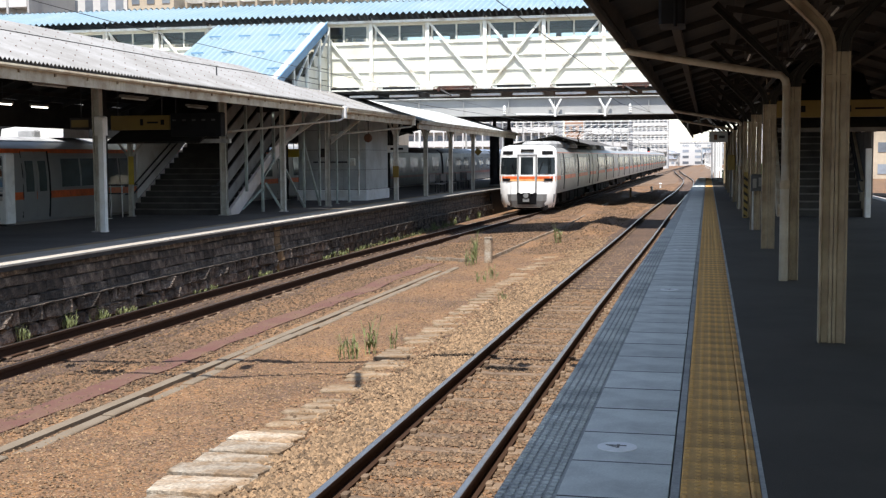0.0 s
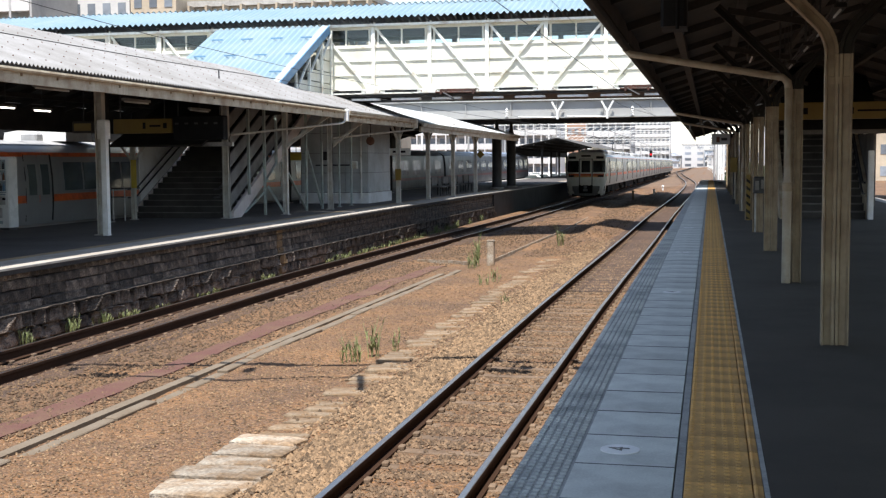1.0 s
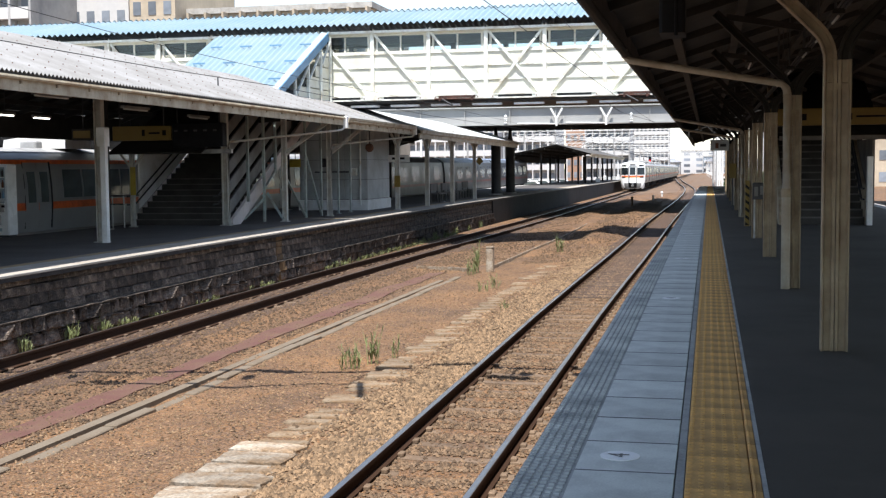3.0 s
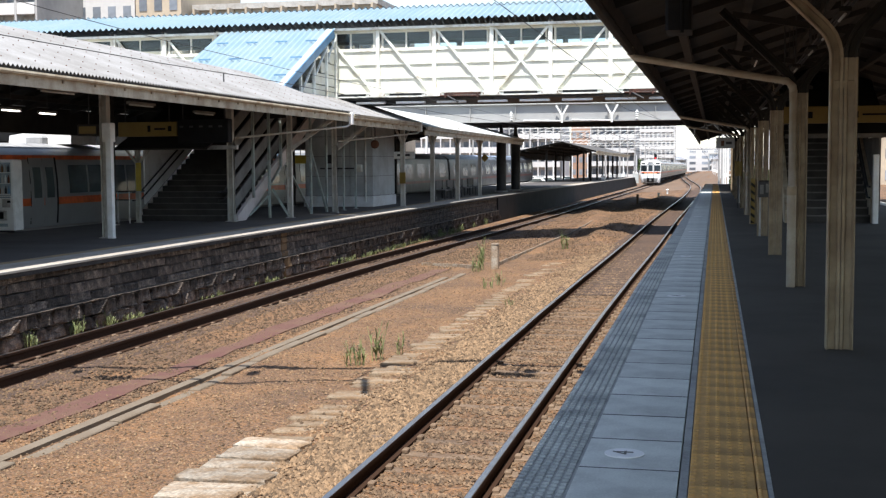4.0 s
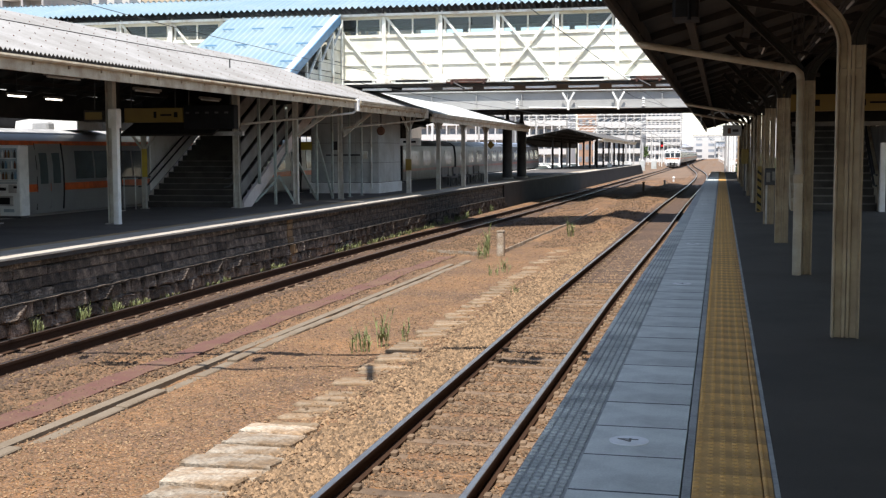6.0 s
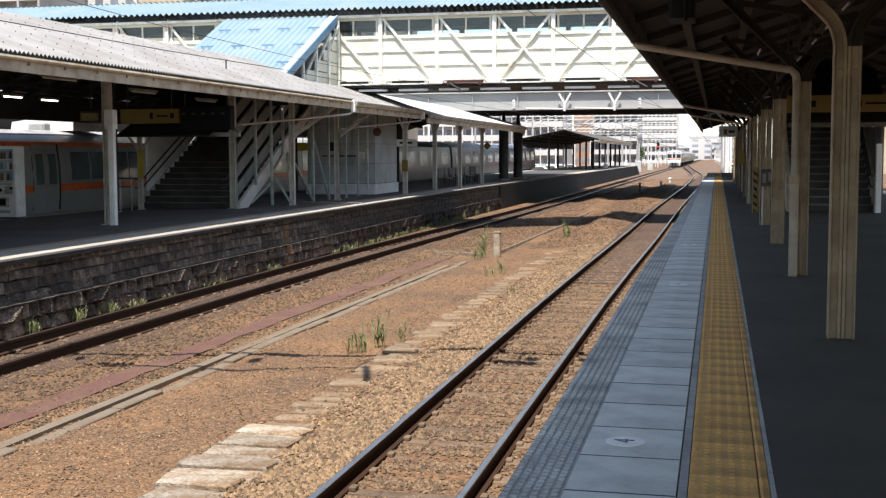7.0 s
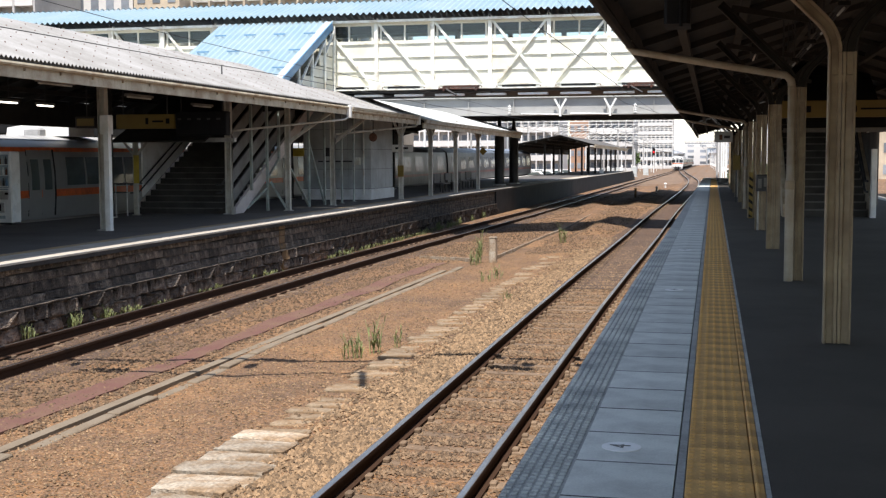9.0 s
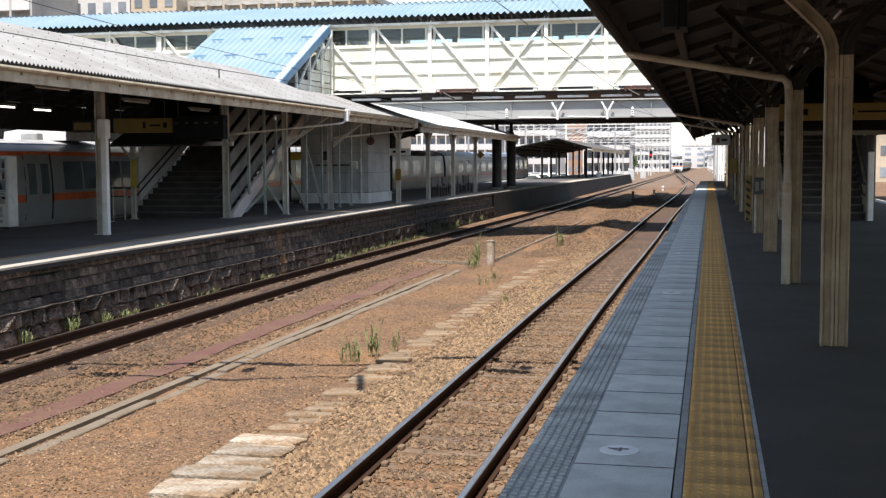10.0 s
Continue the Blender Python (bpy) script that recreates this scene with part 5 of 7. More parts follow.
part("notice", Geo().box(-15.4, -15.0, 45.58, 45.604, QZ + 1.75, QZ + 2.1), M["dark_steel"], cabin, "small dark notice board")
yb = thing("yellow_notice", (-15.4, 42.6, 2.6), "small yellow notice plate hung from the canopy by the cabin", "notice")
part("plate", Geo().box(-15.62, -15.18, 42.57, 42.6, 2.58, 2.89), M["bright_yellow"], yb)
part("hanger", Geo().tube([(-15.4, 42.6, 2.88), (-15.4, 42.6, 5.3)], 0.015, 6), M["dark_steel"], yb)
for y in (42.0, 43.5):
    p = thing("service_post", (-13.5, y, QZ), "slim pale green steel post beside the cabin", "post", "service posts")
    part("shaft", Geo().box(-13.53, -13.47, y - 0.04, y + 0.04, QZ, 4.1), M["pale_green"], p)
    part("foot_plate", Geo().box(-13.58, -13.42, y - 0.08, y + 0.08, QZ, QZ + 0.02), M["concrete"], p)

# ---------------------------------------------------------------- island platform furniture
M["vend_white"] = mat("glossy_white_enamel", (0.74, 0.76, 0.76), 0.3, vary=0.03, scale=2, fine=20, bump=0.02, other=(0.6, 0.62, 0.62), amount=0.2)
M["display"] = mat("pale_display", (0.35, 0.42, 0.46), 0.35, vary=0.1, scale=3, fine=20, bump=0.0, other=(0.2, 0.26, 0.3))
VX, VY = -17.66, 27.15
vend = thing("vending_machine", (VX - 0.55, VY, QZ), "white drinks vending machine with rows of bottles behind glass", "vending machine")
part("cabinet", Geo().box(VX - 1.12, VX, VY, VY + 0.42, QZ + 0.06, QZ + 1.9, 0.03), M["vend_white"], vend)
part("foot", Geo().box(VX - 1.08, VX - 0.04, VY + 0.04, VY + 0.4, QZ, QZ + 0.06), M["dark_steel"], vend)
case = part("display", Geo().box(VX - 1.06, VX - 0.08, VY - 0.012, VY + 0.004, QZ + 0.96, QZ + 1.82), M["display"], vend, "bluish display window with rows of bottles")
for j in range(3):
    part("shelf", Geo().box(VX - 1.05, VX - 0.09, VY - 0.05, VY - 0.013, QZ + 0.99 + j * 0.28, QZ + 1.01 + j * 0.28), M["vend_white"], case)
    for i in range(11):
        xx = VX - 1.0 + i * 0.088
        z = QZ + 1.01 + j * 0.28
        part("bottle", Geo().tube([(xx, VY - 0.035, z), (xx, VY - 0.035, z + 0.13), (xx, VY - 0.035, z + 0.16), (xx, VY - 0.035, z + 0.2)], [0.028, 0.028, 0.012, 0.012], 8),
             M[("brown_stain", "vend_white", "blue_trim", "steel", "rust", "dim_white", "dark_steel")[(i * 3 + j * 2) % 7]], case)
part("button_row", Geo().box(VX - 1.05, VX - 0.1, VY - 0.02, VY - 0.001, QZ + 0.90, QZ + 0.94), M["display"], vend)
part("note_slot", Geo().box(VX - 0.62, VX - 0.42, VY - 0.03, VY - 0.001, QZ + 0.72, QZ + 0.80, 0.008), M["black"], vend, "black note slot")
part("coin_panel", Geo().box(VX - 0.34, VX - 0.1, VY - 0.03, VY - 0.001, QZ + 0.66, QZ + 0.88, 0.008), M["steel"], vend)
part("coin_slot", Geo().box(VX - 0.17, VX - 0.08, VY - 0.07, VY - 0.031, QZ + 0.78, QZ + 0.84, 0.01), M["black"], vend)
hatch = part("hatch", Geo().box(VX - 0.9, VX - 0.2, VY - 0.03, VY - 0.001, QZ + 0.32, QZ + 0.58, 0.01), M["steel"], vend, "steel delivery hatch")
part("flap", Geo().box(VX - 0.82, VX - 0.3, VY - 0.04, VY - 0.031, QZ + 0.36, QZ + 0.54), M["black"], hatch, "black flap")
part("plate", Geo().box(VX - 0.5, VX - 0.2, VY - 0.012, VY - 0.001, QZ + 0.16, QZ + 0.24), M["display"], vend)

sign = thing("yellow_sign", (-14.6, 29.5, 3.4), "yellow hanging direction sign with black marks", "sign")
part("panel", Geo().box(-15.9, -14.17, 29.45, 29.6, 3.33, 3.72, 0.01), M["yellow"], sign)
part("arrow", Geo().box(-14.42, -14.32, 29.435, 29.449, 3.46, 3.6).box(-14.82, -14.5, 29.435, 29.449, 3.50, 3.55).box(-15.02, -14.94, 29.435, 29.449, 3.45, 3.62), M["black"], sign, "small black pictogram")
for x in (-15.7, -14.4):
    part("hanger", Geo().tube([(x, 29.5, 3.71), (x, 29.5, 5.36)], 0.02, 6), M["dark_steel"], sign)
sign = thing("departure_board", (-13.4, 29.5, 3.1), "dark hanging departure board", "sign")
part("casing", Geo().box(-14.12, -12.66, 29.4, 29.7, 3.14, 3.78, 0.02), M["black"], sign)
for i in range(5):
    part("dim_mark", Geo().box(-14.05 + i * 0.28, -13.95 + i * 0.28, 29.385, 29.399, 3.55, 3.6), M["dark_steel"], sign)
for x in (-14.0, -12.8):
    part("hanger", Geo().tube([(x, 29.5, 3.75), (x, 29.5, 5.0)], 0.02, 6), M["dark_steel"], sign)
sign = thing("small_sign", (-16.9, 29.5, 3.4), "dark hanging platform sign in a brown frame", "sign")
part("casing", Geo().box(-17.11, -16.48, 29.4, 29.6, 3.36, 3.68, 0.02), M["under"], sign)
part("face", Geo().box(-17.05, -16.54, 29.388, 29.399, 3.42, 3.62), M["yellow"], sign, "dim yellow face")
part("hanger", Geo().tube([(-16.8, 29.5, 3.66), (-16.8, 29.5, 4.9)], 0.02, 6), M["dark_steel"], sign)
box = thing("switch_box", (-14.0, 25.4, 3.2), "white switch box with a conduit on the canopy post", "box")
part("case", Geo().box(-14.07, -13.83, 25.25, 25.48, 3.1, 3.55, 0.02), M["white"], box)
part("conduit", Geo().box(-14.01, -13.88, 25.32, 25.46, QZ, 3.1), M["white"], box, "white conduit cover")
for x, y in ((-12.2, 20.3), (-13.1, 25.4), (-13.7, 30.2), (-17.25, 26.5), (-17.45, 28.5)):
    l = thing("tube_lamp", (x, y, 3.95), "white fluorescent tube lamp under the canopy", "lamp", "tube lamps")
    k = 0.66 if x < -17 else 1.0
    part("fitting", Geo().box(x - 0.06, x + 0.06, y - 0.62 * k, y + 0.62 * k, 3.96, 4.02, 0.01), M["paving"], l)
    part("tube", Geo().tube([(x, y - 0.58 * k, 3.94), (x, y + 0.58 * k, 3.94)], 0.018, 8), M["lamp"] if x < -17 else M["dim_white"], l, "fluorescent tube")
    part("hanger", Geo().tube([(x, y, 4.0), (x, y, EAVE_Z + (RIDGE_Z - EAVE_Z) * min((x - EAVE_X) / (RIDGE_X - EAVE_X), (x + 19.1) / 4.1) - 0.04)], 0.012, 6), M["dark_steel"], l)
rail = thing("guard_rail", (-17.6, 31.8, QZ), "dark steel guard rail beside the stair foot", "railing")
part("top_rail", Geo().tube([(-17.75, 32.0, QZ + 0.95), (-16.95, 32.0, QZ + 0.95), (-16.95, 32.9, QZ + 0.95)], 0.025, 8), M["dark_steel"], rail)
part("mid_rail", Geo().tube([(-17.75, 32.0, QZ + 0.70), (-16.95, 32.0, QZ + 0.70)], 0.02, 8), M["dark_steel"], rail)
for x in (-17.72, -17.34, -16.97):
    part("upright", Geo().tube([(x, 32.0, QZ), (x, 32.0, QZ + 0.95)], 0.022, 8), M["steel"], rail)
stair_post = post(-16.88, 32.4, QZ, 3.1, "steel stair post with short braces and a yellow strip", 0.13, material="post_white")
for sgn in (-1, 1):
    part("brace", Geo().beam((-16.88, 32.4, 2.55), (-16.88 + sgn * 0.42, 32.4, 3.08), 0.06, 0.06), M["post_white"], stair_post)
strip = solid("yellow_notice", Geo().box(-16.9, -16.73, 32.30, 32.32, 1.78, 2.62), M["bright_yellow"], "narrow yellow notice strip fixed to the stair post", "notice")
bell = thing("alarm_bell", (-12.85, 44.0, 3.3), "dark red round alarm bell hanging from the canopy", "bell")
part("gong", Geo().tube([(-12.85, 43.9, 3.3), (-12.85, 43.97, 3.3), (-12.85, 44.05, 3.3)], [0.12, 0.17, 0.06], 16), M["rust"], bell)
part("rod", Geo().tube([(-12.85, 44.0, 3.4), (-12.85, 44.0, 4.0)], 0.02, 6), M["dark_steel"], bell)
for (ya, yb, xe) in ((36.5, 33.3, -14.16), (45.7, 39.85, -13.05)):
    d = thing("drain_pipe", (EAVE_X, ya, 4.0), "cream drain pipe from the gutter to a post", "pipe", "island drain pipes")
    part("hopper", Geo().box(EAVE_X + 0.02, EAVE_X + 0.16, ya - 0.08, ya + 0.08, 3.82, 4.2, 0.02), M["white"], d)
    part("pipe", Geo().tube([(EAVE_X + 0.08, ya, 3.85), (EAVE_X, ya - 0.15, 3.75), (xe, yb + 0.1, 3.35), (xe, yb - 0.02, 3.2), (xe, yb - 0.02, QZ)], 0.034, 8), M["post_white"], d, smooth=True)
for i, (x, y) in enumerate(((-12.9, 56), (-12.9, 58.5), (-13.4, 63), (-13.4, 66))):
    b = thing("platform_bench", (x, y, QZ), "grey platform bench with a tubular frame", "bench", "platform benches")
    part("seat", Geo().box(x - 0.25, x + 0.25, y - 0.8, y + 0.8, QZ + 0.4, QZ + 0.45, 0.01), M["stair"], b)
    part("backrest", Geo().box(x - 0.27, x - 0.22, y - 0.8, y + 0.8, QZ + 0.55, QZ + 0.9), M["stair"], b)
    for dy in (-0.7, 0.7):
        part("leg", Geo().box(x - 0.25, x - 0.2, y + dy - 0.03, y + dy + 0.03, QZ, QZ + 0.9), M["dark_steel"], b)
        part("leg", Geo().box(x + 0.2, x + 0.25, y + dy - 0.03, y + dy + 0.03, QZ, QZ + 0.4), M["dark_steel"], b)
sg = thing("station_sign", (-12.6, 48, 2.6), "white hanging name sign with dark bars", "sign")
part("panel", Geo().box(-13.2, -12.3, 48.0, 48.08, 2.75, 3.05), M["white"], sg)
part("bar", Geo().box(-13.05, -12.5, 47.985, 47.999, 2.86, 2.95), M["black"], sg)
part("hanger", Geo().tube([(-12.75, 48.04, 3.05), (-12.75, 48.04, 4.45)], 0.02, 6), M["dark_steel"], sg)
ps = thing("post_notice", (-12.15, 45.4, 2.0), "small yellow notice on a canopy post", "notice")
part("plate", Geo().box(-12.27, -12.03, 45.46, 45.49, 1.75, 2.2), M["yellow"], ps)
ms = thing("mirror_post", (-12.3, 62, QZ), "slim steel post with a yellow diamond marker", "post")
part("shaft", Geo().tube([(-12.3, 62, QZ), (-12.3, 62, 3.0), (-12.0, 62, 3.1)], 0.035, 8), M["steel"], ms)
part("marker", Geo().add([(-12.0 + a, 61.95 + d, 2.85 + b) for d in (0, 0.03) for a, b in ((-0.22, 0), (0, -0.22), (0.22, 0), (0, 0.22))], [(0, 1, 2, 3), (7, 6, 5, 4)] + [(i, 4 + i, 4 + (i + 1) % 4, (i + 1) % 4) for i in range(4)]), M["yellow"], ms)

# ---------------------------------------------------------------- near platform furniture
M["pipe_cream"] = mat("cream_pipe_paint", (0.36, 0.32, 0.25), 0.5, vary=0.1, scale=2.5, fine=40, bump=0.1, other=(0.24, 0.18, 0.12), streak=0.5)
for y in (14.06, 32.9, 42.3):
    d = thing("drain_pipe", (0.865, y, PZ), "cream drain pipe from the eave to the column", "pipe", "drain pipes")
    part("pipe", Geo().tube([(-0.98, y, 4.05), (-0.98, y, 3.82), (-0.93, y, 3.77), (0.80, y, 3.46), (0.855, y, 3.40), (0.865, y, 3.34), (0.865, y, 2.2)], [0.04, 0.04, 0.04, 0.042, 0.046, 0.047, 0.047], 10), M["pipe_cream"], d, smooth=True)
    part("lower_pipe", Geo().tube([(0.865, y, 2.22), (0.865, y, PZ)], 0.05, 12), M["pipe_cream"], d, "thicker grey lower pipe", smooth=True)
    part("collar", Geo().tube([(0.865, y, 2.16), (0.865, y, 2.26)], 0.057, 12), M["column"], d)
mon = thing("platform_camera", (-0.27, 8.2, 3.4), "dark hanging camera housing on twin rods", "camera housing")
part("housing", Geo().box(-0.33, -0.16, 8.0, 8.4, 3.42, 3.7, 0.02), M["black"], mon)
part("rod", Geo().tube([(-0.22, 8.0, 3.4), (-0.22, 8.0, 4.3)], 0.012, 8), M["black"], mon)
part("rod", Geo().tube([(-0.3, 8.2, 3.6), (-0.3, 8.2, 4.3)], 0.02, 8), M["dark_steel"], mon)
ys = thing("yellow_sign", (2.8, 27.0, 3.5), "long yellow hanging exit sign with black marks", "sign")
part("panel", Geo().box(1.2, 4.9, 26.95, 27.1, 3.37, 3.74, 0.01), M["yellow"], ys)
for x in (1.95, 2.9):
    part("mark", Geo().box(x, x + 0.12, 26.935, 26.949, 3.48, 3.62), M["black"], ys, "black pictogram")
part("bar", Geo().box(3.1, 3.7, 26.935, 26.949, 3.53, 3.57), M["black"], ys)
for x in (1.6, 3.0, 4.6):
    part("hanger", Geo().tube([(x, 27.02, 3.74), (x, 27.02, 4.9)], 0.02, 6), M["dark_steel"], ys)
st2 = thing("platform_stair", (2.8, 29, PZ), "dark concrete stair rising under the near canopy", "staircase")
for i in range(22):
    y, z = 29.0 + 0.3 * i, PZ + 0.175 * (i + 1)
    part("step", Geo().box(1.75, 3.55, y, y + 0.33, z - 0.2, z), M["step"], st2)
    part("nosing", Geo().box(1.76, 3.54, y - 0.01, y + 0.05, z - 0.03, z + 0.005), M["stair"], st2)
for x in (1.68, 3.62):
    part("stringer", Geo().add([(x + a, y, z) for a in (-0.06, 0.06) for y, z in ((28.8, PZ), (29.4, PZ), (35.6, 4.7), (35.6, 5.2), (28.8, PZ + 0.3))],
                               [(4, 3, 2, 1, 0), (5, 6, 7, 8, 9)] + [(i, (i + 1) % 5, 5 + (i + 1) % 5, 5 + i) for i in range(5)]), M["cream"], st2)
part("side_wall", Geo().box(3.69, 3.75, 28.9, 35.5, PZ + 0.3, 3.1), M["stair"], st2, "dark panelled side wall")
part("lintel", Geo().box(1.6, 4.1, 28.6, 28.75, 3.08, 3.18), M["stair"], st2, "grey lintel")
part("soffit", Geo().add([(a, y, z) for a in (1.7, 3.9) for y, z in ((28.7, 3.1), (36, 6.2), (36, 6.25), (28.7, 3.15))],
                         [(3, 2, 1, 0), (4, 5, 6, 7)] + [(i, (i + 1) % 4, 4 + (i + 1) % 4, 4 + i) for i in range(4)]), M["under"], st2)
part("newel", Geo().box(3.56, 3.68, 28.6, 28.79, PZ, 2.69, 0.01), M["white"], st2, "white newel panel")
for h in (0.6, 0.85):
    part("handrail", Geo().tube([(3.48, 28.6, PZ + h), (3.48, 29.0, PZ + h), (3.48, 35.4, PZ + h + 3.7)], 0.025, 8), M["dark_steel"], st2, "dark handrail")
part("back_wall", Geo().box(1.7, 3.9, 35.9, 36.0, PZ, 5.2), M["under"], st2, "dark back wall")
for y in (30.8, 38, 45):
    p = thing("outer_post", (4.6, y, PZ), "grey steel canopy post by the outer edge", "post", "outer posts")
    part("shaft", Geo().box(4.52, 4.68, y - 0.08, y + 0.08, PZ, 4.55), M["truss"], p)
    part("arm", Geo().beam((4.6, y, 3.2), (5.3, y, 4.1), 0.08, 0.1), M["under"], p)
hs = thing("station_sign", (0.38, 46, 3.05), "white hanging sign with red and grey bars", "sign")
part("panel", Geo().box(0.04, 0.73, 46, 46.1, 3.05, 3.46, 0.01), M["dim_white"], hs)
part("bar", Geo().box(0.22, 0.34, 45.985, 45.999, 3.14, 3.34), M["rust"], hs, "dull red mark")
part("bar", Geo().box(0.40, 0.62, 45.985, 45.999, 3.20, 3.30), M["dark_steel"], hs, "grey mark")
for x in (0.15, 0.62):
    part("hanger", Geo().tube([(x, 46.05, 3.45), (x, 46.05, 4.45)], 0.015, 6), M["dark_steel"], hs)
gd = thing("striped_guard", (0.865, 28.15, PZ), "yellow and black slant-striped post guard", "guard")
part("sleeve", Geo().box(0.82, 0.91, 28.1, 28.2, PZ, PZ + 1.06), M["yellow"], gd)
for i in range(6):
    z = PZ + 0.03 + i * 0.175
    part("band", Geo().add([(x, yy, z + k) for yy in (28.092, 28.1) for x, k in ((0.819, 0.0), (0.911, -0.07 if i else 0.0), (0.911, 0.0), (0.819, 0.07))], [(0, 1, 2, 3), (7, 6, 5, 4), (0, 4, 5, 1), (1, 5, 6, 2), (2, 6, 7, 3), (3, 7, 4, 0)]), M["black"], gd)
jb = thing("junction_box", (0.93, 23.6, 2.0), "grey junction box with pale labels on a column", "box")
part("case", Geo().box(0.82, 1.04, 23.45, 23.62, 1.86, 2.18, 0.02), M["dark_steel"], jb)
part("label", Geo().box(0.85, 0.92, 23.44, 23.449, 1.92, 2.1), M["paving"], jb, "pale label plate")
part("label", Geo().box(0.96, 1.01, 23.44, 23.449, 1.95, 2.12), M["paving"], jb, "pale label plate")
part("conduit", Geo().tube([(0.86, 23.56, PZ), (0.86, 23.56, 1.9)], 0.02, 6), M["steel"], jb)
yn = thing("post_notice", (0.71, 37.6, PZ), "small yellow notice on a thin stand beside the columns", "notice")
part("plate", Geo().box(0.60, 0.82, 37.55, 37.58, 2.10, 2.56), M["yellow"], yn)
part("stand", Geo().box(0.69, 0.73, 37.58, 37.62, PZ, 2.5), M["dark_steel"], yn)
for y in (12, 21.5, 31, 40.5, 50):
    l = thing("tube_lamp", (0.25, y, 4.1), "unlit fluorescent lamp under the dark canopy", "lamp", "tube lamps")
    part("fitting", Geo().box(0.62, 0.74, y - 0.62, y + 0.62, 4.28, 4.58, 0.01), M["under_panel"], l)
    part("tube", Geo().tube([(0.68, y - 0.58, 4.26), (0.68, y + 0.58, 4.26)], 0.016, 8), M["white"], l)
# white number discs on the slabs
for y, x in ((5.82, -0.425), (12.9, -0.39), (18.4, -0.40), (25.0, -0.42), (32, -0.42)):
    disc = thing("number_disc", (x, y, PZ + 0.003), "white round platform mark with a grey numeral", "floor mark", "number discs")
    part("disc", Geo().tube([(x, y, PZ + 0.001), (x, y, PZ + 0.005)], 0.098, 28), M["disc"], disc)
    cu = bpy.data.curves.new("numeral", "FONT")
    cu.body, cu.size, cu.align_x, cu.align_y, cu.extrude = "4", 0.15, "CENTER", "CENTER", 0.0008
    tx = bpy.data.objects.new("numeral", cu)
    me = bpy.data.meshes.new_from_object(tx)
    me.materials.append(M["paving"])
    nu = new("numeral", me)
    nu.parent = disc
    nu.location, nu.rotation_euler = (0, 0, 0.004), (0, 0, math.pi / 2)
# closed block added in the middle of the near platform to keep out side light
wr = thing("light_block", (3.2, 44, PZ), "dark panelled block added under the canopy to keep out light", "waiting room")
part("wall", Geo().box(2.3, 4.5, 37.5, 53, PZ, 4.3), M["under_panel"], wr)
part("plinth", Geo().box(2.28, 4.52, 37.48, 53.02, PZ, PZ + 0.25), M["stair"], wr)
for i in range(6):
    f_ = part("window_frame", Geo().box(2.26, 2.299, 38.2 + i * 2.4, 40.0 + i * 2.4, 2.0, 3.3), M["steel"], wr)
    part("pane", Geo().box(2.25, 2.259, 38.3 + i * 2.4, 39.9 + i * 2.4, 2.08, 3.22), M["train_glass"], f_)
for y in (10.4, 12.0, 13.7, 16.2, 18.8):
    l = thing("tube_lamp", (1.02, y, 3.74), "short unlit tube lamp slung beside the columns", "lamp", "tube lamps")
    part("fitting", Geo().box(0.97, 1.07, y - 0.28, y + 0.28, 3.76, 3.80, 0.01), M["under_panel"], l)
    part("tube", Geo().tube([(1.02, y - 0.25, 3.74), (1.02, y + 0.25, 3.74)], 0.011, 8), M["dim_white"], l)
    part("hanger", Geo().tube([(1.02, y, 3.8), (1.02, y, 4.7)], 0.01, 6), M["dark_steel"], l)
for i, x in enumerate((1.1, 1.16, 1.22)):
    cb = thing("cable_run", (x, 20, 4.0), "thin dark cable run along the columns", "cable", "cable runs")
    part("cable", Geo().tube([(x, -5, 3.95 + 0.03 * i), (x, 20, 3.9 + 0.03 * i), (x, 50, 3.95 + 0.03 * i)], 0.012, 6), M["rubber"], cb)
    for y in range(10, 48, 5):
        part("clip", Geo().tube([(x, y, 3.92 + 0.03 * i), (x, y, 4.72)], 0.006, 5), M["dark_steel"], cb)

# canopy of the platform beyond the standing train
fc = thing("platform_canopy", (-25, 40, 3.6), "dark platform canopy beyond the standing train", "canopy")
part("roof", Geo().add([(x, y, z) for y in (8, 62) for x, z in ((-29, 4.0), (-25.5, 4.5), (-22.2, 4.05), (-22.2, 4.15), (-25.5, 4.62), (-29, 4.1))],
                       [(0, 1, 4, 5), (1, 2, 3, 4), (6, 11, 10, 7), (7, 10, 9, 8), (0, 6, 7, 1), (1, 7, 8, 2), (2, 8, 9, 3), (3, 9, 10, 4), (4, 10, 11, 5), (5, 11, 6, 0)]), M["roof"], fc, "weathered sheet roof")
part("valance", Geo().box(-22.3, -22.21, 8, 62, 3.35, 4.06), M["under"], fc, "dark valance board")
part("valance", Geo().box(-29, -28.9, 8, 62, 3.35, 4.0), M["under"], fc, "dark valance board")
for y in range(12, 62, 7):
    part("post", Geo().box(-25.6, -25.4, y - 0.1, y + 0.1, -0.6, 4.45), M["post_white"], fc, "pale steel post")
# ---------------------------------------------------------------- yard between the tracks
M["pale_slab"] = mat("weathered_slab", (0.38, 0.345, 0.285), 0.9, vary=0.4, scale=4.5, fine=30, bump=1.0, depth=0.02, other=(0.2, 0.135, 0.08), amount=0.6, by_object=0.25)
M["dull_slab"] = mat("half_buried_slab", (0.25, 0.205, 0.145), 0.92, vary=0.3, scale=3.5, fine=35, bump=0.6, depth=0.012, other=(0.17, 0.105, 0.055), amount=0.65, by_object=0.2)
duct = thing("cable_duct", (-6.65, 20, -0.35), "long run of weathered concrete cable trough lids", "cable duct", kind="structure")
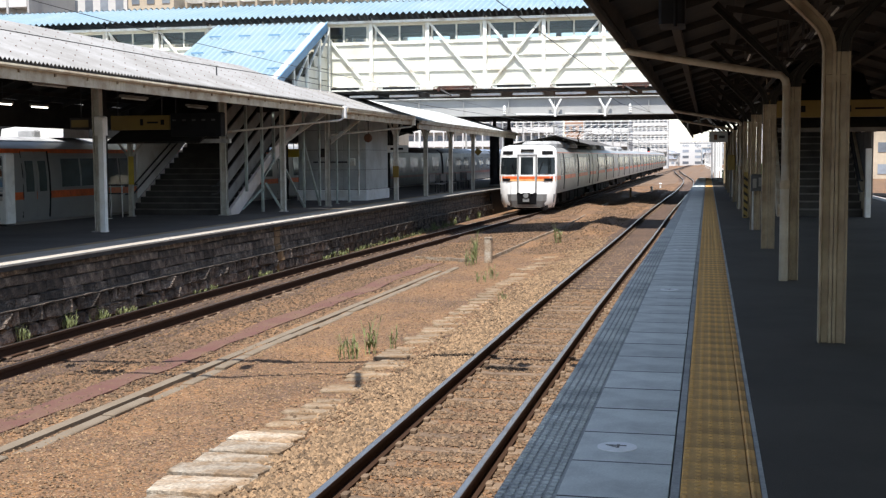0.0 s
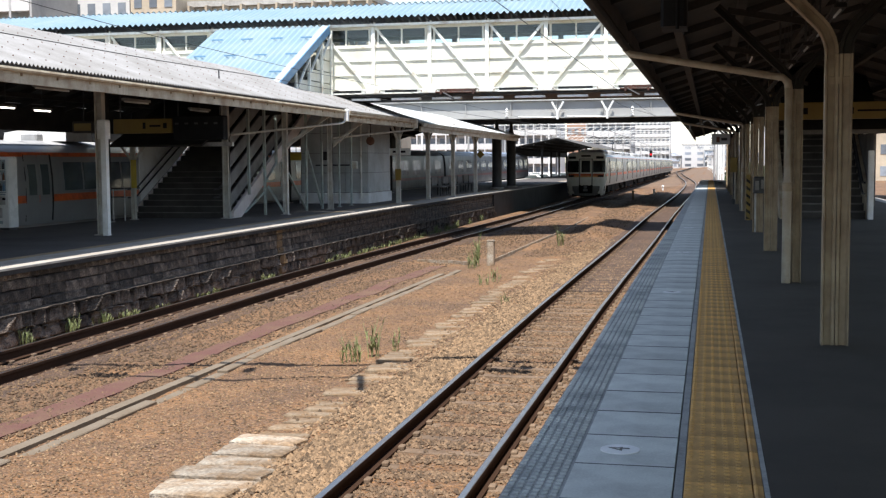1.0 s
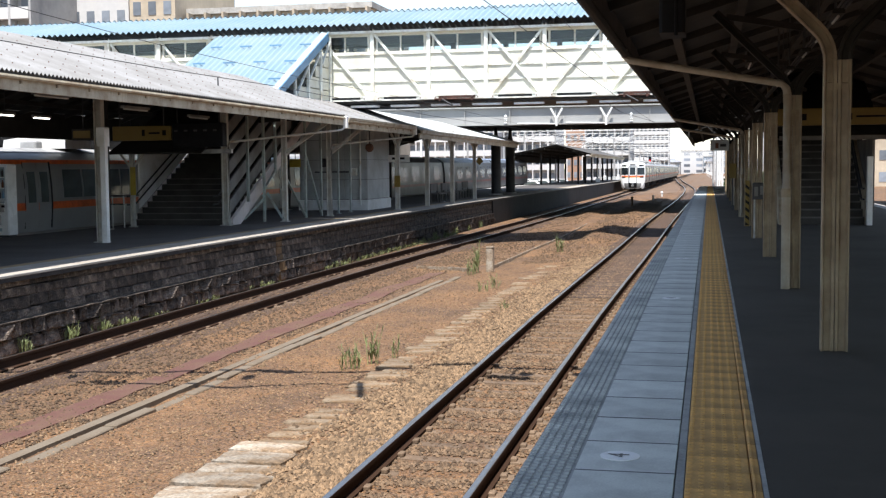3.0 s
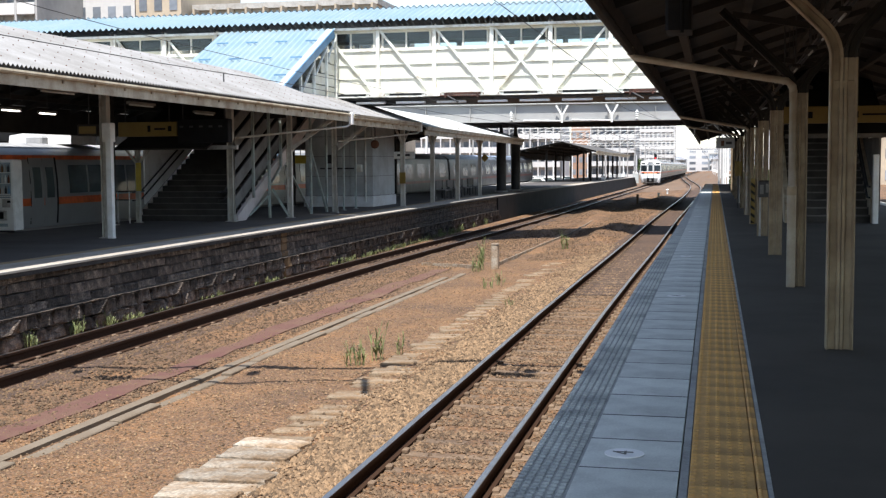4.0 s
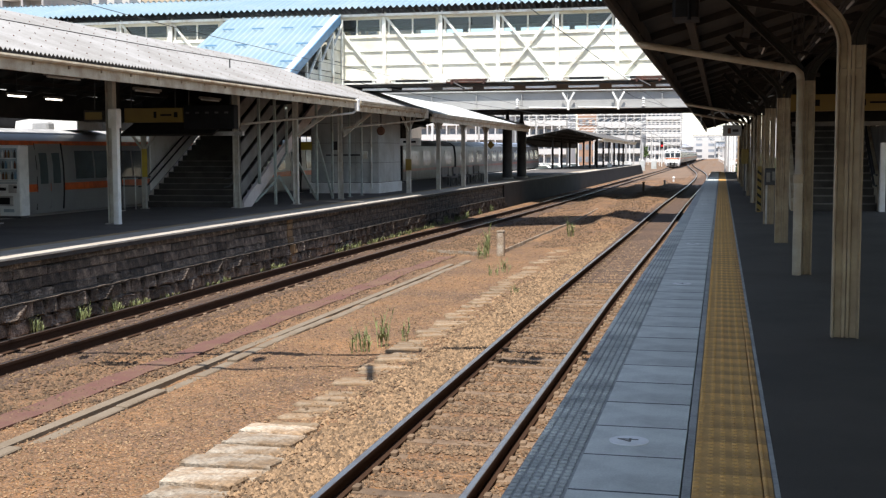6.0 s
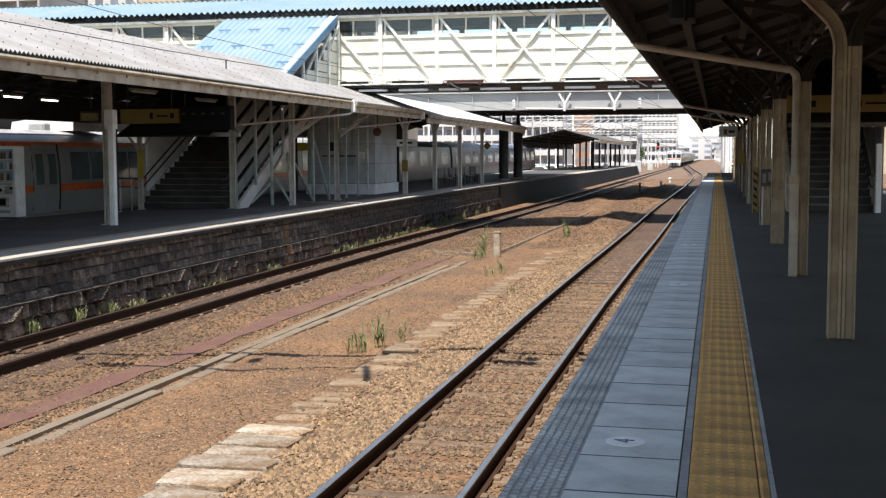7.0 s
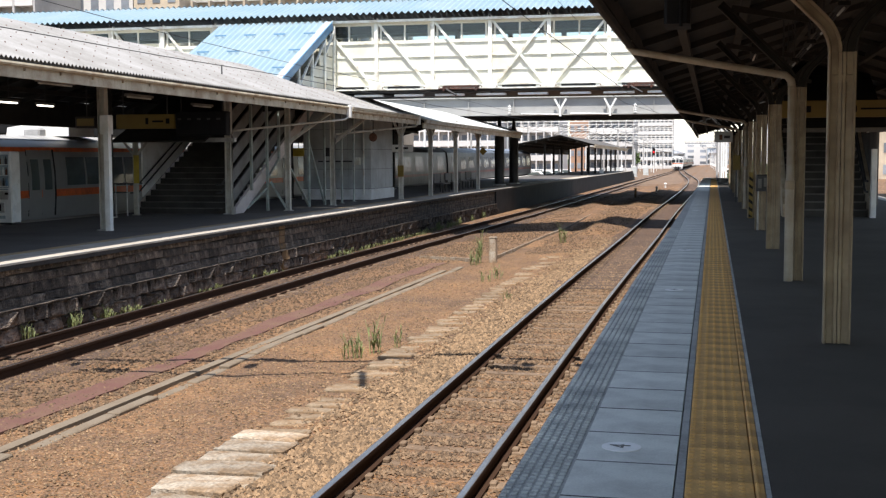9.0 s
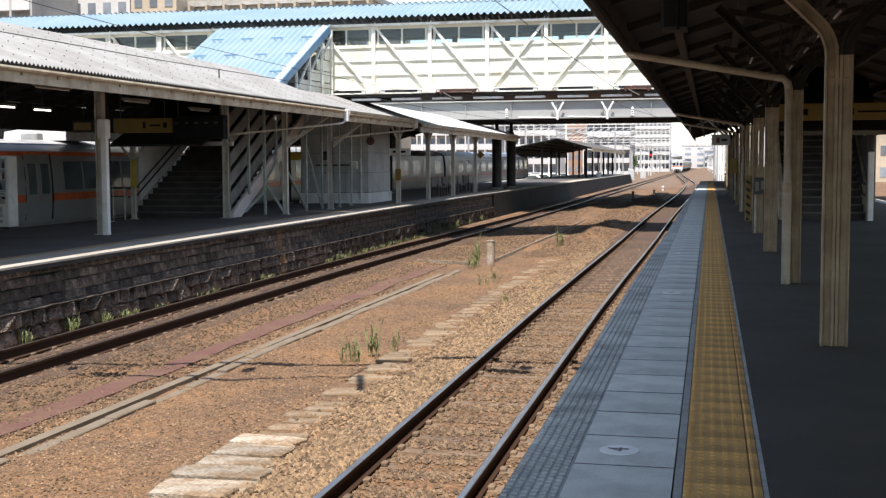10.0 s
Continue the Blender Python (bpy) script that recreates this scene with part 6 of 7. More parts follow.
rnd = random.Random(5)
lid = mesh_of("lid", Geo().box(-0.078, 0.078, -0.49, 0.485, -0.12, 0.0, 0.012), M["duct"], sunk=False)
y = 5.0
while y < 29.6:
    piece("lid", lid, duct, (-6.63 + 0.012 * (y - 10) + rnd.uniform(-0.012, 0.012), y + 0.5, ground_z(-6.7, y + 0.5) + 0.028 + rnd.uniform(-0.01, 0.01)), rnd.uniform(-0.012, 0.012))
    y += 1.0
part("curb", Geo().sweep([(-0.072, -0.2), (0.072, -0.2), (0.072, 0), (-0.072, 0)], [(-6.93, 4, -0.335), (-6.63, 29, -0.335)]), M["duct"], duct, "narrow concrete kerb beside the lids")
red = solid("red_strip", Geo().sheet(lambda x, y: (x + 0.012 * (y - 10), y, ground_z(x + 0.012 * (y - 10), y) + 0.022 + 0.015 * noise.noise((x * 3, y, 7))), [-7.80, -7.65, -7.5, -7.36], [4 + 0.5 * i for i in range(56)], 0.08),
            M["red_earth"], "faded red-brown strip beside the cable trough", "ground", kind="structure", smooth=True)

for i, (pts, w) in enumerate((([(-8.3, 33.2), (-7.1, 32.4), (-6.2, 31.2)], 0.05), ([(-5.9, 31.6), (-5.75, 41.7), (-5.6, 46.4), (-5.9, 72)], 0.024))):
    k = solid("cable_cover", Geo().sweep([(-w, -0.1), (w, -0.1), (w * 0.7, 0.02), (-w * 0.7, 0.02)], [(a, b, ground_z(a, b) + 0.06) for a, b in pts]), M["pale_slab"],
              "pale concrete cable cover lying on the ballast", "cable cover", "cable covers")

# old half-buried concrete sleepers
walkway = thing("buried_slabs", (-4.45, 15, -0.25), "row of half-buried weathered concrete slabs in the gravel", "slabs", kind="structure")
for i in range(88):
    y = 8.6 + i * 0.275 + rnd.uniform(-0.05, 0.05)
    w, d = rnd.uniform(0.27, 0.38), rnd.uniform(0.115, 0.145)
    if y < 11.0:
        w, d = rnd.uniform(0.36, 0.44), rnd.uniform(0.13, 0.17)
    g = Geo()
    n = 12
    ring_pts = []
    for k in range(n):
        a = 2 * math.pi * k / n + 0.3
        r = 1.0 + rnd.uniform(-0.13, 0.04)
        ex = 0.14
        ring_pts.append((math.copysign(abs(math.cos(a)) ** ex, math.cos(a)) * w * r, math.copysign(abs(math.sin(a)) ** ex, math.sin(a)) * d * r))
    top = rnd.uniform(0.0, 0.03) if i > 9 else rnd.uniform(0.01, 0.06)
    g.add([(a, b, -0.15) for a, b in ring_pts] + [(a, b, top - 0.012) for a, b in ring_pts] + [(a * 0.96, b * 0.94, top + rnd.uniform(-0.008, 0.008)) for a, b in ring_pts],
          [tuple(range(2 * n, 3 * n))] + [(q + k, q + (k + 1) % n, q + n + (k + 1) % n, q + n + k) for q in (0, n) for k in range(n)])
    x = -4.18 + rnd.uniform(-0.08, 0.08)
    if i > 12 and rnd.random() < 0.1:
        continue
    ob = piece("slab", mesh_of("slab", g, M["pale_slab"] if i < 9 else M["dull_slab"], sunk=False), walkway, (x, y, ground_z(x, y) + (0.02 if i < 10 else 0.004 - 0.0003 * i)), rnd.uniform(-0.10, 0.10))

mk = thing("marker_post", (-5.73, 31, -0.33), "short weathered concrete marker post in the gravel", "post")
part("shaft", Geo().box(-5.83, -5.63, 30.9, 31.1, -0.45, 0.36, 0.03), M["pale_slab"], mk)
part("cap", Geo().box(-5.835, -5.625, 30.895, 31.105, 0.362, 0.40, 0.02), M["pale_slab"], mk)
for (x, y, h, mt, lab) in ((-5.3, 84.0, 0.62, "brown_stain", "short orange-brown trackside post"), (-4.2, 92.0, 0.55, "white", "short white trackside marker"), (-4.0, 104.0, 0.6, "white", "short white trackside marker"),
                           (-1.0, 120.0, 0.6, "white", "short white trackside marker"), (-0.6, 128.0, 0.7, "white", "short white trackside marker")):
    p = thing("trackside_marker", (x, y, dip(y) - 0.3), lab, "post", "trackside markers")
    part("shaft", Geo().tube([(x, y, -0.35), (x, y, -0.3 + h)], 0.075, 10), M[mt], p)
    part("cap", Geo().tube([(x, y, -0.3 + h), (x, y, -0.22 + h)], [0.14, 0.06], 10), M[mt], p)


def stones(name, label, count, spots, size, material, seed):
    """Loose angular stones scattered on the ballast."""
    r = np.random.RandomState(seed)
    base = np.array([(1, 0, 0), (-1, 0, 0), (0, 1, 0), (0, -1, 0), (0, 0, 1), (0, 0, -0.6)], float)
    tri = [(0, 2, 4), (2, 1, 4), (1, 3, 4), (3, 0, 4), (2, 0, 5), (1, 2, 5), (3, 1, 5), (0, 3, 5)]
    g2 = Geo()
    for k in range(count):
        x, y = spots(r)
        s = size * r.uniform(0.55, 1.35)
        v = base * (r.uniform(0.55, 1.1, (6, 3))) * s
        a = r.uniform(0, 6.28)
        c, q = math.cos(a), math.sin(a)
        t = r.uniform(-0.5, 0.5)
        z0 = ground_z(x, y) + s * 0.25
        out = []
        for p in v:
            px_, py_ = p[0] * c - p[1] * q, p[0] * q + p[1] * c
            out.append((px_ + x, py_ + y, p[2] * 0.8 + px_ * t + z0))
        g2.add(out, tri)
    return solid(name, g2, material, label, "ballast", kind="stuff")


def near_spot(r):
    """Thick along the near track, thinner with distance."""
    y = 6.0 + 34.0 * r.beta(0.9, 2.0)
    return -3.05 - abs(r.normal(0, 0.45)), y


def track_spot(r):
    y = 6.0 + 34.0 * r.beta(0.9, 2.0)
    if r.uniform() < 0.8:
        y = -3.0 + 0.563 * (round((y + 3.0) / 0.563) + 0.5 + r.uniform(-0.27, 0.27))
    return (r.uniform(-2.85, -1.85) if r.uniform() < 0.72 else r.uniform(-1.75, -0.95)), y


def far_spot(r):
    y = 11 + 40 * r.beta(0.9, 1.8)
    x = r.uniform(-9.2, -7.0) if r.uniform() < 0.65 else r.uniform(-10.9, -9.2)
    return x, y


def mid_spot(r):
    return r.uniform(-7.8, -3.4), 7 + 40 * r.beta(0.8, 2.0)


stones("loose_ballast", "loose brown angular ballast stones along the track", 19000, near_spot, 0.031, M["stone"], 1)
stones("track_ballast", "dull brown ballast stones packed between the sleepers", 17000, track_spot, 0.025, M["stone_mid"], 6)
stones("loose_ballast", "loose brown ballast stones beside the stone platform", 15000, far_spot, 0.029, M["stone_dark"], 2)
def heap_spot(r):
    x, y = r.uniform(-8.6, -3.2), 34 + 70 * r.beta(0.9, 1.6)
    return (x + 0.8 if abs(x + 5.75) < 0.3 else x), y


stones("coarse_ballast", "coarse brown ballast heaped between the far tracks", 12000, heap_spot, 0.033, M["stone_dark"], 4)
stones("fine_gravel", "fine reddish gravel over the yard", 22000, mid_spot, 0.017, M["stone"], 3)

# ---------------------------------------------------------------- weeds


def weed(x, y, h, blades, spread, label, seed):
    r = random.Random(seed)
    z0 = ground_z(x, y) + dip(y)
    w = thing("weed", (x, y, z0), label, "plant", "weeds")
    stem, leaf = Geo(), Geo()
    for k in range(blades):
        a = r.uniform(0, 6.28)
        d = spread * math.sqrt(r.uniform(0, 1))
        bx, by = x + d * math.cos(a), y + d * math.sin(a)
        hh = h * r.uniform(0.45, 1.0)
        lx, ly = r.uniform(-0.3, 0.3) * hh, r.uniform(-0.3, 0.3) * hh
        stem.tube([(bx, by, z0 - 0.02), (bx + lx * 0.3, by + ly * 0.3, z0 + hh * 0.55), (bx + lx, by + ly, z0 + hh)], [0.006, 0.005, 0.002], 4)
        for q in range(8):
            t = r.uniform(0.0, 0.8)
            px_, py_, pz_ = bx + lx * t * t, by + ly * t * t, z0 + hh * t
            b = r.uniform(0, 6.28)
            L = r.uniform(0.05, 0.14) * (1.2 - 0.6 * t) * (0.6 + h)
            dx, dy = math.cos(b) * L, math.sin(b) * L
            dx, dy = dx * 0.55, dy * 0.55
            leaf.add([(px_, py_, pz_), (px_ + dx * 0.5 - dy * 0.14, py_ + dy * 0.5 + dx * 0.14, pz_ + L * 0.8), (px_ + dx, py_ + dy, pz_ + L * 1.1), (px_ + dx * 0.5 + dy * 0.14, py_ + dy * 0.5 - dx * 0.14, pz_ + L * 0.75)], [(0, 1, 2, 3)])
    part("stalk", stem, M["grass"], w, kind="stuff", sunk=False)
    part("foliage", leaf, M["grass"], w, kind="stuff", sunk=False)


for i, (x, y, h, b, s) in enumerate(((-4.93, 15.88, 0.46, 9, 0.12), (-4.75, 16.3, 0.62, 8, 0.13), (-4.52, 16.7, 0.38, 4, 0.06), (-5.08, 15.75, 0.4, 2, 0.03), (-4.7, 38.0, 0.75, 12, 0.16),
                                     (-6.1, 30.9, 1.0, 8, 0.1), (-6.2, 30.5, 0.6, 10, 0.2), (-4.9, 27.0, 0.4, 6, 0.1), (-5.0, 26.0, 0.3, 5, 0.15), (-3.8, 22, 0.2, 4, 0.1))):
    weed(x, y, h, b, s, "tuft of tall green weeds growing in the gravel", 40 + i)
for i in range(30):
    y = 17.5 + i * 1.15 + rnd.uniform(-0.4, 0.4)
    if y < 19.2 or 22.6 < y < 23.4 or 25.5 < y < 27.8 or 29 < y < 33:
        continue
    weed(-11.15 + rnd.uniform(-0.05, 0.12), y, rnd.uniform(0.10, 0.2), rnd.randint(10, 20), rnd.uniform(0.2, 0.45), "low weeds at the foot of the stone wall", 90 + i)
for i, y in enumerate((17.6, 19.0, 20.2, 48, 50, 52, 55, 58)):
    weed(-11.2, y, 0.42 if i % 2 else 0.34, 11, 0.12, "climbing weed against the stone wall", 140 + i)

# ---------------------------------------------------------------- catenary above the near yard
gan = thing("catenary_gantry", (-6, 12.9, -0.3), "slim steel catenary gantry with insulators across the tracks", "gantry")
part("beam", Geo().tube([(-13.2, 12.9, 6.1), (6.3, 12.9, 6.1)], 0.06, 8), M["steel"], gan)
part("beam", Geo().tube([(-8.4, 12.2, 5.75), (-7.1, 12.0, 5.75), (-4.15, 11.92, 5.75)], 0.05, 8), M["steel"], gan)
part("arm", Geo().tube([(-4.15, 11.92, 5.75), (-3.85, 10.95, 5.75)], 0.05, 8), M["steel"], gan)
for xa, ya in ((-8.2, 12.9), (-4.3, 12.9)):
    part("stay", Geo().tube([(xa, ya, 6.1), (xa, 11.95, 5.75)], 0.02, 6), M["steel"], gan)
part("insulator", Geo().tube([(-6.1 + 0.08 * k, 12.9, 6.1) for k in range(9)], [0.07, 0.12] * 4 + [0.07], 10), M["white"], gan, "ribbed porcelain insulator")
for xa in (-8.25, -2.55):
    part("insulator", Geo().tube([(xa + 0.07 * k, 12.3, 5.9 - 0.03 * k) for k in range(9)], [0.07, 0.13] * 4 + [0.07], 10), M["white"], gan, "ribbed porcelain insulator")
    part("stay", Geo().tube([(xa + 0.3, 12.3, 5.9), (xa + 0.3, 12.9, 6.1)], 0.025, 6), M["steel"], gan)
for x in (-8.7, -6.0, -2.1, -1.4):
    part("insulator", Geo().tube([(x, 12.7, 5.7 - 0.06 * k) for k in range(7)], [0.09, 0.04, 0.1, 0.04, 0.1, 0.04, 0.08], 10), M["white"], gan)
part("mast", Geo().tube([(-13.2, 12.9, QZ), (-13.2, 12.9, 6.4)], 0.12, 10), M["steel"], gan)
part("mast", Geo().tube([(6.3, 12.9, -0.4), (6.3, 12.9, 6.4)], 0.1, 10), M["steel"], gan)


def wire(name, pts, r, label):
    return solid(name, Geo().tube(pts, r, 5), M["rubber"], label, "wire", "overhead wires")


wire("overhead_wire", [(-9.9, -5, 4.41), (-9.9, 20, 4.41), (-9.9, 26, 4.46), (-9.9, 42, 4.4), (-9.6, 66, 4.55), (-9.7, 94, 4.6), (-9.9, 300, 4.6)], 0.008, "thin dark contact wire above the far track")
wire("overhead_wire", [(-9.9, -5, 5.6), (-9.9, 16.3, 4.92), (-9.9, 20, 4.84), (-9.9, 27.6, 4.79), (-9.9, 42, 4.85), (-9.9, 66, 4.8)], 0.006, "thin dark messenger wire above the far track")
wire("overhead_wire", [(-2.4, -5, 4.35), (-2.4, 13, 4.35), (-2.4, 42, 4.36), (-2.4, 66, 4.5), (-2.3, 94, 4.7), (-1.7, 130, 4.6)], 0.0055, "thin dark contact wire above the near track")
wire("overhead_wire", [(-2.9, -5, 5.6), (-2.6, 13, 5.2), (-2.4, 26, 4.95), (-2.4, 42, 4.9)], 0.0035, "thin dark messenger wire above the near track")
wire("overhead_wire", [(-3.9, 41.8, 4.95), (-3.6, 50, 4.75), (-2.9, 65.7, 4.9)], 0.009, "thin cable under the footbridge")

# cable clutter under the footbridge
for i in range(9):
    x = -12.6 + i * 1.55
    l = thing("bridge_lamp_tray", (x, 42.2, 4.85), "white tray slung under the footbridge", "tray", "bridge trays")
    part("tray", Geo().box(x - 0.55, x + 0.55, 42.55, 42.75, 4.78, 4.86, 0.01), M["white"], l)
    part("strap", Geo().box(x - 0.03, x + 0.03, 42.6, 42.7, 4.86, 4.93), M["dark_steel"], l)
x = X0
k = 0
while x <= X1:
    if -14.5 < x < 3:
        part("gusset", Geo().add([(x + a, yy, z) for yy in (BY - 0.125, BY - 0.107) for a, z in ((-0.42, 5.03), (0.42, 5.03), (0.22, 5.2), (0.1, 5.34), (-0.1, 5.34), (-0.22, 5.2))],
                                 [(0, 1, 2, 3, 4, 5), (11, 10, 9, 8, 7, 6)] + [(i, 6 + i, 6 + (i + 1) % 6, (i + 1) % 6) for i in range(6)]), M["truss"], bridge, "bolted gusset plate")
        for dx in (-0.28, 0.28):
            part("bolt", Geo().box(x + dx - 0.02, x + dx + 0.02, BY - 0.14, BY - 0.126, 5.07, 5.11), M["rust"], bridge)
        # thin dark plate on the chord paints a cutout's shade
        part("shadow_gap", Geo().box(x + 0.46, x + PAN - 0.46, BY - 0.055, BY - 0.051, 5.062, 5.148), M["dark_steel"], bridge, "dark plate painting the shade of a cutout in the chord")
    x += PAN
M["dark_rust"] = mat("dark_red_rust", (0.11, 0.042, 0.028), 0.9, vary=0.3, scale=5, fine=50, bump=0.3, other=(0.05, 0.03, 0.025), amount=0.5)
for x, w in ((-9.0, 1.3), (-2.5, 0.9)):
    r_ = thing("rusty_bracket", (x, BY - 0.15, 5.0), "dark rust-red bracket and pipe clamp on the footbridge chord", "bracket", "rusty brackets")
    part("plate", Geo().box(x - w / 2, x + w / 2, BY - 0.16, BY - 0.106, 5.065, 5.145), M["dark_rust"], r_)
    part("pipe", Geo().tube([(x - w / 2 - 0.2, BY - 0.24, 5.02), (x + w / 2, BY - 0.24, 5.0)], 0.028, 8), M["dark_rust"], r_)
    for dx in (-w / 2, -w / 2 + 0.18, w / 2 - 0.1):
        part("clamp", Geo().box(x + dx - 0.035, x + dx + 0.035, BY - 0.28, BY - 0.161, 4.94, 5.12, 0.01), M["dark_rust"], r_)
    part("stay", Geo().tube([(x - w / 2 + 0.1, BY - 0.26, 5.0), (x - w / 2 + 0.5, BY - 0.34, 4.78)], 0.035, 8), M["dark_steel"], r_)

# ---------------------------------------------------------------- distance
M["far_window"] = mat("far_window", (0.22, 0.245, 0.28), 0.4, vary=0.2, scale=0.2, fine=1, bump=0.0, by_object=0.5)
M["far_roof"] = mat("grey_blue_tile", (0.20, 0.22, 0.25), 0.7, vary=0.1, scale=0.3, fine=3, bump=0.0, other=(0.28, 0.25, 0.24), by_object=0.5)
M["apt_white"] = mat("white_render", (0.55, 0.545, 0.54), 0.8, vary=0.05, scale=0.1, fine=2, bump=0.0, other=(0.6, 0.58, 0.55))
M["apt_brown"] = mat("brown_tile_wall", (0.42, 0.26, 0.18), 0.8, vary=0.08, scale=0.1, fine=2, bump=0.0)
M["apt_beige"] = mat("beige_wall", (0.52, 0.43, 0.32), 0.8, vary=0.06, scale=0.1, fine=2, bump=0.0)
M["apt_grey"] = mat("grey_wall", (0.45, 0.44, 0.43), 0.8, vary=0.06, scale=0.1, fine=2, bump=0.0)
M["leaf"] = mat("far_foliage", (0.07, 0.11, 0.035), 0.8, vary=0.3, scale=0.6, fine=4, bump=0.0, by_island=0.5)


def block(name, x0, x1, y, depth, floors, storey, wall, label, bays, balcony=True, base=0.0):
    """A far apartment block: walls, slab balconies and a window in each bay."""
    z0 = base + dip(y) - 0.6
    h = floors * storey
    b = thing(name, ((x0 + x1) / 2, y, z0), label, "building")
    part("wall", Geo().box(x0, x1, y, y + depth, z0, z0 + h), M[wall], b, sunk=False)
    part("roof", Geo().box(x0 - 0.3, x1 + 0.3, y - 0.3, y + depth + 0.3, z0 + h, z0 + h + 0.6), M["concrete"], b, sunk=False)
    if name == "house":
        xm, ym, zr = (x0 + x1) / 2, y + depth / 2, z0 + h + 0.6
        part("hip_roof", Geo().add([(x0 - 0.5, y - 0.5, zr), (x1 + 0.5, y - 0.5, zr), (x1 + 0.5, y + depth + 0.5, zr), (x0 - 0.5, y + depth + 0.5, zr), (xm - 1.2, ym, zr + 1.9), (xm + 1.2, ym, zr + 1.9)],
                                   [(3, 2, 1, 0), (0, 1, 5, 4), (1, 2, 5), (2, 3, 4, 5), (3, 0, 4)]), M["far_roof"], b, "grey tiled hip roof", sunk=False)
    w = (x1 - x0) / bays
    win = mesh_of("window", Geo().box(-w * 0.25, w * 0.25, -0.06, 0.0, storey * 0.3, storey * 0.75), M["far_window"], sunk=False)
    for f in range(floors):
        z = z0 + f * storey
        for k in range(bays):
            ob = new("window", win)
            ob.parent = b
            ob.location = Vector((x0 + w * (k + 0.5), y, z)) - origin_of(b)
        if balcony:
            part("balcony", Geo().box(x0 + 0.2, x1 - 0.2, y - 1.4, y - 0.13, z - 0.1, z + 0.1).box(x0 + 0.2, x1 - 0.2, y - 1.4, y - 1.3, z + 0.1, z + 1.1), M["apt_white"], b, sunk=False)
    if balcony:
        for k in range(bays + 1):
            x = x0 + w * k
            part("fin", Geo().box(x - 0.12, x + 0.12, y - 1.45, y - 0.02, z0, z0 + h), M[wall], b, sunk=False)
    return b


def bearing(px_, d):
    """World x at distance d for a place px_ to the left (negative) of the vanishing line, per 1000 m."""
    return px_ * d / 1000.0


block("apartment_block", bearing(-166, 250), bearing(-127, 250), 250, 14, 5, 3.0, "apt_white", "far white apartment block with balconies", 6)
block("apartment_block", bearing(-119, 300), bearing(-102.5, 300), 300, 14, 6, 3.1, "apt_brown", "far brown-tiled apartment block", 3, False)
block("apartment_block", bearing(-102, 290), bearing(-65, 290), 290, 16, 5, 3.2, "apt_grey", "far grey framed apartment block with balconies", 6)
block("apartment_block", bearing(-64, 420), bearing(-33, 420), 420, 18, 8, 3.0, "apt_white", "far tall white apartment block with balconies", 9)
block("apartment_block", bearing(-300, 240), bearing(-180, 240), 240, 18, 5, 3.0, "apt_white", "far white block behind the platforms", 14)
block("apartment_block", bearing(-720, 112), bearing(-613, 112), 112, 16, 9, 3.2, "apt_grey", "dark grey block behind the footbridge", 5)
block("apartment_block", bearing(-612, 120), bearing(-520, 120), 120, 16, 9, 3.1, "apt_white", "white block with dark windows behind the footbridge", 6, False)
block("apartment_block", bearing(-519, 115), bearing(-474, 115), 115, 16, 9, 3.1, "apt_beige", "beige block behind the footbridge", 3, False)
block("apartment_block", bearing(-473, 118), bearing(-290, 118), 118, 16, 6, 3.3, "apt_beige", "low beige block behind the footbridge", 11)
for i in range(56):
    d = rnd.uniform(600, 1050)
    p = rnd.uniform(-70, 40)
    w = rnd.uniform(6, 12)
    x = bearing(p, d)
    block("house", x, x + w, d, 10, rnd.choice((1, 2, 2)), 2.9, rnd.choice(("apt_white", "apt_white", "apt_beige", "apt_grey")), "small pale house in the distance", 3, False)
for i in range(12):
    d = rnd.uniform(150, 330)
    x = bearing(rnd.uniform(25, 170), d)
    block("house", x, x + rnd.uniform(9, 16), d, 12, rnd.choice((2, 3)), 3.0, rnd.choice(("apt_white", "apt_beige", "apt_grey")), "pale house beyond the tracks", 4, False)
# distance haze is put into this pale bluish wall colour
M["apt_haze"] = mat("hazy_pale_wall", (0.42, 0.46, 0.50), 0.8, vary=0.06, scale=0.1, fine=2, bump=0.0, other=(0.34, 0.37, 0.40))
for i in range(26):
    d = rnd.uniform(620, 900)
    x = bearing(-26 + 48 * (i + rnd.uniform(-0.4, 0.4)) / 26, d)
    block("apartment_block", x, x + rnd.uniform(8, 20), d, 14, rnd.randint(1, 4), 3.0, rnd.choice(("apt_haze", "apt_haze", "apt_grey", "apt_white")), "pale distant apartment block on the slope", rnd.randint(3, 6), i % 3 == 0)
M["far_earth"] = mat("dull_far_ballast", (0.185, 0.11, 0.062), 0.95, vary=0.35, scale=0.25, fine=3, bump=0.5, depth=0.05, other=(0.12, 0.08, 0.052), amount=0.55)
solid("far_yard", Geo().sheet(lambda x, y: (x, y, ground_z(x, y) + 0.012 + 0.03 * noise.noise((x * 0.4, y * 0.1, 4))), [-30, -24, -18, -14, -11.3, -10.9, -8, -7, -6, -5, -4.4, -3.6, -3, -2, -1.2, 0, 3, 8], [126 + 6 * i for i in range(55)]),
      M["far_earth"], "dull brown ballast of the far yard", "ground", kind="structure", smooth=True)
solid("hill", Geo().sheet(lambda x, y: (x, y, 9 * math.exp(-((x + 40) / 330) ** 2) * math.exp(-((y - 1300) / 260) ** 2) + 6 * noise.noise((x * 0.01, y * 0.01, 2)) - 4), [-700 + 50 * i for i in range(29)], [800 + 60 * i for i in range(16)]),
                  M["leaf"], "low wooded hill on the horizon", "hill", kind="structure", smooth=True, at=(0, 0, 0))


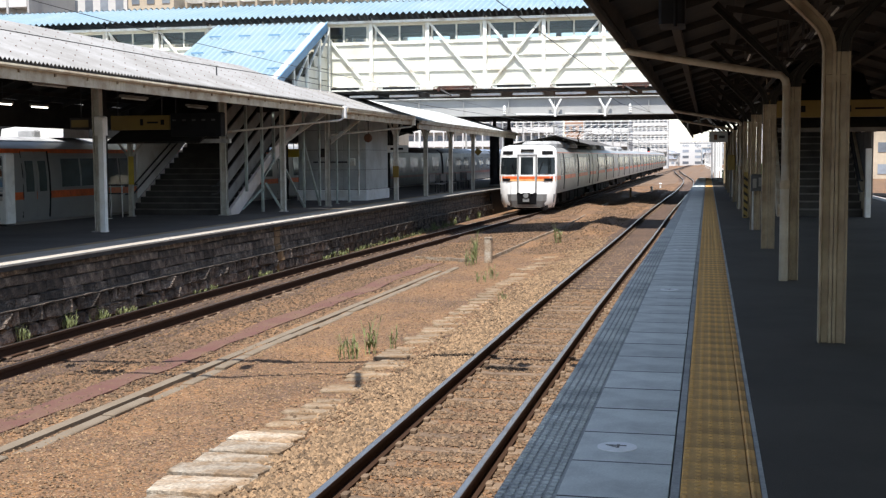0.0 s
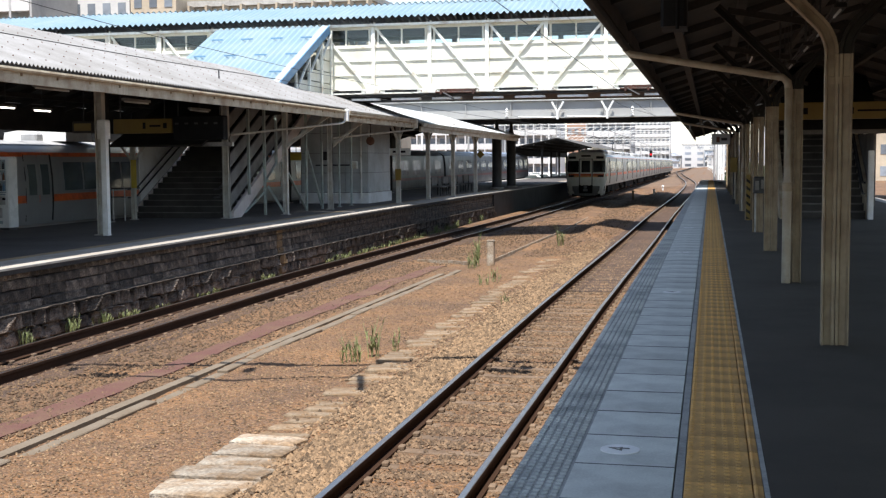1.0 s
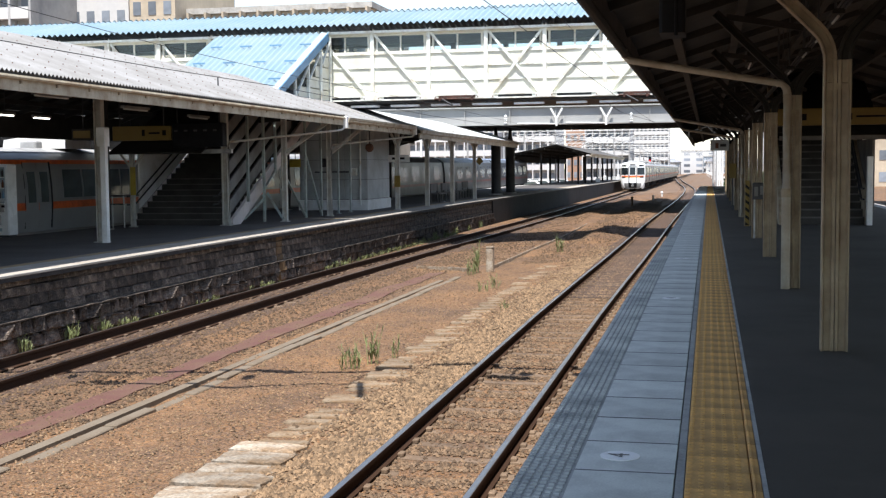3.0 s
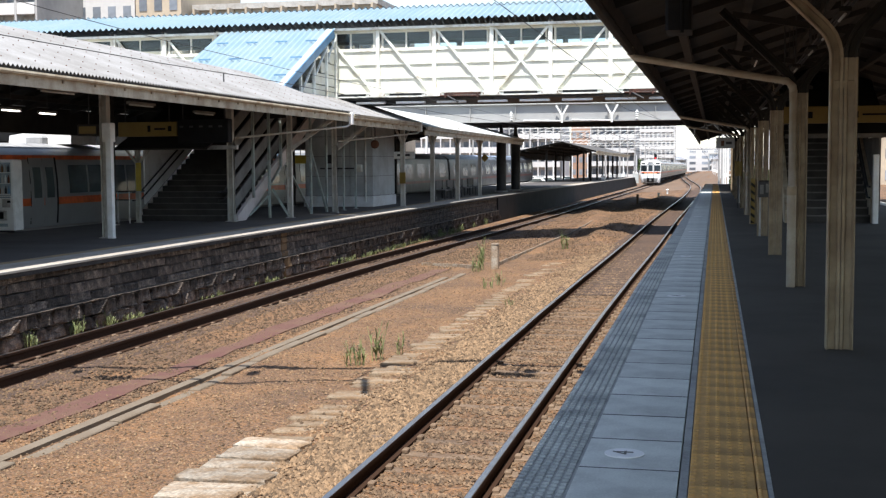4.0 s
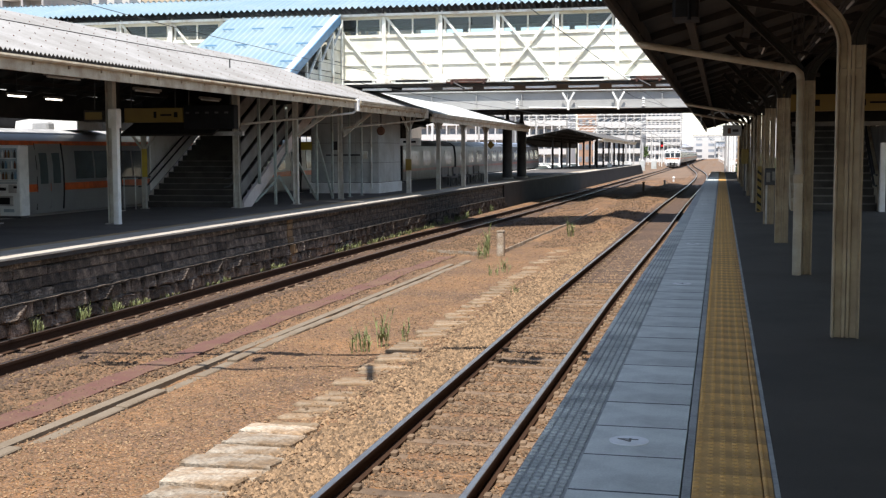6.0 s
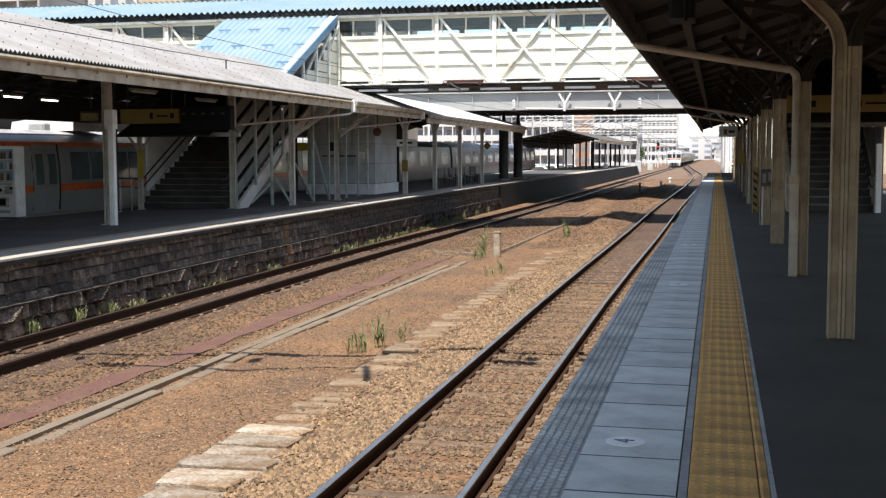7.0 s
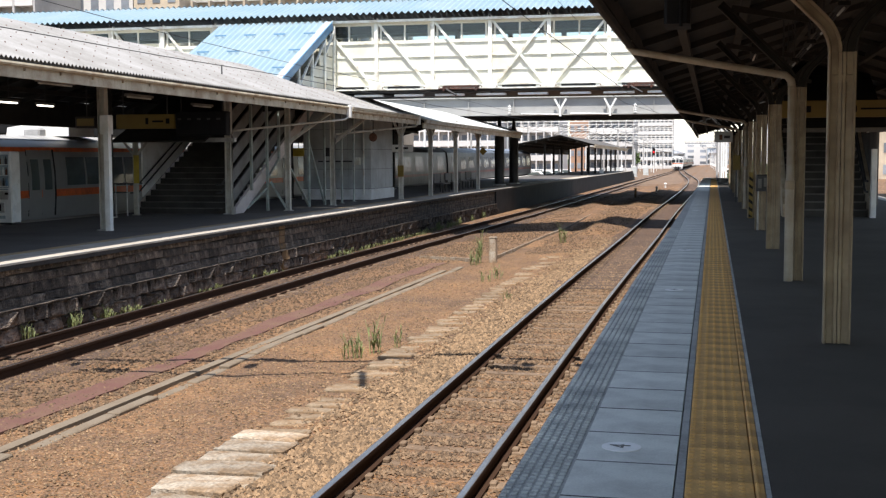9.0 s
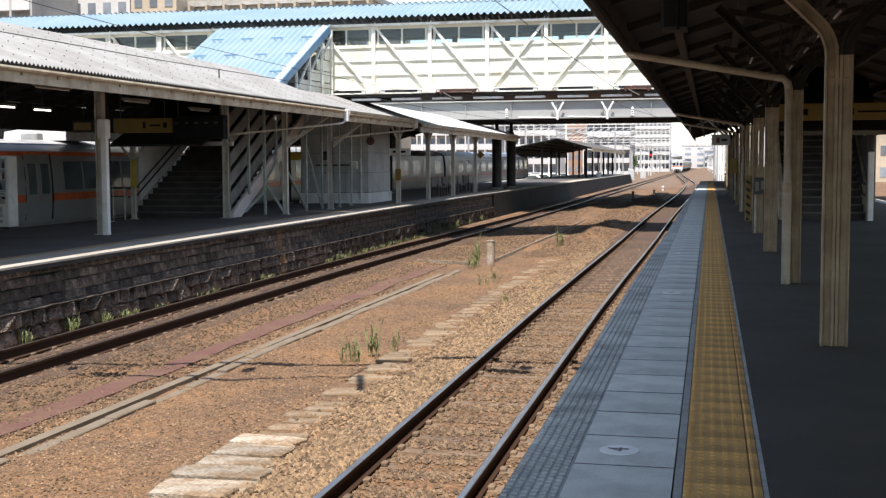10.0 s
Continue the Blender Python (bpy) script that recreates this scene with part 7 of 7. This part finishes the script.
def pole(x, y, h, label="grey concrete catenary pole with a cross arm", arm=2.5):
    z0 = dip(y) - 0.4
    p = thing("catenary_pole", (x, y, z0), label, "pole", "catenary poles")
    part("mast", Geo().tube([(x, y, z0), (x, y, z0 + h)], [0.12, 0.08], 8), M["girder"], p, sunk=False)
    part("arm", Geo().beam((x, y, z0 + h - 0.8), (x + arm, y, z0 + h - 0.6), 0.1, 0.1), M["steel"], p, sunk=False)
    part("brace", Geo().beam((x, y, z0 + h - 2.0), (x + arm * 0.7, y, z0 + h - 0.7), 0.06, 0.06), M["steel"], p, sunk=False)


for i, y in enumerate((115, 155, 195, 235, 275, 330, 390)):
    pole(0.4 + 0.012 * (y - 115), y, 8.0, arm=-3.5)
    pole(-14.5 - 0.004 * y if y > 175 else -19.8, y, 8.0, arm=3.5)
    pole(-25.5, y + 10, 8.5, arm=3.0)
for y in (112, 140, 172, 205, 233, 262, 290, 320, 360, 400):
    gt = thing("catenary_portal", (-9, y, dip(y)), "pale lattice catenary portal across the tracks", "gantry", "far portals")
    z = dip(y) + 6.9
    part("chord", Geo().box(-28, 1.5, y, y + 0.1, z, z + 0.09), M["white"], gt, sunk=False)
    part("chord", Geo().box(-28, 1.5, y, y + 0.1, z + 0.6, z + 0.69), M["white"], gt, sunk=False)
    lat = Geo()
    for k in range(30):
        lat.beam((-28 + k, y + 0.07, z + 0.1), (-27 + k, y + 0.07, z + 0.62), 0.06, 0.06)
    part("lattice", lat, M["white"], gt, sunk=False)
    for x in (-27.5, 1.2):
        part("leg", Geo().box(x - 0.09, x + 0.09, y, y + 0.18, dip(y) - 0.5, z + 0.7), M["white"], gt, sunk=False)
for i, (x, z) in enumerate(((-9.3, 5.6), (-9.3, 4.7), (-2.0, 5.6), (-13.5, 5.8), (-16.0, 6.3), (-22, 6.0), (-25, 7.2), (0.5, 7.4))):
    wire("overhead_wire", [(x, 96, z + dip(96)), (x * 0.98, 205, z + dip(205) - 0.2), (x * 0.95, 400, z + dip(400))], 0.02, "thin far overhead wire between the portals")
for i in range(26):
    y = 140 + i * 12
    x = (-13.2, 1.8, -17.0)[i % 3] - 0.01 * (y - 175)
    mt = thing("signal_mast", (x, y, dip(y) - 0.5), "slim white trackside mast", "mast", "trackside masts")
    part("shaft", Geo().tube([(x, y, dip(y) - 0.5), (x, y, dip(y) + 3.0 + (i * 7 % 5) * 0.7)], 0.06, 8), M["white"], mt, sunk=False)
    part("box", Geo().box(x - 0.25, x + 0.25, y - 0.15, y + 0.15, dip(y) + 0.6, dip(y) + 1.3, 0.02), M["white"], mt, sunk=False)
for i in range(8):
    y = 118 + 5.5 * i
    x = -23.5 - (i % 2) * 5
    cr = thing("parked_car", (x, y + 40, dip(y + 40) - 0.6), "white parked car beyond the platform", "car", "parked cars")
    z = dip(y + 40) - 0.6
    part("body", Geo().add([(x + a, y + 40 + b * 0.85, z + c_) for b in (-1, 1) for a, c_ in ((-2.1, 0.35), (2.1, 0.35), (2.15, 0.8), (1.3, 0.95), (0.7, 1.45), (-1.5, 1.45), (-2.0, 0.95))],
                           [tuple(range(6, -1, -1)), tuple(range(7, 14))] + [(k, (k + 1) % 7, 7 + (k + 1) % 7, 7 + k) for k in range(7)]), M["train_white"], cr, sunk=False)
    part("side_window", Geo().add([(x + a, y + 40 - 0.86, z + c_) for a, c_ in ((1.1, 0.97), (0.62, 1.38), (-1.35, 1.38), (-1.7, 0.97))], [(0, 1, 2, 3)]), M["train_glass"], cr, sunk=False)
    for a in (-1.35, 1.35):
        part("wheel", Geo().tube([(x + a, y + 40 - 0.88, z + 0.32), (x + a, y + 40 - 0.66, z + 0.32)], 0.32, 12), M["rubber"], cr, sunk=False)
GX, GY = -12.57, 260.0
z = dip(GY)
sig = thing("signal", (GX, GY, z - 0.4), "railway signal on a white mast showing red", "signal")
part("mast", Geo().tube([(GX, GY, z - 0.4), (GX, GY, z + 3.7)], 0.1, 8), M["white"], sig, sunk=False)
part("head", Geo().box(GX - 0.3, GX + 0.3, GY - 0.2, GY + 0.1, z + 3.5, z + 5.0, 0.1), M["black"], sig, "black signal head", sunk=False)
part("red_lamp", Geo().tube([(GX, GY - 0.21, z + 4.12), (GX, GY - 0.3, z + 4.12)], 0.22, 14), lit("red_signal_light", (0.8, 0.01, 0.015), 0.45), sig, "glowing red lamp", sunk=False)
for i in range(5):
    x, y = rnd.uniform(-17, -12.5), rnd.uniform(190, 260)
    c_ = thing("relay_cabinet", (x, y, dip(y) - 0.5), "white trackside relay cabinet", "cabinet", "relay cabinets")
    part("case", Geo().box(x - 0.5, x + 0.5, y - 0.4, y + 0.4, dip(y) - 0.5, dip(y) + rnd.uniform(0.6, 1.2), 0.03), M["dim_white"], c_, sunk=False)
    part("plinth", Geo().box(x - 0.6, x + 0.6, y - 0.5, y + 0.5, dip(y) - 0.62, dip(y) - 0.5), M["concrete"], c_, sunk=False)


def bush(name, x, y, z0, rx, ry, rz, count, label, seed, size=0.35, trunk=False):
    r = random.Random(seed)
    t = thing(name, (x, y, z0), label, "tree" if trunk else "bush")
    tr = Geo().tube([(x, y, z0 - 0.1), (x + 0.1, y, z0 + rz * 0.6), (x, y, z0 + rz)], [0.16, 0.1, 0.05], 7)
    for k in range(4):
        a = k * 1.7
        tr.tube([(x, y, z0 + rz * (0.4 + 0.1 * k)), (x + rx * 0.6 * math.cos(a), y + ry * 0.6 * math.sin(a), z0 + rz * (0.8 + 0.15 * k))], [0.06, 0.02], 5)
    part("trunk", tr, M["rust"], t, sunk=False)
    lf = Geo()
    for k in range(count):
        a, b = r.uniform(0, 6.28), math.acos(r.uniform(-0.4, 1))
        q = r.uniform(0.55, 1.0) ** 0.5 * (0.75 + 0.35 * noise.noise((math.cos(a) * 2, math.sin(a) * 2, b * 2 + seed)))
        c0 = Vector((x + rx * q * math.sin(b) * math.cos(a), y + ry * q * math.sin(b) * math.sin(a), z0 + rz * (0.9 if trunk else 0.35) + rz * q * math.cos(b)))
        u = Vector((r.uniform(-1, 1), r.uniform(-1, 1), r.uniform(-1, 1))).normalized() * size
        w = Vector((r.uniform(-1, 1), r.uniform(-1, 1), r.uniform(-1, 1))).normalized() * size * 0.6
        lf.add([c0 - u, c0 - w, c0 + u, c0 + w], [(0, 1, 2, 3)])
    part("crown", lf, M["leaf"], t, kind="stuff", sunk=False)


for i, (x, y, s) in enumerate(((2.6, 132, 1.6), (4.4, 140, 2.2), (6.5, 150, 2.0), (-20, 300, 3.0), (-24, 330, 3.5), (-28, 460, 5))):
    bush("bush" if s < 2.5 else "far_tree", x, y, dip(y) - 0.5, s, s, s * 1.1, 420, "green bushes at the end of the platform" if s < 2.5 else "far green tree between the houses", 300 + i, 0.22 * s ** 0.7, s > 2.5)

# ---------------------------------------------------------------- stone retaining wall, piece by piece
def stone_mesh(w, h, d, rough, seed):
    """A rough-faced block whose face bulges towards +x."""
    r = random.Random(seed)
    n, m = 5, 4
    g2 = Geo()
    v = []
    for j in range(m):
        for i in range(n):
            u, q = (0.0, 0.05, 0.5, 0.95, 1.0)[i], (0.0, 0.12, 0.88, 1.0)[j]
            inner = 0 < i < n - 1 and 0 < j < m - 1
            out = d * (1.0 if inner else 0.82) + (r.uniform(-1, 1) * rough if 0 < i < n - 1 or 0 < j < m - 1 else 0)
            v.append((out, (u - 0.5) * w + r.uniform(-0.01, 0.01), (q - 0.5) * h + r.uniform(-0.008, 0.008)))
    f = [(j * n + i, j * n + i + 1, (j + 1) * n + i + 1, (j + 1) * n + i) for j in range(m - 1) for i in range(n - 1)]
    rim = list(range(n)) + [j * n + n - 1 for j in range(1, m)] + [(m - 1) * n + i for i in range(n - 2, -1, -1)] + [j * n for j in range(m - 2, 0, -1)]
    g2.add(v, f)
    g2.add([v[i] for i in rim] + [(-0.12, v[i][1], v[i][2]) for i in rim], [(i, (i + 1) % len(rim), len(rim) + (i + 1) % len(rim), len(rim) + i) for i in range(len(rim))])
    return g2


COURSES = [(0.645, 0.11, 0.80, 0.078, 0.002), (0.505, 0.165, 0.62, 0.08, 0.006), (0.315, 0.205, 0.72, 0.075, 0.003), (0.13, 0.16, 0.52, 0.10, 0.020),
           (-0.10, 0.29, 0.40, 0.17, 0.065), (-0.375, 0.25, 0.42, 0.16, 0.07), (-0.58, 0.16, 0.55, 0.15, 0.05)]
variants = {}
for ci, (zc, h, w, d, ro) in enumerate(COURSES):
    for k in range(9):
        ww = w * (0.55 + 0.115 * k)
        variants[ci, k] = (ww, mesh_of("stone", stone_mesh(ww - 0.012, h - 0.010, d, ro, ci * 19 + k), M["masonry"], sunk=False))
wall_rest = Geo()
count = 0
for ci, (zc, h, w, d, ro) in enumerate(COURSES):
    y = 13.0 + 0.13 * ci
    k = ci
    while y < 62.0:
        k = rnd.randrange(9)
        ww, me = variants[ci, k]
        if y < 34.0 and count < 299:
            piece("stone", me, island, (-11.44, y + ww / 2, zc + rnd.uniform(-0.012, 0.012)))
            count += 1
        else:
            src = stone_mesh(ww - 0.012, h - 0.010, d, ro, ci * 19 + k)
            wall_rest.add([(a - 11.44, b + y + ww / 2, c_ + zc) for a, b, c_ in src.v], src.f)
        y += ww
part("stone_courses", wall_rest, M["masonry"], island, "soot-black rough stone courses", kind="stuff")
part("upper_strip", Geo().box(-11.44, -11.33, 4, 64, 0.70, 0.715), M["mortar"], island, "dark concrete band below the coping")
part("smooth_wall", Geo().box(-11.44, -11.28, 62.0, QEND, -0.7, 0.715), M["black_wall"], island, "dark smooth concrete wall under the overpass")
st_ = Geo()
for ci, (zc, h, w, d, ro) in enumerate(COURSES):
    src = stone_mesh(0.42, h - 0.01, d + 0.012, ro * 0.7, 70 + ci)
    st_.add([(a - 11.435, b + 30.0, c_ + zc) for a, b, c_ in src.v], src.f)
part("stained_stone", st_, M["brown_stain"], island, "rust-brown stained patch running down the wall")
part("ledge", Geo().sweep([(-0.06, -0.02), (0.055, -0.022), (0.066, 0.006), (-0.06, 0.020)], [(-11.285 + 0.045 * noise.noise((i * 0.7, 0, 1)), 4 + 0.15 * i, 0.045 + 0.020 * noise.noise((i * 0.45, 3, 1))) for i in range(388)]), M["masonry"], island, "thin stone ledge along the wall")


def motions():
    rows = []
    for i in range(0, 21):
        y = 59.6 + 14.0 * i
        rows.append((i * 0.5, pose(TX, y, TZ + dip(y), -0.21 if y > 60 else 0)))
    walk(train, rows)


motions()
